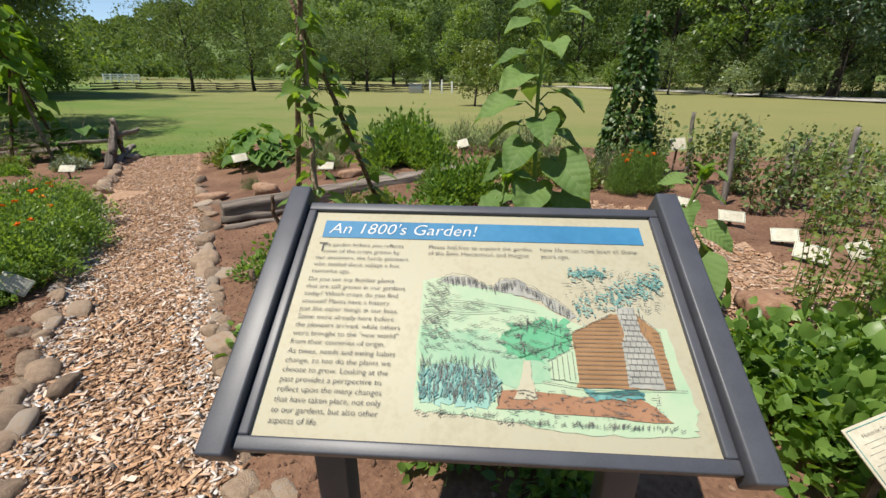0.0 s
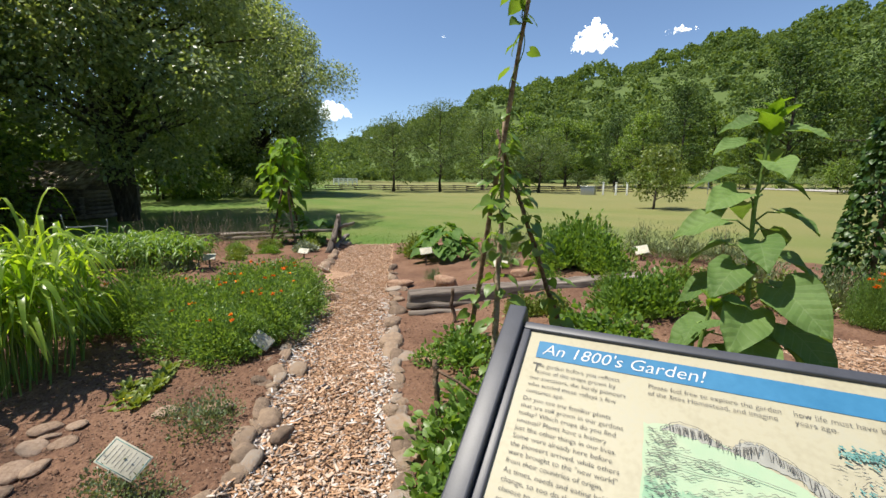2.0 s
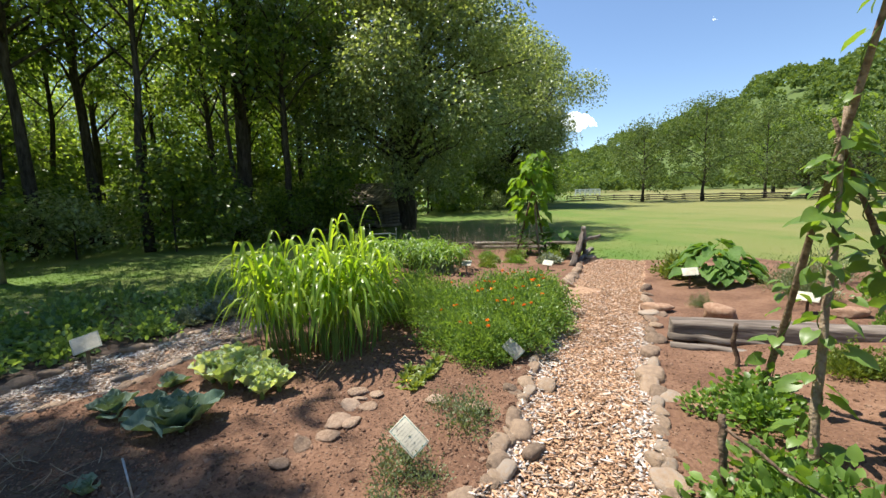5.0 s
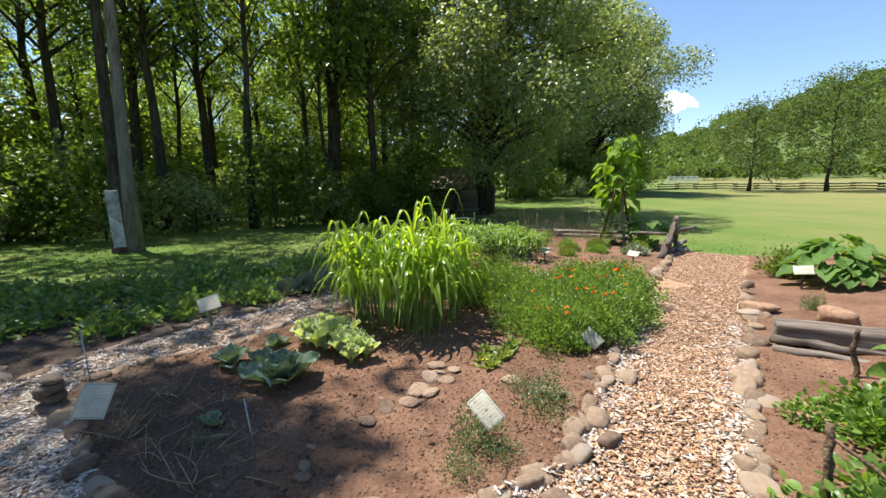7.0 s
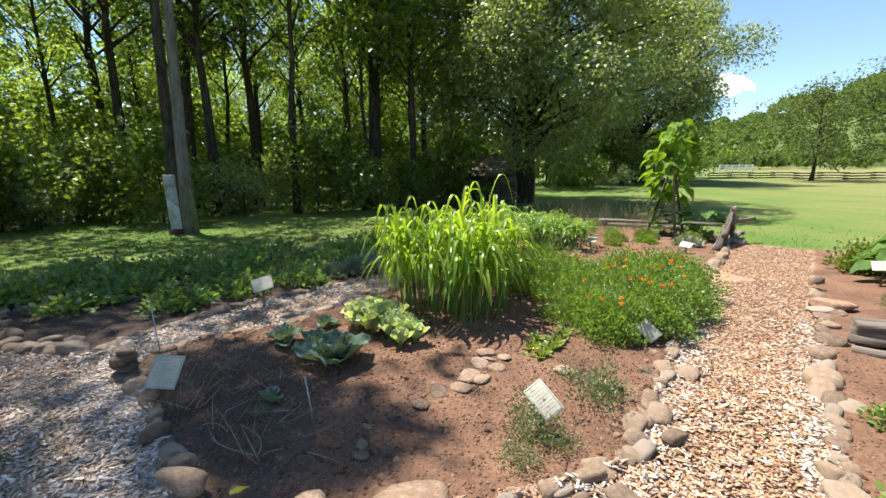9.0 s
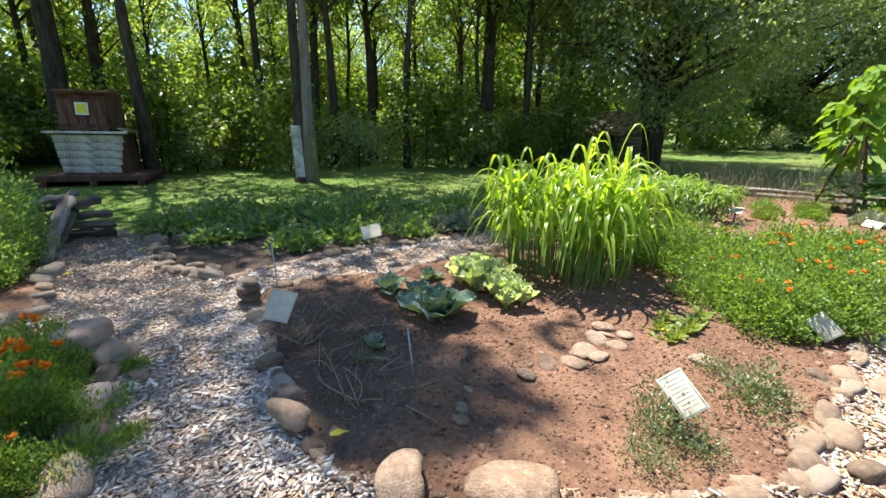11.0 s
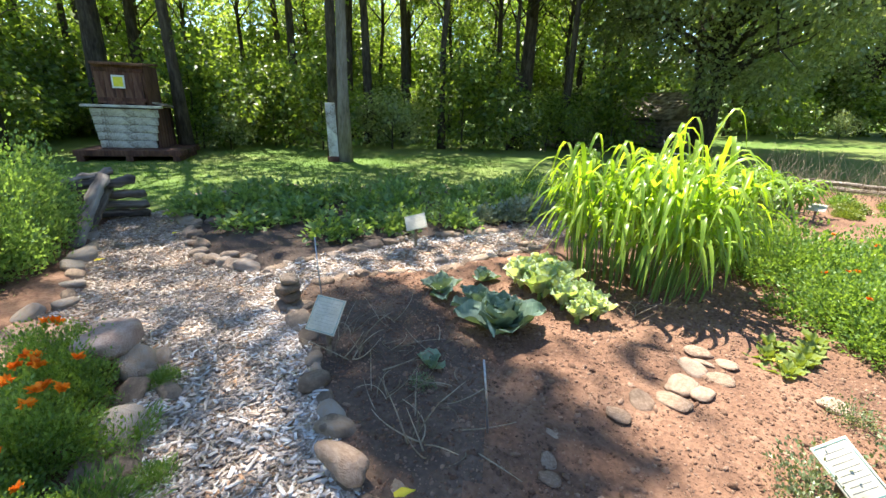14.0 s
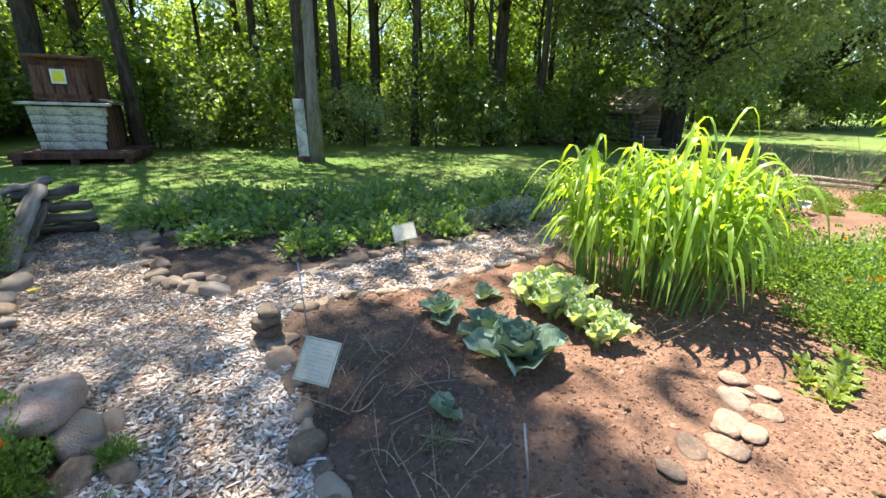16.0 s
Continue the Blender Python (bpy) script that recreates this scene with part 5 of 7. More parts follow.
for i, ((x0, y0), (x1, y1)) in enumerate(zip(pts, pts[1:])):
    for k in range(3):
        h = 0.1 + 0.24 * k + 0.06 * (i % 2)
        L = math.hypot(x1 - x0, y1 - y0) + 0.5
        part("rail", railm[(i + k) % 3], fence, between((x0, y0, gz(x0, y0) + h), (x1, y1, gz(x1, y1) + h)) @ Matrix.Diagonal((L / 3.3, 1, 1, 1)))

# ---- poles, tripods ----


def pole(seed, p, q, r0, r1, parent, material="pole", name="pole"):
    rr = np.random.default_rng(seed)
    L = (Vector(q) - Vector(p)).length
    n = 14
    P = np.column_stack([np.linspace(-L / 2, L / 2, n), np.cumsum(rr.normal(0, 0.006, n)), np.cumsum(rr.normal(0, 0.006, n))])
    P[:, 1:] -= np.linspace(0, 1, n)[:, None] * P[-1:, 1:]
    V, F = tube(P, np.linspace(r0, r1, n) * rr.uniform(0.88, 1.15, n), 7)
    return part(name, mesh(name, V, F, M[material], True), parent, between(p, q))


def big_leaf(seed, aspect=0.8, heart=0.25, cup=0.12, droop=0.25, wave=0.04, lobes=0.0, material=None, nu=9, nv=3):
    """A broad leaf of length 1 along y, with a fold at the midrib, drooping tip and wavy edge."""
    rr = np.random.default_rng(seed)
    u = np.linspace(0, 1, nu)
    half = aspect / 2 * np.sin(np.pi * np.clip(u * 0.92 + 0.08, 0, 1) ** 0.72) ** 0.85 * (1 + lobes * np.cos(u * 16))
    half[-1] = 0.0
    V, F = [], []
    for i, t in enumerate(u):
        for j in range(-nv, nv + 1):
            f = j / nv
            x = f * half[i]
            y = t - heart * (abs(f) ** 1.4) * (1 - t) ** 2
            z = cup * abs(f) ** 1.3 * half[i] * 2 - droop * t * t + wave * math.sin(t * 11 + f * 5 + seed) * abs(f) + rr.normal(0, 0.004)
            V.append((x, y, z))
    w = 2 * nv + 1
    for i in range(nu - 1):
        for j in range(w - 1):
            F.append((i * w + j, i * w + j + 1, (i + 1) * w + j + 1, (i + 1) * w + j))
    return mesh("leaf", V, np.array(F), material, True)


def leaf_pose(p, way, up=(0, 0, 1), size=1.0, roll=0.0):
    Y = Vector(way).normalized()
    X = Y.cross(Vector(up)).normalized()
    Z = X.cross(Y)
    return Matrix.Translation(p) @ Matrix((X, Y, Z)).transposed().to_4x4() @ pose(0, 0, 0, 0, roll, 0) @ Matrix.Scale(size, 4)


BEAN = [big_leaf(300 + i, 0.85, 0.22, 0.1, 0.3, 0.03, 0, M["l_bean"], 6, 2) for i in range(3)]
SUNL = [big_leaf(310 + i, 0.86, 0.2, 0.16, 0.42, 0.05, 0.02, M["l_sun"], 11, 4) for i in range(4)]
SUNT = [big_leaf(320 + i, 0.62, 0.1, 0.25, 0.25, 0.04, 0, M["l_suntop"], 9, 3) for i in range(2)]
SQ = [big_leaf(330 + i, 1.0, 0.28, 0.18, 0.3, 0.06, 0.07, M["l_squash"], 9, 3) for i in range(3)]
CAB = [big_leaf(340 + i, 0.95, 0.0, 0.35, -0.15, 0.09, 0.04, M["l_cabbage"], 9, 4) for i in range(3)]
LET = [big_leaf(350 + i, 0.9, 0.0, 0.3, -0.1, 0.14, 0.06, M["l_lettuce"], 9, 4) for i in range(3)]
HOPL = [big_leaf(370 + i, 0.95, 0.25, 0.15, 0.3, 0.06, 0.08, M["l_suntop"], 9, 3) for i in range(3)]
SEED = [big_leaf(360 + i, 0.7, 0.0, 0.2, 0.1, 0.1, 0.03, M["l_weed"], 7, 3) for i in range(3)]


def vine(seed, p, q, turns, rad, parent, leaves, size, leafset, spread=0.05, lo=0.05, hi=1.0):
    """A stem that winds round a pole from p to q, with leaves on short stalks."""
    rr = np.random.default_rng(seed)
    p, q = np.array(p, float), np.array(q, float)
    d = (q - p) / np.linalg.norm(q - p)
    a = np.cross(d, [0.3, 0.9, 0.1])
    a /= np.linalg.norm(a)
    b = np.cross(d, a)
    t = np.linspace(lo, hi, 60)
    ang = t * turns * 6.28
    C = p + (q - p) * t[:, None] + (np.cos(ang)[:, None] * a + np.sin(ang)[:, None] * b) * rad
    part("vine", mesh("vine", *tube(C, 0.004, 5), M["stem"], True), parent)
    for i in range(leaves):
        k = int(rr.integers(0, 60))
        w = rr.normal(size=3)
        w[2] = -abs(w[2]) * 0.3 - 0.1
        w /= np.linalg.norm(w)
        base = C[k] + w * spread * rr.uniform(0.3, 1.2) + np.array([0, 0, 0.02])
        part("leaf", leafset[int(rr.integers(0, len(leafset)))], parent, leaf_pose(base, w, (0, 0, 1), size * rr.uniform(0.6, 1.25), rr.normal(0, 25)))


tri = thing("bean_tripod", "tripod of bark-covered poles with climbing bean vines", "bean tripod")
APEX = np.array((-1.40, 3.10, 1.95))
for i, (fx, fy, over, r0) in enumerate(((-1.30, 2.80, 0.1, 0.027), (-1.98, 3.68, 0.95, 0.026), (-1.0, 3.88, 0.07, 0.026))):
    foot = np.array((fx, fy, gz(fx, fy) - 0.08))
    tip = foot + (APEX - foot) * (1 + over)
    pole(400 + i, foot, tip, r0, 0.013, tri)
    vine(410 + i, foot, foot + (APEX - foot) * (1.0 + over * 0.7), 7, 0.03, tri, (58, 52, 66)[i], 0.115, BEAN, 0.1, 0.08)
part("twine", mesh("twine", *tube([APEX + 0.035 * np.array((math.cos(k * 0.7), math.sin(k * 0.7), -0.5 + k * 0.04)) for k in range(26)], 0.004, 5), M["straw"], True), tri, label="pale twine binding the poles")
hop = thing("hop_tripod", "short pole tripod crowned with large hop leaves", "vine tripod", spot(-9.5, 7.35) @ Matrix.Diagonal((1, 1, 1.1, 1)))
for i, (fx, fy) in enumerate(((-0.35, -0.3), (0.45, -0.1), (0.0, 0.5))):
    foot, top_ = np.array((fx, fy, -0.05)), np.array((0.0, 0.0, 1.7))
    pole(420 + i, foot, foot + (top_ - foot) * 1.25, 0.035, 0.02, hop)
rr = np.random.default_rng(77)
for i in range(120):
    z = rr.uniform(0.8, 2.6)
    w = np.array([rr.normal(), rr.normal(), -0.5])
    w /= np.linalg.norm(w)
    k = 0.14 + 0.46 * math.sin(min(3.0, (z - 0.6) * 1.6)) * rr.uniform(0.5, 1.1)
    part("leaf", HOPL[i % 3], hop, leaf_pose((w[0] * k + 0.12 * math.sin(z * 3), w[1] * k, z), w, (0, 0, 1), rr.uniform(0.17, 0.31), rr.normal(0, 20)))
for i in range(40):
    a_ = rr.uniform(0, 6.28)
    w = np.array([math.cos(a_), math.sin(a_), 0.2])
    part("leaf", SQ[i % 3], hop, leaf_pose((w[0] * 0.55 * rr.random(), w[1] * 0.55 * rr.random(), rr.uniform(0.1, 0.7)), w, (0, 0, 1), rr.uniform(0.15, 0.25), 0))
for x, y, h, lean_ in ((-1.43, 2.16, 0.47, 0.03), (-2.35, 4.0, 0.42, 0.02)):
    s_ = thing("garden_stake", "short bark-covered stake in the bean bed", "stake", spot(x, y), "stakes in the bean bed")
    pole(430 + int(y), (0, 0, -0.05), (lean_ * -1, lean_, h), 0.022, 0.019, s_)
br = thing("fallen_branch", "thin bare branch propped against a stake", "branch")
pole(440, (-1.42, 2.17, 0.42), (-0.75, 2.25, 0.2), 0.011, 0.006, br)
for x, y, h, dx, dy in ((2.62, 5.25, 0.86, -0.05, 0.0), (3.3, 5.38, 0.78, -0.04, 0.02), (3.62, 5.8, 0.76, 0.05, 0.0), (3.98, 5.5, 0.92, -0.04, 0.02), (2.85, 7.0, 0.98, -0.08, 0.0), (4.2, 6.3, 0.66, 0.05, 0), (4.55, 6.1, 0.62, -0.02, 0), (3.4, 5.62, 0.6, 0.03, 0.0)):
    s_ = thing("tomato_stake", "weathered grey wooden stake in the tomato row", "stake", spot(x, y), "stakes of the tomato row")
    pole(450 + int(x * 10), (0, 0, -0.08), (dx, dy, h), 0.034, 0.027, s_, "greybark")

# ---- sunflowers ----


def sunflower(x, y, height, leaves, lo, size, seed, label, tops=7):
    e = thing("sunflower", label, "sunflower", spot(x, y), "sunflowers")
    rr = np.random.default_rng(seed)
    P = np.array([(0, 0, -0.05), (0.02, 0.0, height * 0.35), (-0.01, 0.02, height * 0.7), (0.03, 0.0, height)])
    tt_ = np.linspace(0, 3, 14)
    C = np.stack([np.interp(tt_, range(4), P[:, i]) for i in range(3)], 1)
    part("stalk", mesh("stalk", *tube(C, np.linspace(0.017, 0.008, 14), 8), M["stem"], True), e)
    for i in range(leaves):
        f = i / (leaves - 1)
        z = height * (lo + (0.93 - lo) * f ** 1.35)
        a_ = i * 2.4 + rr.normal(0, 0.25)
        out = np.array([math.cos(a_), math.sin(a_), 0.0])
        st = np.array([np.interp(z, C[:, 2], C[:, 0]), np.interp(z, C[:, 2], C[:, 1]), z])
        k = size * (1.08 - 0.68 * f) * rr.uniform(0.85, 1.15)
        end = st + out * k * 0.6 + np.array([0, 0, 0.06])
        part("leaf_stalk", mesh("leaf_stalk", *tube([st, (st + end) / 2 + [0, 0, 0.03], end], 0.005, 5), M["stem"], True), e)
        way = out * 0.85 + np.array([-0.05, -0.2, -0.7 + 0.75 * f])
        part("leaf", SUNL[i % 4], e, leaf_pose(end, way, out * 0.6 + np.array([-0.1, -0.35, 0.8]), k, rr.normal(0, 14)))
    for i in range(tops):
        a_ = i * 2.4
        way = np.array([math.cos(a_), math.sin(a_), 0.9 + 0.2 * (i % 3)])
        part("top_leaf", SUNT[i % 2], e, leaf_pose(C[-1] - [0, 0, 0.02 * i], way, (0, 0, 1), 0.08 + 0.014 * i, 0), label="young yellow-green top leaf" if i == 0 else "")
    return e


sunflower(0.24, 2.72, 1.85, 36, 0.16, 0.36, 5, "tall sunflower plant with broad drooping leaves, not yet in bloom", 8)
sunflower(0.05, 2.45, 0.9, 9, 0.15, 0.32, 8, "shorter sunflower plant growing beside the tall one", 4)
sunflower(1.18, 2.65, 0.88, 11, 0.3, 0.26, 9, "young sunflower plant with broad pale leaves", 4)

# ---- bushes and leafy crops ----


def bush_mesh(seed, rad, height, n, size, shape, leafm, stems=8, up=0.35, dome=0.75, stemm="stem", low=0.05, thin=0.5):
    global rng
    keep, rng = rng, np.random.default_rng(seed)
    a_ = rng.uniform(0, 6.28, n)
    f = rng.random(n) ** thin
    el = np.arcsin(rng.random(n))
    lump = (1 + 0.16 * np.sin(a_ * 3 + seed + el * 2) + 0.13 * np.sin(a_ * 7 + el * 5)) * (1 + 0.25 * rng.random(n) ** 9)
    P = np.stack([np.cos(a_) * np.cos(el) * rad, np.sin(a_) * np.cos(el) * rad, np.sin(el) * height], 1) * (f * lump)[:, None]
    P[:, 2] = np.maximum(P[:, 2], low + rng.random(n) * height * 0.2)
    way = P / np.array([rad, rad, height]) + np.array([0, 0, up]) + rng.normal(0, 0.45, (n, 3))
    V, F = strew(shape, leaf_turns(n, way, 0.6), size * rng.uniform(0.55, 1.3, n), P)
    st = []
    for i in range(stems):
        k = int(rng.integers(0, n))
        st.append(tube([[0, 0, -0.02], P[k] * np.array([0.4, 0.4, 0.6]), P[k]], np.array([0.008, 0.006, 0.003]) * min(1.0, rad / 0.45), 5))
    rng = keep
    return mesh("foliage", V, F, leafm), mesh("stems", *join(st), M[stemm], True)


def bush(name, label, meshes, x, y, turn=0, s=1.0, sz=None, group="", category=""):
    e = thing(name, label, category or name.replace("_", " "), spot(x, y, turn) @ Matrix.Diagonal((s, s, sz or s, 1)), group)
    part("foliage", meshes[0], e)
    part("stalk_tuft", meshes[1], e, kind="stuff")
    return e


def bloom_mesh(seed, material):
    global rng
    keep, rng = rng, np.random.default_rng(seed)
    n = 26
    a_ = rng.uniform(0, 6.28, n)
    way = np.stack([np.cos(a_), np.sin(a_), rng.uniform(0.0, 1.2, n)], 1)
    V, F = strew(KITE, leaf_turns(n, way, 0.7), rng.uniform(0.6, 1.0, n), way * 0.06)
    rng = keep
    return mesh("flower", V, F, material)


BLOOM = [bloom_mesh(i, M["flower"]) for i in range(3)]
YBLOOM = bloom_mesh(9, M["yellowflower"])
mari = [bush_mesh(500 + i, 0.5, 0.5, 9500, 0.034, KITE, M["l_marigold"], 14, 0.5, thin=0.35) for i in range(2)]
r = np.random.default_rng(21)
for i, (x, y, s) in enumerate(((-3.78, 2.12, 0.82), (-4.2, 2.05, 0.85), (-3.95, 2.65, 0.95), (-4.45, 2.6, 1.0), (-4.35, 3.2, 1.0), (-4.95, 2.95, 1.0), (-4.9, 3.7, 1.0), (-5.4, 3.5, 1.0), (-5.45, 4.15, 0.85), (-5.0, 2.3, 0.95), (-5.5, 1.75, 0.95), (-5.9, 2.3, 1.0))):
    e = bush("marigold_bush", "bushy feathery green marigold with a few orange flowers" if i < 9 else "feathery green marigold bush behind the millet", mari[i % 2], x, y, i * 77, s, s * (1.0 if i < 9 else 1.1), "marigolds of the main bed", "marigold")
    for k in range((4, 3, 5, 5, 4, 4, 5, 4, 3, 1, 1, 0)[i]):
        a_, f = r.uniform(0, 6.28), r.uniform(0.15, 0.6)
        part("flower", BLOOM[k % 3], e, pose(0.5 * f * math.cos(a_), 0.5 * f * math.sin(a_), 0.5 * math.sqrt(1 - f * f) + 0.035, r.normal(0, 15), r.normal(0, 15)) @ Matrix.Scale(0.034, 4))
for i, (x, y, s, n) in enumerate(((-2.42, -2.72, 0.5, 7), (-2.12, -2.5, 0.52, 6), (-2.62, -2.98, 0.5, 4), (-1.8, -2.45, 0.5, 5), (-1.75, -2.25, 0.4, 2))):
    e = bush("marigold_bush", "small feathery marigold with bright orange flowers", mari[0], x, y, i * 50, s, s * 1.25, "marigolds of the corner bed", "marigold")
    for k in range(n):
        a_, f = r.uniform(0, 6.28), r.uniform(0.1, 0.7)
        part("flower", BLOOM[k % 3], e, pose(0.5 * f * math.cos(a_), 0.5 * f * math.sin(a_), 0.5 * math.sqrt(1 - f * f) + 0.06, r.normal(0, 15), r.normal(0, 15)) @ Matrix.Diagonal((0.072, 0.072, 0.078, 1)))
low = bush_mesh(505, 0.2, 0.14, 1400, 0.045, NARROW, M["l_marigold"], 6)
for i, (x, y, s) in enumerate(((-1.95, -2.08, 0.9), (-2.3, -2.28, 0.8), (-2.72, -2.42, 0.5), (-2.15, -1.98, 0.45))):
    bush("low_weed", "low feathery green weed beside the stones", low, x, y, i * 60, s, group="low weeds", category="weed")

# millet


def blade(rr, base, out, L, w, rise, segs=9):
    """A long arching grass blade with a fold."""
    t = np.linspace(0, 1, segs)
    hx = L * (0.72 - 0.18 * max(0.0, rise - 0.9)) * t ** 1.15
    hz = L * (rise * t - (rise + 0.12 - 0.25 * max(0.0, rise - 1.0)) * t ** 2.6)
    C = base + out * hx[:, None] + np.array([0, 0, 1.0]) * hz[:, None]
    side = np.cross(out, [0, 0, 1.0])
    tw = rr.normal(0, 0.5)
    ww = w * np.sin(np.pi * np.clip(t * 0.93 + 0.07, 0, 1)) ** 0.6
    S = side * math.cos(tw) + np.array([0, 0, 1.0]) * math.sin(tw) * 0.5
    V = np.concatenate([C + S * ww[:, None] / 2 + [0, 0, 0.006], C, C - S * ww[:, None] / 2 + [0, 0, 0.006]])
    i = np.arange(segs - 1)
    return V, [np.concatenate([np.stack([i, i + 1, segs + i + 1, segs + i], 1), np.stack([segs + i, segs + i + 1, 2 * segs + i + 1, 2 * segs + i], 1)])]


def grain(seed, rx_, ry_, stalks, h, L, w, per, leafm, lift=0.0):
    rr = np.random.default_rng(seed)
    st, lv = [], []
    for i in range(stalks):
        a_, f = rr.uniform(0, 6.28), rr.random() ** 0.55
        bx, by = rx_ * f * math.cos(a_), ry_ * f * math.sin(a_)
        hh = h * rr.uniform(0.72, 1.05) * (1.05 - 0.2 * f)
        lean = np.array([math.cos(a_) * 0.16 * f, math.sin(a_) * 0.16 * f, 1.0])
        top = np.array([bx, by, 0]) + lean * hh
        st.append(tube([[bx, by, -0.03], (np.array([bx, by, 0]) + top) / 2 + rr.normal(0, 0.012, 3), top], [0.007, 0.006, 0.003], 5, False))
        for k in range(per):
            u = 0.4 + 0.6 * (k + rr.random()) / per
            b_ = a_ * (0.5 if f > 0.5 else 0) + rr.uniform(-1.9, 1.9) + (rr.uniform(0, 6.28) if f < 0.5 else a_ * 0.5)
            out = np.array([math.cos(b_), math.sin(b_), 0.0])
            lv.append(blade(rr, np.array([bx, by, 0]) + lean * hh * u, out, L * rr.uniform(0.6, 1.2), w * rr.uniform(0.7, 1.25), rr.uniform(0.5, 1.15) + lift * rr.uniform(0.0, 2.6) * u))
    return mesh("blades", *join(lv), leafm, True), mesh("stalks", *join(st), M["stem"], True)


millet = grain(600, 0.56, 0.64, 150, 1.06, 0.66, 0.04, 4, M["l_millet"], 0.5)
e = thing("millet_clump", "dense clump of bright green millet with long arching blades", "millet", spot(-4.85, 0.72, 0))
part("foliage", millet[0], e)
part("stalk_tuft", millet[1], e, kind="stuff")
sorg = grain(601, 0.55, 0.45, 60, 0.42, 0.32, 0.028, 5, M["l_bean"])
for x, y, t in ((-9.2, 3.5, 0), (-9.9, 4.0, 80), (-8.8, 4.0, 160), (-10.4, 3.7, 30)):
    e = thing("grain_clump", "clump of dark green young grain", "grain", spot(x, y, t) @ Matrix.Scale(1.45, 4), "young grain in the far bed")
    part("foliage", sorg[0], e)
    part("stalk_tuft", sorg[1], e, kind="stuff")

# cabbages and lettuces


def rosette(name, label, x, y, n, size, height, leafset, seed, cat, open_=0.85):
    e = thing(name, label, cat, spot(x, y), cat + "s in the bare bed")
    rr = np.random.default_rng(seed)
    for i in range(n):
        f = i / max(1, n - 1)
        a_ = i * 2.4 + rr.normal(0, 0.15)
        out = np.array([math.cos(a_), math.sin(a_), 0.0])
        way = out * (0.25 + open_ * f) + np.array([0, 0, 1.1 - 0.95 * f * (open_ + 0.15)])
        part("leaf", leafset[i % 3], e, leaf_pose(out * 0.02 + np.array([0, 0, height * (0.35 - 0.22 * f)]), way, -out + np.array([0, 0, 0.3 + f]), size * (0.55 + 0.55 * f) * rr.uniform(0.85, 1.1), rr.normal(0, 10)))
    part("stump", mesh("stump", *tube([[0, 0, -0.03], [0, 0, height * 0.4]], [0.02, 0.016], 7), M["stem"], True), e)
    return e


rosette("cabbage", "large blue-green cabbage with open outer leaves", -3.6, -0.55, 16, 0.3, 0.36, CAB, 1, "cabbage")
rosette("cabbage", "blue-green cabbage beside a larger one", -3.88, -0.72, 12, 0.22, 0.28, CAB, 2, "cabbage")
rosette("cabbage", "small blue-green cabbage plant", -4.15, -1.05, 9, 0.2, 0.24, CAB, 3, "cabbage")
rosette("cabbage", "small blue-green cabbage plant", -4.5, -0.72, 7, 0.14, 0.2, CAB, 4, "cabbage")
rosette("cabbage", "tiny cabbage seedling in bare soil", -3.12, -0.98, 5, 0.12, 0.08, CAB, 14, "cabbage")
for i, (x, y, s) in enumerate(((-4.38, -0.38, 0.2), (-4.56, -0.18, 0.2), (-4.2, -0.24, 0.22), (-4.35, -0.08, 0.2), (-4.02, -0.08, 0.17), (-4.08, 0.08, 0.14), (-3.9, 0.14, 0.13), (-3.83, 0.0, 0.1))):
    rosette("lettuce", "pale green lettuce with ruffled upright leaves, going to seed", x, y, 13, s * 1.2, 0.55, LET, 20 + i, "lettuce", 0.5)
for i, (x, y) in enumerate(((-3.6, 1.18), (-3.62, 1.42), (-3.42, 1.2), (-3.72, 1.5), (-3.85, 1.62), (-3.52, 1.32), (-3.75, 1.28))):
    rosette("seedling", "yellow-green seedling in bare soil", x, y, 8, 0.13, 0.13, SEED, 40 + i, "seedling")

# squash and bean rows
e = thing("squash_plant", "squash plant with large lobed leaves in a mound", "squash", spot(-4.55, 7.45))
rr = np.random.default_rng(12)
for i in range(74):
    a_, f = rr.uniform(0, 6.28), math.sqrt(rr.random())
    w = np.array([math.cos(a_), math.sin(a_), -0.25])
    part("leaf", SQ[i % 3], e, leaf_pose((0.62 * f * math.cos(a_), 0.55 * f * math.sin(a_), 0.2 + 0.5 * (1 - f * f) + rr.normal(0, 0.04)), w, (0, 0, 1), rr.uniform(0.18, 0.3), rr.normal(0, 15)))
for i in range(3):
    part("flower", YBLOOM, e, pose(rr.normal(0, 0.3), rr.normal(0, 0.3), 0.5) @ Matrix.Scale(0.05, 4))
beanb = [bush_mesh(510 + i, 0.31, 0.3, 430, 0.07, LEAF, M["l_bean"], 10, 0.2) for i in range(2)]
for i, (x, y, s) in enumerate(((-1.85, 3.35, 0.9), (-1.7, 3.1, 0.8), (-2.0, 3.0, 0.6), (-1.15, 2.0, 1.0), (-0.95, 2.25, 1.1), (-1.25, 2.45, 0.9), (-0.8, 1.85, 1.0), (-0.62, 2.2, 1.0), (-1.0, 1.6, 0.8), (-0.5, 1.7, 0.9), (-0.9, 4.1, 0.9), (-0.55, 4.0, 0.9), (1.45, 1.75, 1.2), (1.75, 1.55, 1.2), (1.35, 1.45, 1.0), (1.7, 1.95, 1.1), (2.05, 1.7, 1.2), (1.25, 1.95, 1.0), (0.35, 1.3, 0.8), (-0.1, 1.45, 0.7), (2.1, 2.1, 1.0))):
    bush("bean_bush", "low bright green bush bean plant", beanb[i % 2], x, y, i * 63, s, s * 0.95, "bush beans", "bean plant")
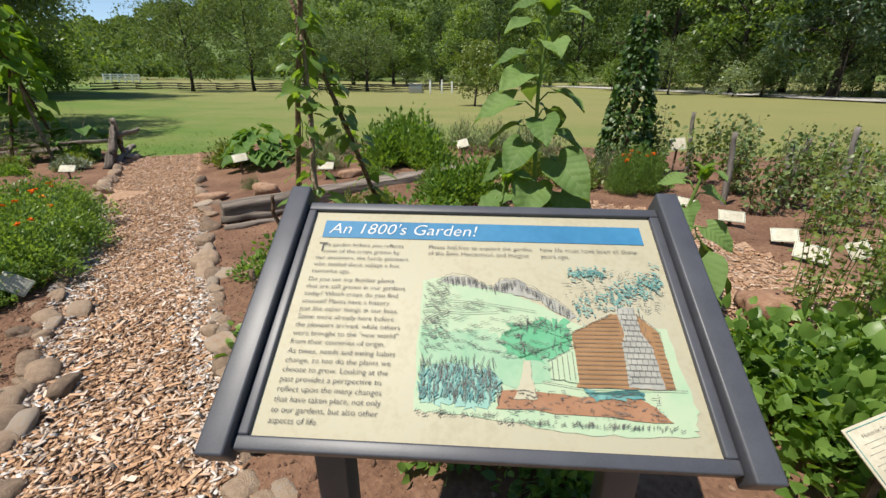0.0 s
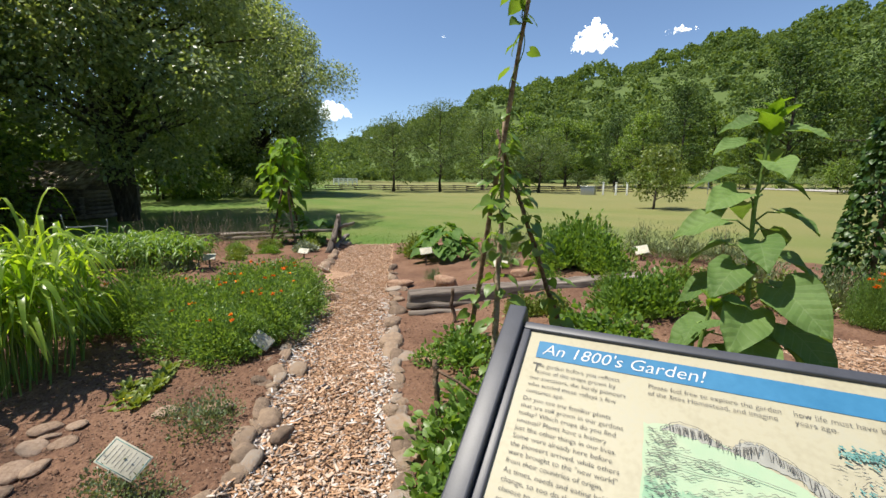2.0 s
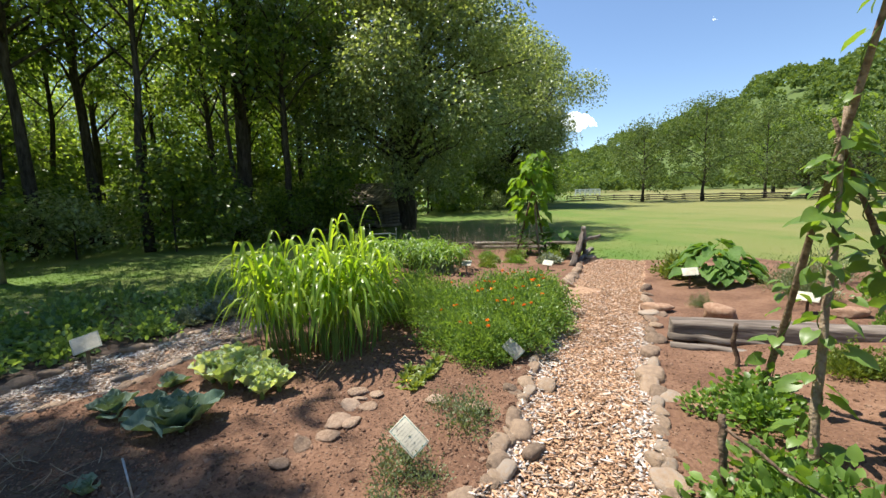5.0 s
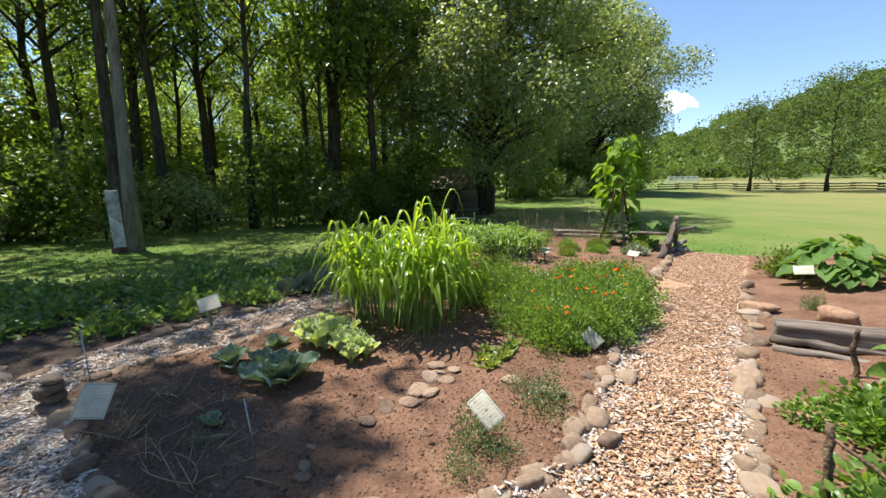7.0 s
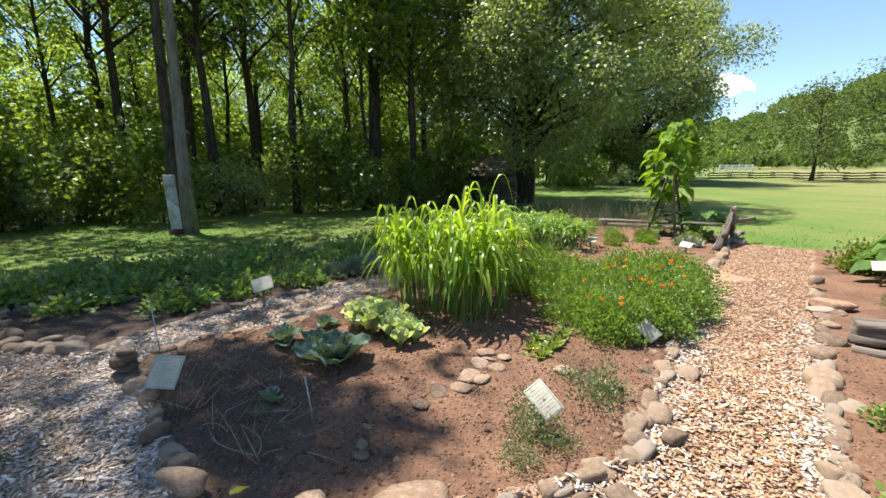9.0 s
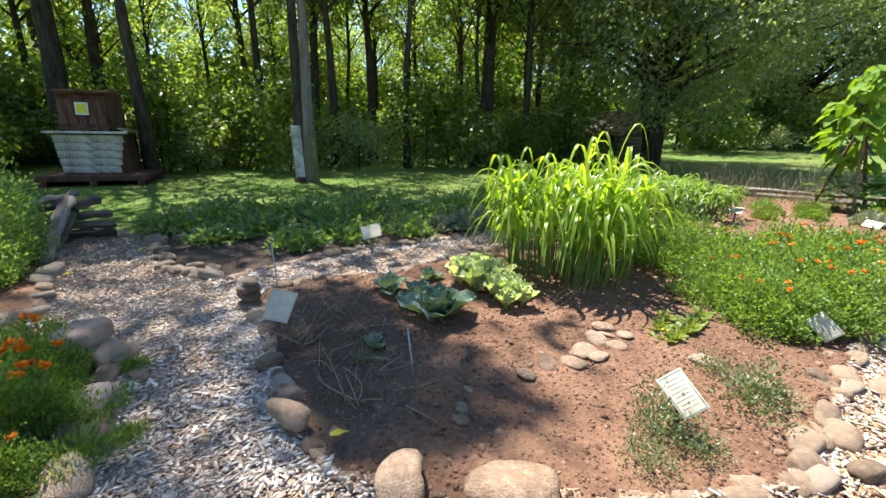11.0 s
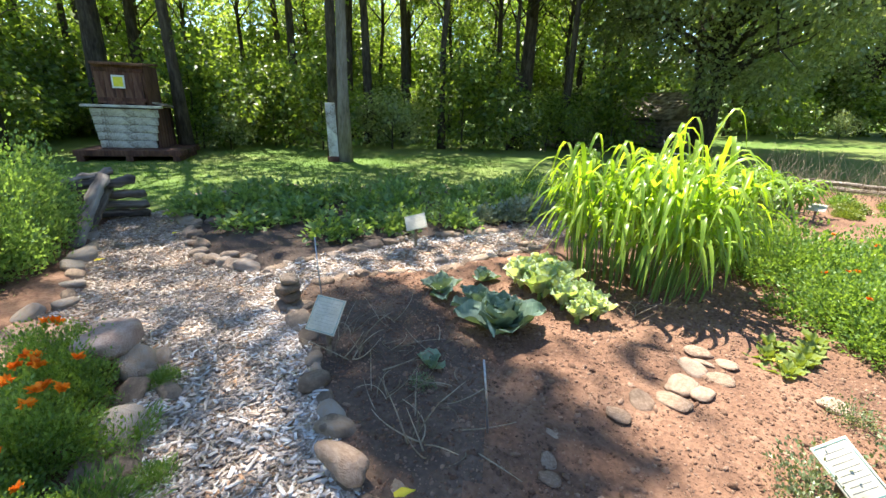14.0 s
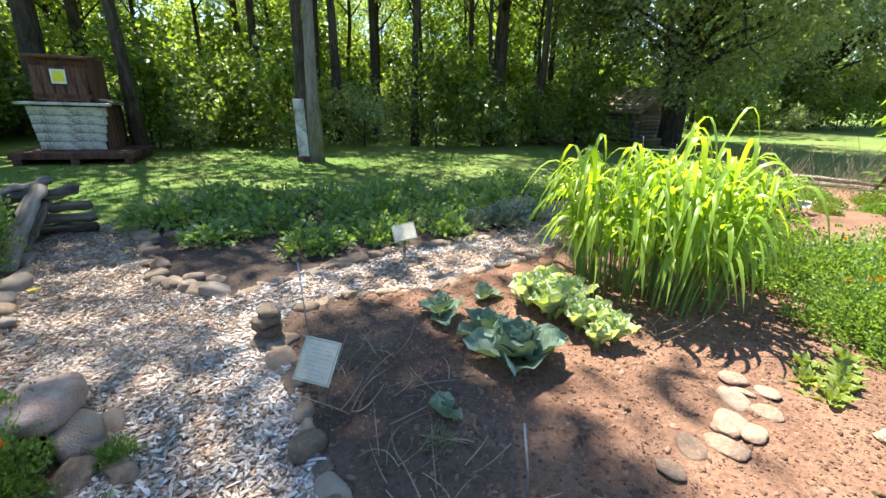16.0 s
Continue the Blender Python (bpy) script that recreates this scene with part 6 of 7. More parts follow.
pot = [bush_mesh(520 + i, 0.36, 0.3, 470, 0.07, LEAF, M["l_potato"], 9, 0.25) for i in range(3)]
r = np.random.default_rng(8)
n = 0
for i in range(900):
    x, y = r.uniform(-11, -4.2), r.uniform(-5.5, 1.6)
    near_corner = (x + 4.55) ** 2 + (y + 3.2) ** 2 < 0.8
    if n < 58 and inside(BED_POTATO, [x - 0.28, x + 0.28, x, x], [y, y, y - 0.28, y + 0.28]).all() and not near_corner and all((x - p) ** 2 + (y - q) ** 2 > 0.25 for p, q in placed[-n:] if n):
        placed.append((x, y))
        bush("potato_plant", "leafy dark green potato plant in the shaded bed", pot[n % 3], x, y, r.uniform(0, 360), r.uniform(0.75, 1.2), r.uniform(0.6, 1.25), group="potato plants", category="potato plant")
        n += 1
sage = bush_mesh(530, 0.35, 0.3, 1600, 0.07, KITE, M["l_sage"], 10)
for x, y, s in ((-6.9, -0.35, 0.9), (-7.3, -0.05, 0.9), (-6.7, -0.75, 0.7), (-8.3, 3.9, 0.8), (-8.1, 6.7, 0.8)):
    bush("sage_bush", "silvery blue-green herb bush at the path's edge", sage, x, y, x * 50, s, group="silvery herbs", category="herb")
dill = [bush_mesh(540 + i, 0.55, 1.15, 12000, 0.042, KITE, M["l_dill"], 26, 0.9, thin=0.45) for i in range(2)]
for i, (x, y, s) in enumerate(((-4.15, -5.2, 0.95), (-3.75, -4.85, 0.8), (-4.6, -5.55, 0.85), (-4.0, -5.8, 1.05), (-3.3, -4.75, 0.75), (-3.5, -5.5, 1.05), (-5.1, -5.95, 0.7), (-2.9, -4.6, 0.6))):
    bush("dill_plant", "tall feathery blue-green dill", dill[i % 2], x, y, i * 71, s, s * (1.0 if i < 4 else 0.85), "dill plants", "dill")
fine = bush_mesh(545, 0.17, 0.26, 620, 0.02, KITE, M["l_herb"], 5, 0.8)
for i, (x, y, s) in enumerate(((-2.35, 0.62, 0.9), (-2.5, 0.72, 1.0), (-2.62, 1.25, 1.2), (-2.75, 1.4, 1.0), (-2.25, 0.78, 0.8), (-3.0, 1.25, 0.7), (-2.15, 0.5, 0.8), (-2.9, -1.0, 0.5))):
    bush("herb_seedling", "thin feathery grey-green herb in bare soil", fine, x, y, i * 40, s, group="thin herbs", category="herb")
herb = [bush_mesh(550 + i, 0.42, 0.5, 2600, 0.06, (KITE, NARROW, KITE)[i], M[m_], 20, 0.7, stemm=s_) for i, (m_, s_) in enumerate((("l_weed", "stem"), ("l_herb", "brownstem"), ("l_bean", "stem")))]
for i, (x, y, s, k) in enumerate(((-5.35, 7.55, 0.9, 0), (-3.75, 5.75, 0.4, 1), (-2.95, 6.7, 0.85, 1), (-3.3, 7.1, 0.8, 1), (-2.0, 7.0, 1.15, 2), (-1.6, 7.3, 1.4, 2), (-1.2, 6.9, 1.0, 2), (-1.9, 7.8, 1.25, 2), (-0.9, 9.3, 1.1, 1), (-0.2, 9.0, 1.1, 1), (0.5, 9.2, 1.1, 1), (-1.7, 9.2, 1.1, 1), (-2.5, 9.2, 1.0, 1), (-0.6, 4.75, 0.8, 2), (-0.3, 5.0, 0.9, 2), (-0.75, 5.1, 0.6, 2), (-1.65, 4.35, 0.5, 0), (-1.35, 4.5, 0.5, 0), (1.0, 5.9, 0.8, 0), (1.5, 6.4, 0.9, 1), (1.9, 6.0, 0.8, 2), (0.4, 6.6, 0.8, 0), (0.8, 7.4, 1.0, 1), (-3.3, 8.2, 0.9, 1), (-1.0, 5.9, 0.4, 0), (-1.8, 5.75, 0.45, 2), (-0.1, 6.8, 0.6, 0))):
    bush("herb_bush", ("yellow-green feathery herb bush", "grey-green herb bush with brown seed heads", "fresh green herb bush")[k], herb[k], x, y, i * 57, s, s * (1.0, 1.1, 1.15)[k], "herb bushes of the raised bed", "herb")


def stalky_mesh(seed, rad, height, stems, per, size, shape, leafm, stemm="brownstem", r0=0.005):
    """Upright wavering stems with leaves all along them."""
    global rng
    keep, rng = rng, np.random.default_rng(seed)
    st, P, W = [], [], []
    for i in range(stems):
        a_, f = rng.uniform(0, 6.28), math.sqrt(rng.random())
        h = height * rng.uniform(0.6, 1.1)
        root = np.array([math.cos(a_), math.sin(a_), 0]) * rad * f * 0.55
        top = root * 1.9 + np.array([0, 0, h]) + rng.normal(0, 0.05, 3)
        u = np.linspace(0, 1, 7)[:, None]
        C = root * (1 - u) + top * u + rng.normal(0, 0.018, (7, 3)) * u
        C[0, 2] = -0.03
        st.append(tube(C, np.linspace(r0, r0 * 0.35, 7), 5))
        v = rng.uniform(0.12, 1.0, per)
        c = np.stack([np.interp(v, u[:, 0], C[:, k]) for k in range(3)], 1)
        w = rng.normal(size=(per, 3)) * np.array([1, 1, 0.6])
        w /= np.linalg.norm(w, axis=1)[:, None]
        P.append(c + w * rng.uniform(0.0, 0.1, (per, 1)))
        W.append(w + np.array([0, 0, -0.2]))
    P, W = np.concatenate(P), np.concatenate(W)
    V, F = strew(shape, leaf_turns(len(P), W, 0.5), size * rng.uniform(0.5, 1.3, len(P)), P)
    rng = keep
    return mesh("foliage", V, F, leafm), mesh("stems", *join(st), M[stemm], True)


toms = [stalky_mesh(560 + i, 0.3, 0.95, 10, 44, 0.06, LEAF, M["l_tomato"]) for i in range(2)]
for i, (x, y, s) in enumerate(((2.9, 4.9, 0.9), (3.3, 5.3, 0.9), (3.05, 5.9, 1.0), (2.7, 6.4, 1.05), (3.7, 5.9, 0.9), (2.4, 7.0, 1.1), (4.2, 6.1, 0.9), (3.4, 6.8, 1.0), (3.5, 4.6, 0.85), (4.1, 5.1, 0.8), (2.0, 7.6, 1.0), (4.8, 6.6, 0.8), (3.0, 4.3, 0.7), (4.6, 5.6, 0.8))):
    bush("tomato_plant", "straggly pale tomato plant tied to stakes", toms[i % 2], x, y, i * 47, s * 0.95, s * 1.05, "tomato plants", "tomato plant")
tall = stalky_mesh(565, 0.32, 1.2, 15, 48, 0.045, KITE, M["l_weed"], "stem", 0.004)
for i, (x, y, s) in enumerate(((1.95, 2.55, 0.85), (2.3, 2.5, 0.8), (2.1, 2.2, 0.75), (2.6, 2.7, 0.8))):
    bush("tall_herb", "tall thin herb with tiny white blossom", tall, x, y, i * 60, s, group="tall herbs", category="herb")
for i, (x, y) in enumerate(((1.55, 5.6), (1.9, 5.75), (1.75, 6.0))):
    e = bush("marigold_bush", "upright marigold with orange-red flowers", mari[1], x, y, i * 90, 0.36, 1.0, "upright marigolds", "marigold")
    for k in range(5):
        a_, f = r.uniform(0, 6.28), r.uniform(0, 0.8)
        part("flower", BLOOM[k % 3], e, pose(0.5 * f * math.cos(a_), 0.5 * f * math.sin(a_), 0.5 * math.sqrt(1 - f * f) + 0.03) @ Matrix.Diagonal((0.09, 0.09, 0.04, 1)))
e = thing("hop_column", "tall dark column of climbing hop leaves", "climbing vine", spot(1.85, 6.9))
rr = np.random.default_rng(31)
pole(470, (0, 0, -0.1), (0.02, 0, 2.3), 0.035, 0.02, e)
N = 3200
z_ = rr.random(N) ** 1.2 * 2.25
a_ = rr.uniform(0, 6.28, N)
k_ = (0.42 - 0.13 * z_) * (0.7 + 0.4 * rr.random(N))
Pp = np.stack([np.cos(a_) * k_, np.sin(a_) * k_, z_], 1)
wy = np.stack([np.cos(a_), np.sin(a_), -1.0 + 0 * a_], 1) + rr.normal(0, 0.3, (N, 3))
part("foliage", mesh("foliage", *strew(LEAF, leaf_turns(N, wy, 0.3), 0.075 * rr.uniform(0.6, 1.3, N), Pp), M["l_vine"]), e)

# dry stalks and weeds


def straws(seed, n, spread, L, rad, upward, curl=0.5):
    rr = np.random.default_rng(seed)
    out = []
    for i in range(n):
        a_ = rr.uniform(0, 6.28)
        p = np.array([rr.normal(0, spread), rr.normal(0, spread), 0.01])
        d = np.array([math.cos(a_), math.sin(a_), upward * rr.uniform(0.3, 1.3)])
        l = L * rr.uniform(0.5, 1.2)
        mid = p + d * l * 0.5 + rr.normal(0, curl * 0.12 * l, 3) + [0, 0, 0.05 * l]
        end = p + d * l + rr.normal(0, curl * 0.2 * l, 3)
        end[2], mid[2] = max(end[2], 0.012), max(mid[2], 0.02)
        mid = mid + np.array([-d[1], d[0], 0.0]) * l * rr.normal(0, 0.22 * curl)
        u = np.linspace(0, 1, 8)[:, None]
        C = p * (1 - u) ** 2 + 2 * mid * u * (1 - u) + end * u ** 2
        C[:, 2] = np.maximum(C[:, 2], 0.01)
        out.append(tube(C, np.linspace(rad, rad * 0.4, 8), 5))
    return mesh("straw", *join(out), M["straw"], True)


strawm = [straws(700, 7, 0.05, 0.2, 0.003, 0.8, 1.2), straws(701, 3, 0.1, 0.27, 0.0042, 0.06, 0.9), straws(702, 9, 0.03, 0.2, 0.0048, 1.2, 1.4)]
for i, (x, y, k) in enumerate(((-3.35, -1.6, 0), (-3.1, -1.45, 2), (-3.0, -1.15, 1), (-2.75, -0.95, 1), (-3.25, -1.25, 0), (-2.9, -0.75, 1), (-3.55, -1.35, 0), (-2.55, -0.7, 1), (-2.5, -0.95, 2), (-3.3, -1.0, 1), (-4.05, 0.45, 0), (-2.75, -1.2, 0))):
    thing("onion_stalks", "dry straw-coloured onion stalks lying on soil", "dry stalks", spot(x, y, i * 67, 0.03), "dry stalks", kind="stuff", data=strawm[k])
weedm = straws(710, 44, 0.3, 0.34, 0.0035, 2.6, 1.1)
for i, (x, y, s) in enumerate(((-11.0, 5.6, 1.0), (-11.3, 6.4, 1.1), (-10.9, 7.2, 1.0), (-10.6, 6.2, 0.9), (-10.1, 8.0, 1.0), (-11.5, 5.0, 1.0), (-10.4, 7.6, 0.8), (-11.4, 4.3, 0.9), (-10.9, 4.9, 0.8), (-10.2, 6.9, 0.9), (-9.8, 7.3, 0.8), (-11.1, 8.0, 1.1), (-10.6, 5.3, 0.8))):
    thing("dry_weeds", "dry brown seeding weeds at the garden's back", "dry weeds", spot(x, y, i * 50) @ Matrix.Scale(s, 4), "dry weeds", kind="stuff", data=weedm)
for i, (x, y, s) in enumerate(((-9.0, 5.6, 0.6), (-8.6, 6.1, 0.6), (-8.5, 5.2, 0.5), (-9.6, 5.9, 0.6), (-9.3, 6.6, 0.7), (-8.8, 7.5, 0.9), (-8.5, 7.2, 0.7))):
    bush("herb_bush", "low green crop in the far bed", herb[2 if i % 2 else 0], x, y, i * 83, s, s * 0.7, "low crops of the far bed", "herb")
e = thing("squash_plant", "leafy squash beside the rail fence", "squash", spot(-8.75, 7.75))
for i in range(16):
    a_, f = rr.uniform(0, 6.28), math.sqrt(rr.random())
    part("leaf", SQ[i % 3], e, leaf_pose((0.35 * f * math.cos(a_), 0.35 * f * math.sin(a_), 0.2 + 0.5 * rr.random()), (math.cos(a_), math.sin(a_), -0.2), (0, 0, 1), rr.uniform(0.2, 0.32), 0))
fr_ = thing("metal_trellis", "small pale metal trellis standing behind the grain", "trellis", spot(-11.9, 3.75))
for p, q in (((-0.05, -0.28, -0.05), (0.0, -0.42, 0.95)), ((0.05, 0.34, -0.05), (0.0, 0.4, 0.8)), ((0.0, -0.38, 0.66), (0.0, 0.4, 0.62)), ((0.0, -0.34, 0.36), (0.02, 0.37, 0.34))):
    pole(480 + int(q[2] * 10), p, q, 0.014, 0.012, fr_, "wire", "bar")
for x, y, h in ((-3.6, -1.85, 0.62), (-2.62, -0.62, 0.42)):
    w_ = thing("wire_stake", "thin grey wire stake", "stake", spot(x, y), "wire stakes")
    part("wire", mesh("wire", *tube([[0, 0, -0.05], [0.01, -0.02, h * 0.5], [-0.02, -0.05, h]], 0.005, 6), M["wire"], True), w_)
leaf_y = big_leaf(900, 0.4, 0, 0.2, 0.1, 0.05, 0, M["yellowflower"], 6, 2)
for x, y, t in ((-2.18, -0.98, 30), (-4.1, -4.25, 80), (-3.5, 1.15, 10), (-5.0, -4.2, 100)):
    thing("fallen_leaf", "fallen yellow leaf on the ground", "leaf", pose(x, y, gz(x, y) + 0.07, 0, 10, t) @ Matrix.Scale(0.09, 4), "fallen leaves", data=leaf_y)

# ---- whitewashed oven ----
oven = thing("outdoor_oven", "whitewashed plank oven with a dark red board hood", "outdoor oven", pose(-10.95, -9.98, 0, 0, 0, 24))
# local x faces the garden, y runs along the front
for i in range(6):
    part("platform_board", bevel_box("platform_board", 0.3, 2.25, 0.14, M["oxblood"], 0.015, 0.01, 2, 5), oven, pose(0.75 - 0.31 * i, 0.1, 0.19, 0, 0, 0.5 * (i % 3)))
for y in (-0.9, 0.1, 1.1):
    part("sleeper", bevel_box("sleeper", 1.7, 0.16, 0.14, M["oxblood"], 0.015, 0.01, 2), oven, pose(0.05, y, 0.06))
# black blocks behind the boards paint the oven's dark inside
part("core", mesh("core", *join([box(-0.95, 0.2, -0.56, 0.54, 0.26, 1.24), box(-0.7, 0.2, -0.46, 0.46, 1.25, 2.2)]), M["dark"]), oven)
for i in range(5):
    w = 1.22 + 0.05 * i
    pl = part("plank", bevel_box("plank", 0.05, w, 0.183, M["whitewash"], 0.008, 0.006, 2, 6), oven, pose(0.30 + 0.03 * i, 0.02 * i - 0.05, 0.36 + 0.19 * i, 0, 9, 0.6 * (i % 2)), "peeling whitewashed plank")
part("ledge", bevel_box("ledge", 0.22, 1.66, 0.06, M["whitewash"], 0.01, 0.006, 2, 5), oven, pose(0.44, 0.0, 1.27))
for i in range(6):
    part("side_board", bevel_box("side_board", 0.21, 0.05, 1.0, M["oxblood"], 0.008, 0.006, 2, 4), oven, pose(0.2 - 0.22 * i, 0.62, 0.75))
    part("side_board", bevel_box("side_board", 0.21, 0.05, 1.0, M["oxblood"], 0.008, 0.006, 2, 4), oven, pose(0.2 - 0.22 * i, -0.64, 0.75))
for i in range(5):
    part("hood_board", bevel_box("hood_board", 0.045, 0.192, 1.0 - 0.06 * abs(i - 1.6) % 0.13, M["oxblood"], 0.006, 0.006, 2, 4), oven, pose(0.26, -0.42 + 0.197 * i, 1.78, 0, -7, 0))
for z in (1.42, 2.1):
    part("batten", bevel_box("batten", 0.05, 1.02, 0.09, M["oxblood"], 0.006, 0.004, 2, 4), oven, pose(0.31 - 0.1 * (z - 1.4), 0, z))
for s in (-1, 1):
    part("hood_side", bevel_box("hood_side", 1.0, 0.05, 0.95, M["oxblood"], 0.006, 0.006, 2), oven, pose(-0.28, s * 0.51 - 0.026, 1.76))
for i in range(4):
    part("shingle_board", bevel_box("shingle_board", 0.5, 0.2, 0.03, M["greywood"], 0.005, 0.004, 2), oven, pose(0.0 - 0.3 * i, 0.68, 1.34 - 0.02 * i, -22, 0, 0))
part("roof", bevel_box("roof", 1.2, 1.08, 0.06, M["oxblood"], 0.01, 0.006, 2), oven, pose(-0.25, 0, 2.27, 0, 4, 0))
nt_ = part("notice", bevel_box("notice", 0.012, 0.27, 0.3, M["white"], 0.003), oven, pose(0.33, -0.02, 1.83, 0, -7, 0), "white-framed yellow notice")
part("notice_face", bevel_box("notice_face", 0.006, 0.2, 0.22, M["yellow"], 0.001), nt_, pose(0.009, 0, 0), "bright yellow face")

# board against the tree
bd = thing("old_board", "peeling white board leaning against a tree trunk", "board", pose(-12.1, -5.12, 0.0, 0, -5, 24))
part("board", bevel_box("board", 0.05, 0.26, 1.45, M["whitewash"], 0.006, 0.012, 2, 8), bd, pose(0, 0, 0.82, 2, 0, 0))
part("foot", bevel_box("foot", 0.07, 0.3, 0.16, M["oxblood"], 0.01, 0.01, 2), bd, pose(0, 0, 0.06))

# ---- log cabin ----
cab = thing("log_cabin", "small old log cabin with a shake roof at the wood's edge", "cabin", spot(-22.1, 7.85, 35) @ Matrix.Scale(0.76, 4))
# local x faces the garden
W_, D_, H_ = 4.0, 4.4, 1.8
logm = {L: rail(90 + int(L * 10), L, 0.13, M["log"], 1.0, 0.02, 8, 0.95) for L in (W_ + 0.4, D_ + 0.4, 1.0, 2.6)}
# black block behind logs and doorway paints the unlit room
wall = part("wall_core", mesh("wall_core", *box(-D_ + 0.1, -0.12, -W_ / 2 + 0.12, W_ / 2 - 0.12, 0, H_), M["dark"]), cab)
for i in range(8):
    z = 0.13 + 0.225 * i
    if 0 < i < 7:
        part("log", logm[2.6], cab, pose(0, -W_ / 2 + 1.1, z, 0, 0, 90))
        part("log", logm[1.0], cab, pose(0, W_ / 2 - 0.3, z, 0, 0, 90))
    else:
        part("log", logm[W_ + 0.4], cab, pose(0, 0, z, 0, 0, 90))
    for y in (-W_ / 2, W_ / 2):
        part("log", logm[D_ + 0.4], cab, pose(-D_ / 2, y, z + 0.1))
fr = part("door_frame", bevel_box("door_frame", 0.16, 0.12, 1.6, M["greywood"], 0.01), cab, pose(0.02, 0.2, 0.92))
part("door_frame", bevel_box("door_frame", 0.16, 0.12, 1.6, M["greywood"], 0.01), cab, pose(0.02, 1.3, 0.92))
part("door", bevel_box("door", 0.06, 0.95, 1.7, M["greywood"], 0.01), cab, pose(0.35, 1.5, 1.02, 0, 0, -50), "weathered plank door standing open")
part("gable", mesh("gable", [(0.02, -W_ / 2, H_), (0.02, W_ / 2, H_), (0.02, 0, H_ + 1.3), (-0.1, -W_ / 2, H_), (-0.1, W_ / 2, H_), (-0.1, 0, H_ + 1.3)], [np.array([[0, 1, 2], [5, 4, 3]]), np.array([[0, 3, 4, 1], [1, 4, 5, 2], [2, 5, 3, 0]])], M["greywood"]), cab)
shk = bevel_box("shake", 0.5, 0.2, 0.025, M["shake"], 0.004, 0.003, 1)
slope = math.degrees(math.atan2(1.3, W_ / 2))
for s in (-1, 1):
    for j in range(8):
        for i in range(22):
            u = (j + 0.5) / 8
            y = s * (W_ / 2 + 0.25) * (1 - u)
            z = H_ - 0.12 + 1.46 * u + 0.03
            part("shake", shk, cab, pose(0.4 - i * 0.225, y, z, -s * (slope - 4), 0, 90 * 0) @ pose(0, 0, 0, 0, 0, 90))
    part("roof_deck", bevel_box("roof_deck", 5.0, (W_ / 2 + 0.3) / math.cos(radians(slope)), 0.05, M["greywood"], 0.01), cab, pose(-2.0, s * (W_ / 4 + 0.08), H_ + 0.58, -s * slope, 0, 0))

# ---- far meadow things ----
for i, a in enumerate((-8.9, -7.6, -10.4)):
    x, y = polar(a, 46)
    g = thing("gate_post", "white painted wooden gate post by the road", "gate post", spot(x, y), "gate posts")
    part("post", bevel_box("post", 0.16, 0.16, 1.3, M["white"], 0.01), g, pose(0, 0, 0.6))
    part("cap", bevel_box("cap", 0.22, 0.22, 0.06, M["white"], 0.01), g, pose(0, 0, 1.27))
x, y = polar(-12.2, 46)
ub = thing("utility_box", "small grey metal box on the meadow", "utility box", spot(x, y))
part("body", bevel_box("body", 1.4, 0.8, 0.85, M["wire"], 0.03), ub, pose(0, 0, 0.42))
part("lid", bevel_box("lid", 1.5, 0.9, 0.08, M["wire"], 0.02), ub, pose(0, 0, 0.88))
x, y = polar(1.0, 52)
st_ = thing("road_sign", "red road sign on a post beside the road", "road sign", spot(x, y, 0))
bm = bmesh.new()
bmesh.ops.create_cone(bm, cap_ends=True, segments=8, radius1=0.3, radius2=0.3, depth=0.03)
part("plate", from_bm("plate", bm, M["red_sign"]), st_, pose(0, -0.05, 1.7, 90, 22.5, 0))
part("post", bevel_box("post", 0.07, 0.07, 2.1, M["wire"], 0.005), st_, pose(0, 0, 1.0))
wf = thing("white_fence", "low white board fence beyond the meadow", "fence")
for i in range(6):
    a = -46 + i * 0.6
    x, y = polar(a, 85)
    part("post", bevel_box("post", 0.15, 0.15, 1.3, M["white"], 0.01), wf, pose(x, y, gz(x, y) + 0.6))
    if i < 5:
        x1, y1 = polar(a + 0.6, 85)
        for h in (0.5, 0.85, 1.15):
            part("board", bevel_box("board", math.hypot(x1 - x, y1 - y) - 0.02, 0.04, 0.18, M["white"], 0.004), wf, between((x, y - 0.1, gz(x, y) + h), (x1, y1 - 0.1, gz(x1, y1) + h)))

# ---- wood chips and clods ----


def sample(test, n, boxes, seed):
    rr = np.random.default_rng(seed)
    out = []
    for (x0, x1, y0, y1), share in boxes:
        k = int(n * share)
        x, y = rr.uniform(x0, x1, k * 6), rr.uniform(y0, y1, k * 6)
        ok = test(x, y)
        out.append(np.stack([x[ok][:k], y[ok][:k]], 1))
    return np.concatenate(out)


def surface(P, lift):
    """Height of the sheet's corners nearest to the points, blended."""
    i = np.clip(np.searchsorted(GX, P[:, 0]) - 1, 0, len(GX) - 2)
    j = np.clip(np.searchsorted(GY, P[:, 1]) - 1, 0, len(GY) - 2)
    u, v = (P[:, 0] - GX[i]) / (GX[i + 1] - GX[i]), (P[:, 1] - GY[j]) / (GY[j + 1] - GY[j])
    return gzz[i, j] * (1 - u) * (1 - v) + gzz[i + 1, j] * u * (1 - v) + gzz[i, j + 1] * (1 - u) * v + gzz[i + 1, j + 1] * u * v + lift


cb = box(-0.5, 0.5, -0.5, 0.5, -0.5, 0.5)
CHIP = (cb[0] * np.array([1, 1, 1]) + np.array([[0.08 * (-1) ** i, 0.06 * (-1) ** (i // 2), 0] for i in range(8)]), cb[1])
CHIP[0][:, 2] += 0.7 * CHIP[0][:, 0] ** 2


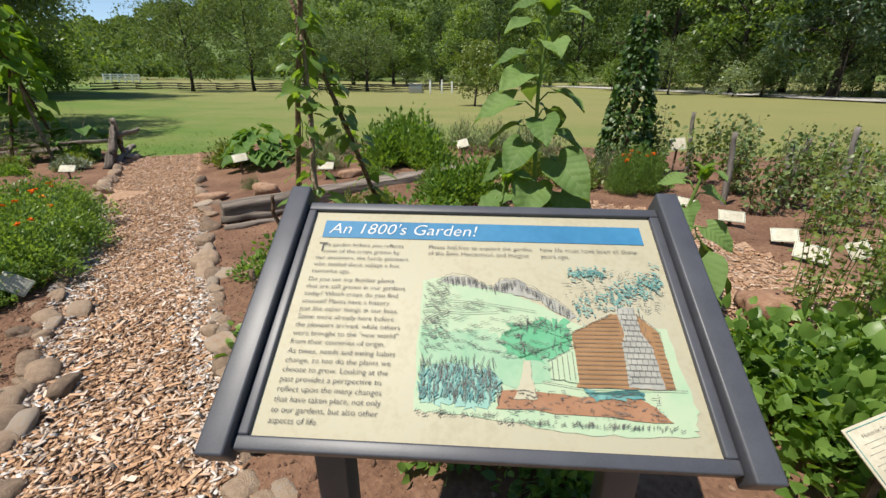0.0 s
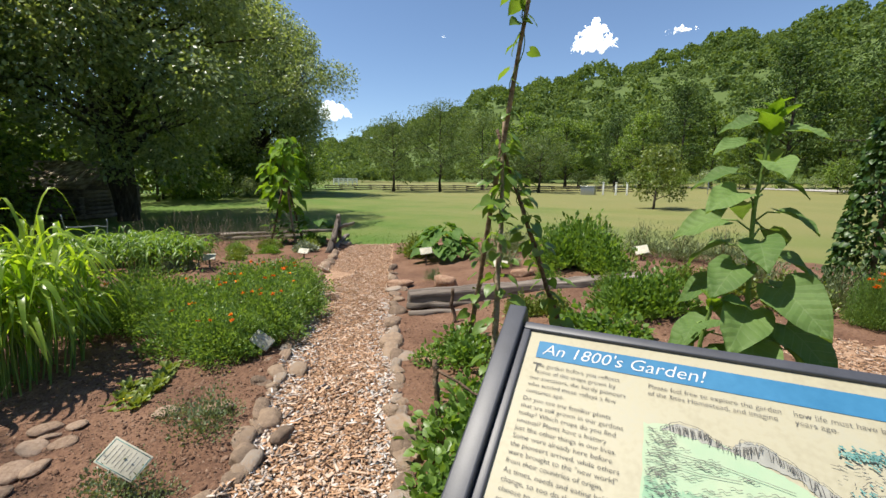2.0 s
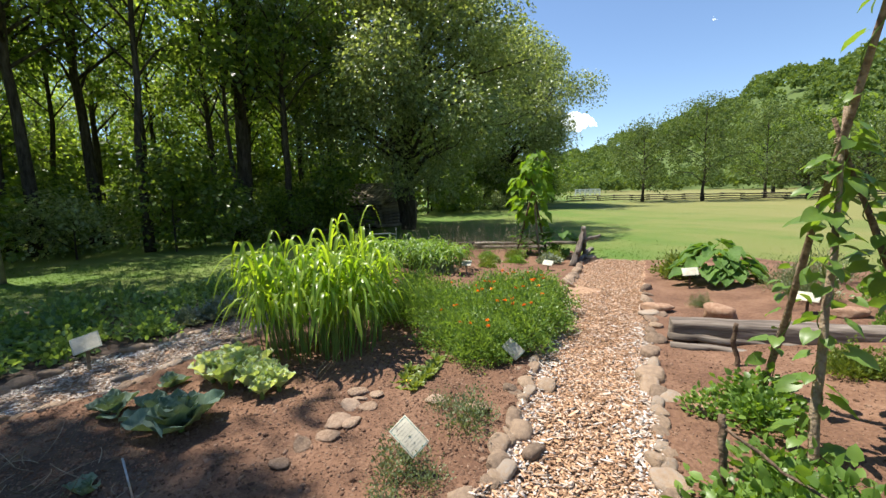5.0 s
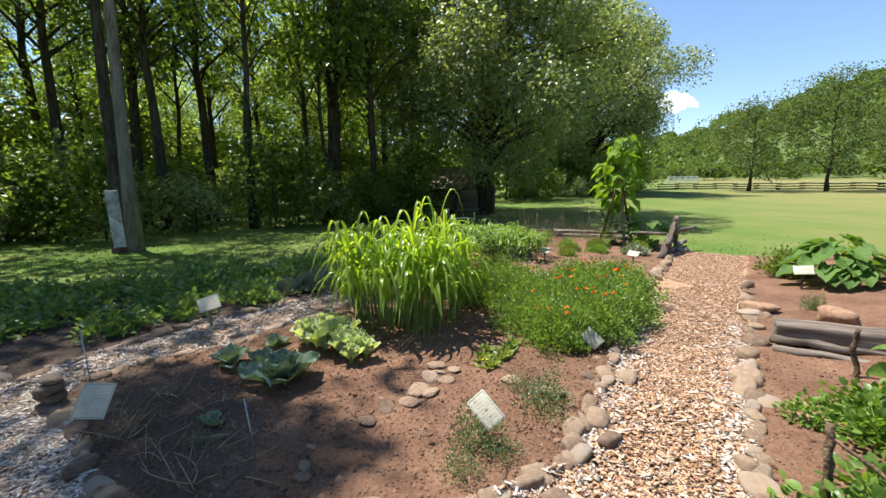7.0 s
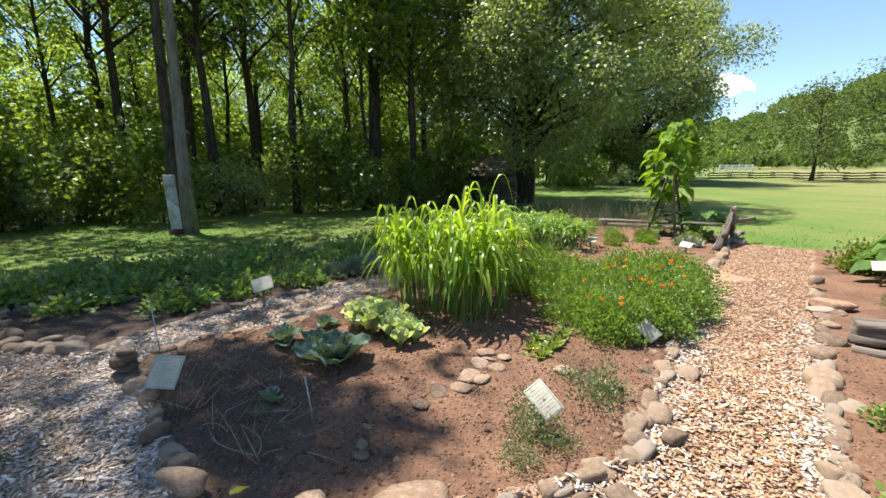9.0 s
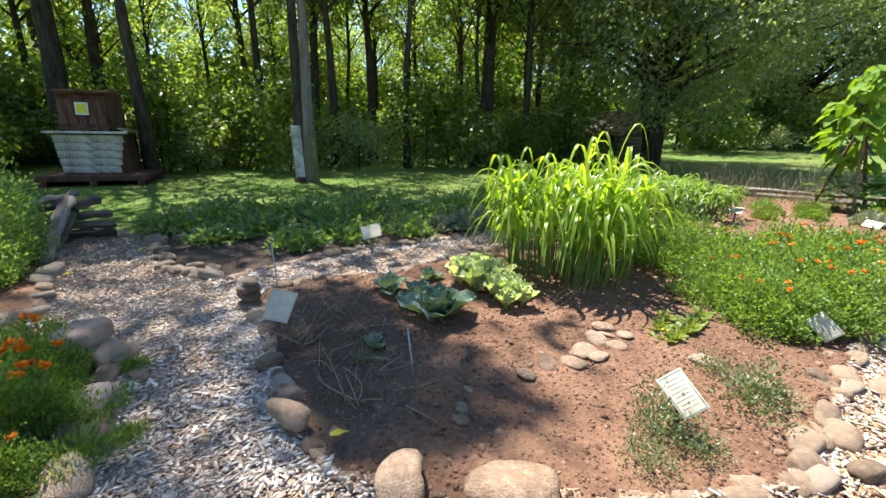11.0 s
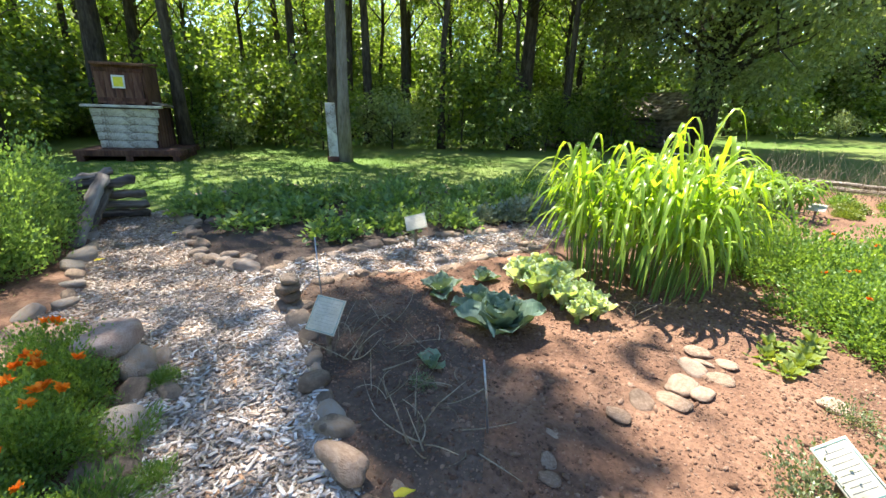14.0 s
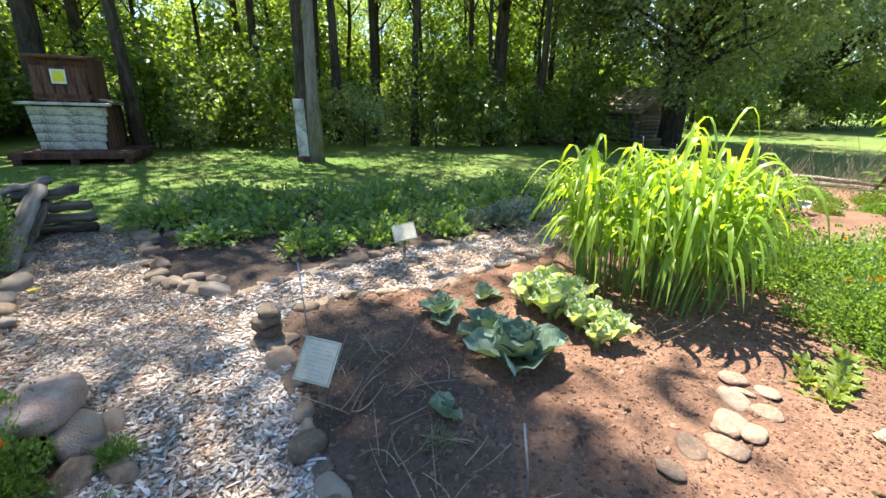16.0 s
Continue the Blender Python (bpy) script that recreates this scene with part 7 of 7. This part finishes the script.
def chip_arrays(P, seed, big=1.0):
    rr = np.random.default_rng(seed)
    n = len(P)
    S = np.stack([rr.gamma(5, 0.0074, n) * big, rr.uniform(0.007, 0.019, n) * big, rr.uniform(0.002, 0.005, n)], 1)
    t = rr.uniform(0, 6.28, n)
    tilt = rr.normal(0, 0.17, n)
    roll = rr.normal(0, 0.2, n)
    c, s = np.cos(t), np.sin(t)
    X = np.stack([c * np.cos(tilt), s * np.cos(tilt), np.sin(tilt)], 1)
    Y = np.stack([-s * np.cos(roll), c * np.cos(roll), np.sin(roll)], 1)
    Z = np.cross(X, Y)
    R = np.stack([X, Y, Z], -1)
    C = np.column_stack([P, surface(P, 0.006 + rr.random(n) * 0.012)])
    return R, S, C


fresh = sample(is_path, 46000, (((-3.2, -0.4, -0.2, 3.6), 0.28), ((-5.4, -2.4, 2.6, 6.4), 0.2), ((-8.4, -4.8, 5.6, 9.2), 0.1), ((0.6, 2.7, 1.9, 5.3), 0.05), ((-0.9, 3.1, -4.1, 0.95), 0.12), ((-3.8, -0.9, -3.4, -0.4), 0.05)), 51)
R, S, C = chip_arrays(fresh, 52)
tagged(new("wood_chips", mesh("wood_chips", *strew(CHIP, R, S, C), M["chip"])), "loose tan wood chips covering the path", "wood chips", kind="stuff")
# narrow path: chips whose colour carries the tone of its shade
old = sample(is_path, 48000, (((-3.8, -1.2, -3.4, -0.7), 0.42), ((-6.4, -3.2, -5.6, -2.0), 0.28), ((-9.2, -4.0, -2.2, 2.2), 0.2)), 55)
R, S, C = chip_arrays(old, 56, 0.9)
tagged(new("wood_chips", mesh("wood_chips", *strew(CHIP, R, S, C), M["shadechip"])), "weathered wood chips covering the narrow path, shade's grey put into their colour", "wood chips", kind="stuff")


def verge(line, n, width, seed):
    """Points strewn along an edge, thinning away from it."""
    rr = np.random.default_rng(seed)
    P = np.array(line)
    s = np.concatenate([[0], np.cumsum(np.hypot(*np.diff(P, axis=0).T))])
    at = rr.uniform(0, s[-1], n)
    Q = np.stack([np.interp(at, s, P[:, 0]), np.interp(at, s, P[:, 1])], 1) + rr.normal(0, width, (n, 2))
    return Q[is_path(Q[:, 0], Q[:, 1])]


pale = np.concatenate([verge(EDGE_L[2:], 2800, 0.13, 81), verge(EDGE_R[2:9], 2200, 0.13, 82), verge(EDGE_FRONT[4:], 3200, 0.16, 83), verge(EDGE_BACK[:5], 1400, 0.14, 84), verge(BED_CORNER[:4], 1700, 0.18, 85), verge(BED_POTATO[:4], 2400, 0.16, 86)])
R, S, C = chip_arrays(pale, 87, 1.1)
tagged(new("wood_chips", mesh("wood_chips", *strew(CHIP, R, S, C + [0, 0, 0.006]), M["palechip"])), "bleached pale wood chips along the path's stone edges", "wood chips", kind="stuff")
for box_, cm, n_, seed_ in (((-2.6, -0.8, 0.9, 2.6), "chip", 160, 53), ((-2.9, -1.6, -2.4, -1.1), "shadechip", 130, 57)):
    one = mesh("chip", CHIP[0], CHIP[1], M[cm])
    close = sample(is_path, n_, ((box_, 1.0),), seed_)
    R, S, C = chip_arrays(close, seed_ + 1, 1.35)
    for k in range(len(close)):
        part("chip", one, path, Matrix.Translation(C[k] + [0, 0, 0.008]) @ Matrix(R[k].tolist()).to_4x4() @ Matrix.Diagonal((*S[k], 1)))

ico = bmesh.new()
bmesh.ops.create_icosphere(ico, subdivisions=1, radius=0.5)
rr = np.random.default_rng(61)
CV = np.array([v.co for v in ico.verts]) * rr.uniform(0.8, 1.2, (len(ico.verts), 1))
CF = np.array([[v.index for v in f.verts] for f in ico.faces])
ico.free()
Pc = sample(is_bed, 60000, (((-4.6, -1.9, -2.3, 2.6), 0.5), ((-7.5, -4.2, -0.8, 5.0), 0.12), ((-3.2, 0.5, 0.9, 5.0), 0.2), ((-8.8, -4.3, -5.3, -0.6), 0.1), ((0.5, 4.0, 1.2, 6.5), 0.08)), 62)
n = len(Pc)
S = np.minimum(rr.gamma(0.8, 0.0085, n) + 0.005, 0.055)
tagged(new("soil_clods", mesh("soil_clods", *strew((CV, CF), frames(n, rr.normal(size=(n, 3))), np.stack([S, S * rr.uniform(0.6, 1, n), S * 0.5], 1), np.column_stack([Pc, surface(Pc, -S * 0.02)])), M["clod"])), "crumbled reddish clods and small stones on the soil", "soil clods", kind="stuff")

# ---- lawn blades along the garden ----


def is_lawn(x, y):
    return ~is_path(x, y) & ~is_bed(x, y)


Pg = sample(is_lawn, 34000, (((-15.0, -6.0, -10.0, -0.5), 0.55), ((-15, -9.0, 1.5, 10), 0.2), ((-14, -1.0, 8.4, 18), 0.25)), 71)
Pg = Pg[rr.random(len(Pg)) > smooth01((np.hypot(Pg[:, 0] + 4, Pg[:, 1]) - 7.5) / 8)]
n = len(Pg)
tuft = (np.array([[-0.09, 0, 0], [0.09, 0, 0], [0.02, 0.12, 1.0], [-0.22, 0.05, 0.0], [-0.06, 0.05, 0.0], [-0.32, -0.1, 0.8], [0.08, -0.04, 0.0], [0.22, -0.04, 0.0], [0.36, -0.14, 0.75]]), np.array([[0, 1, 2], [3, 4, 5], [6, 7, 8]]))
t = rr.uniform(0, 6.28, n)
c, s, o, l = np.cos(t), np.sin(t), np.zeros(n), np.ones(n)
R = np.stack([np.stack([c, s, o], 1), np.stack([-s, c, o], 1), np.stack([o, o, l], 1)], -1)
hgt = rr.uniform(0.022, 0.05, n)
tagged(new("grass_blades", mesh("grass_blades", *strew(tuft, R, np.stack([hgt * 1.2, hgt * 1.2, hgt], 1), np.column_stack([Pg, ground_z(Pg[:, 0], Pg[:, 1]) - 0.003])), M["l_grass"])), "short mown grass blades", "grass", kind="stuff")
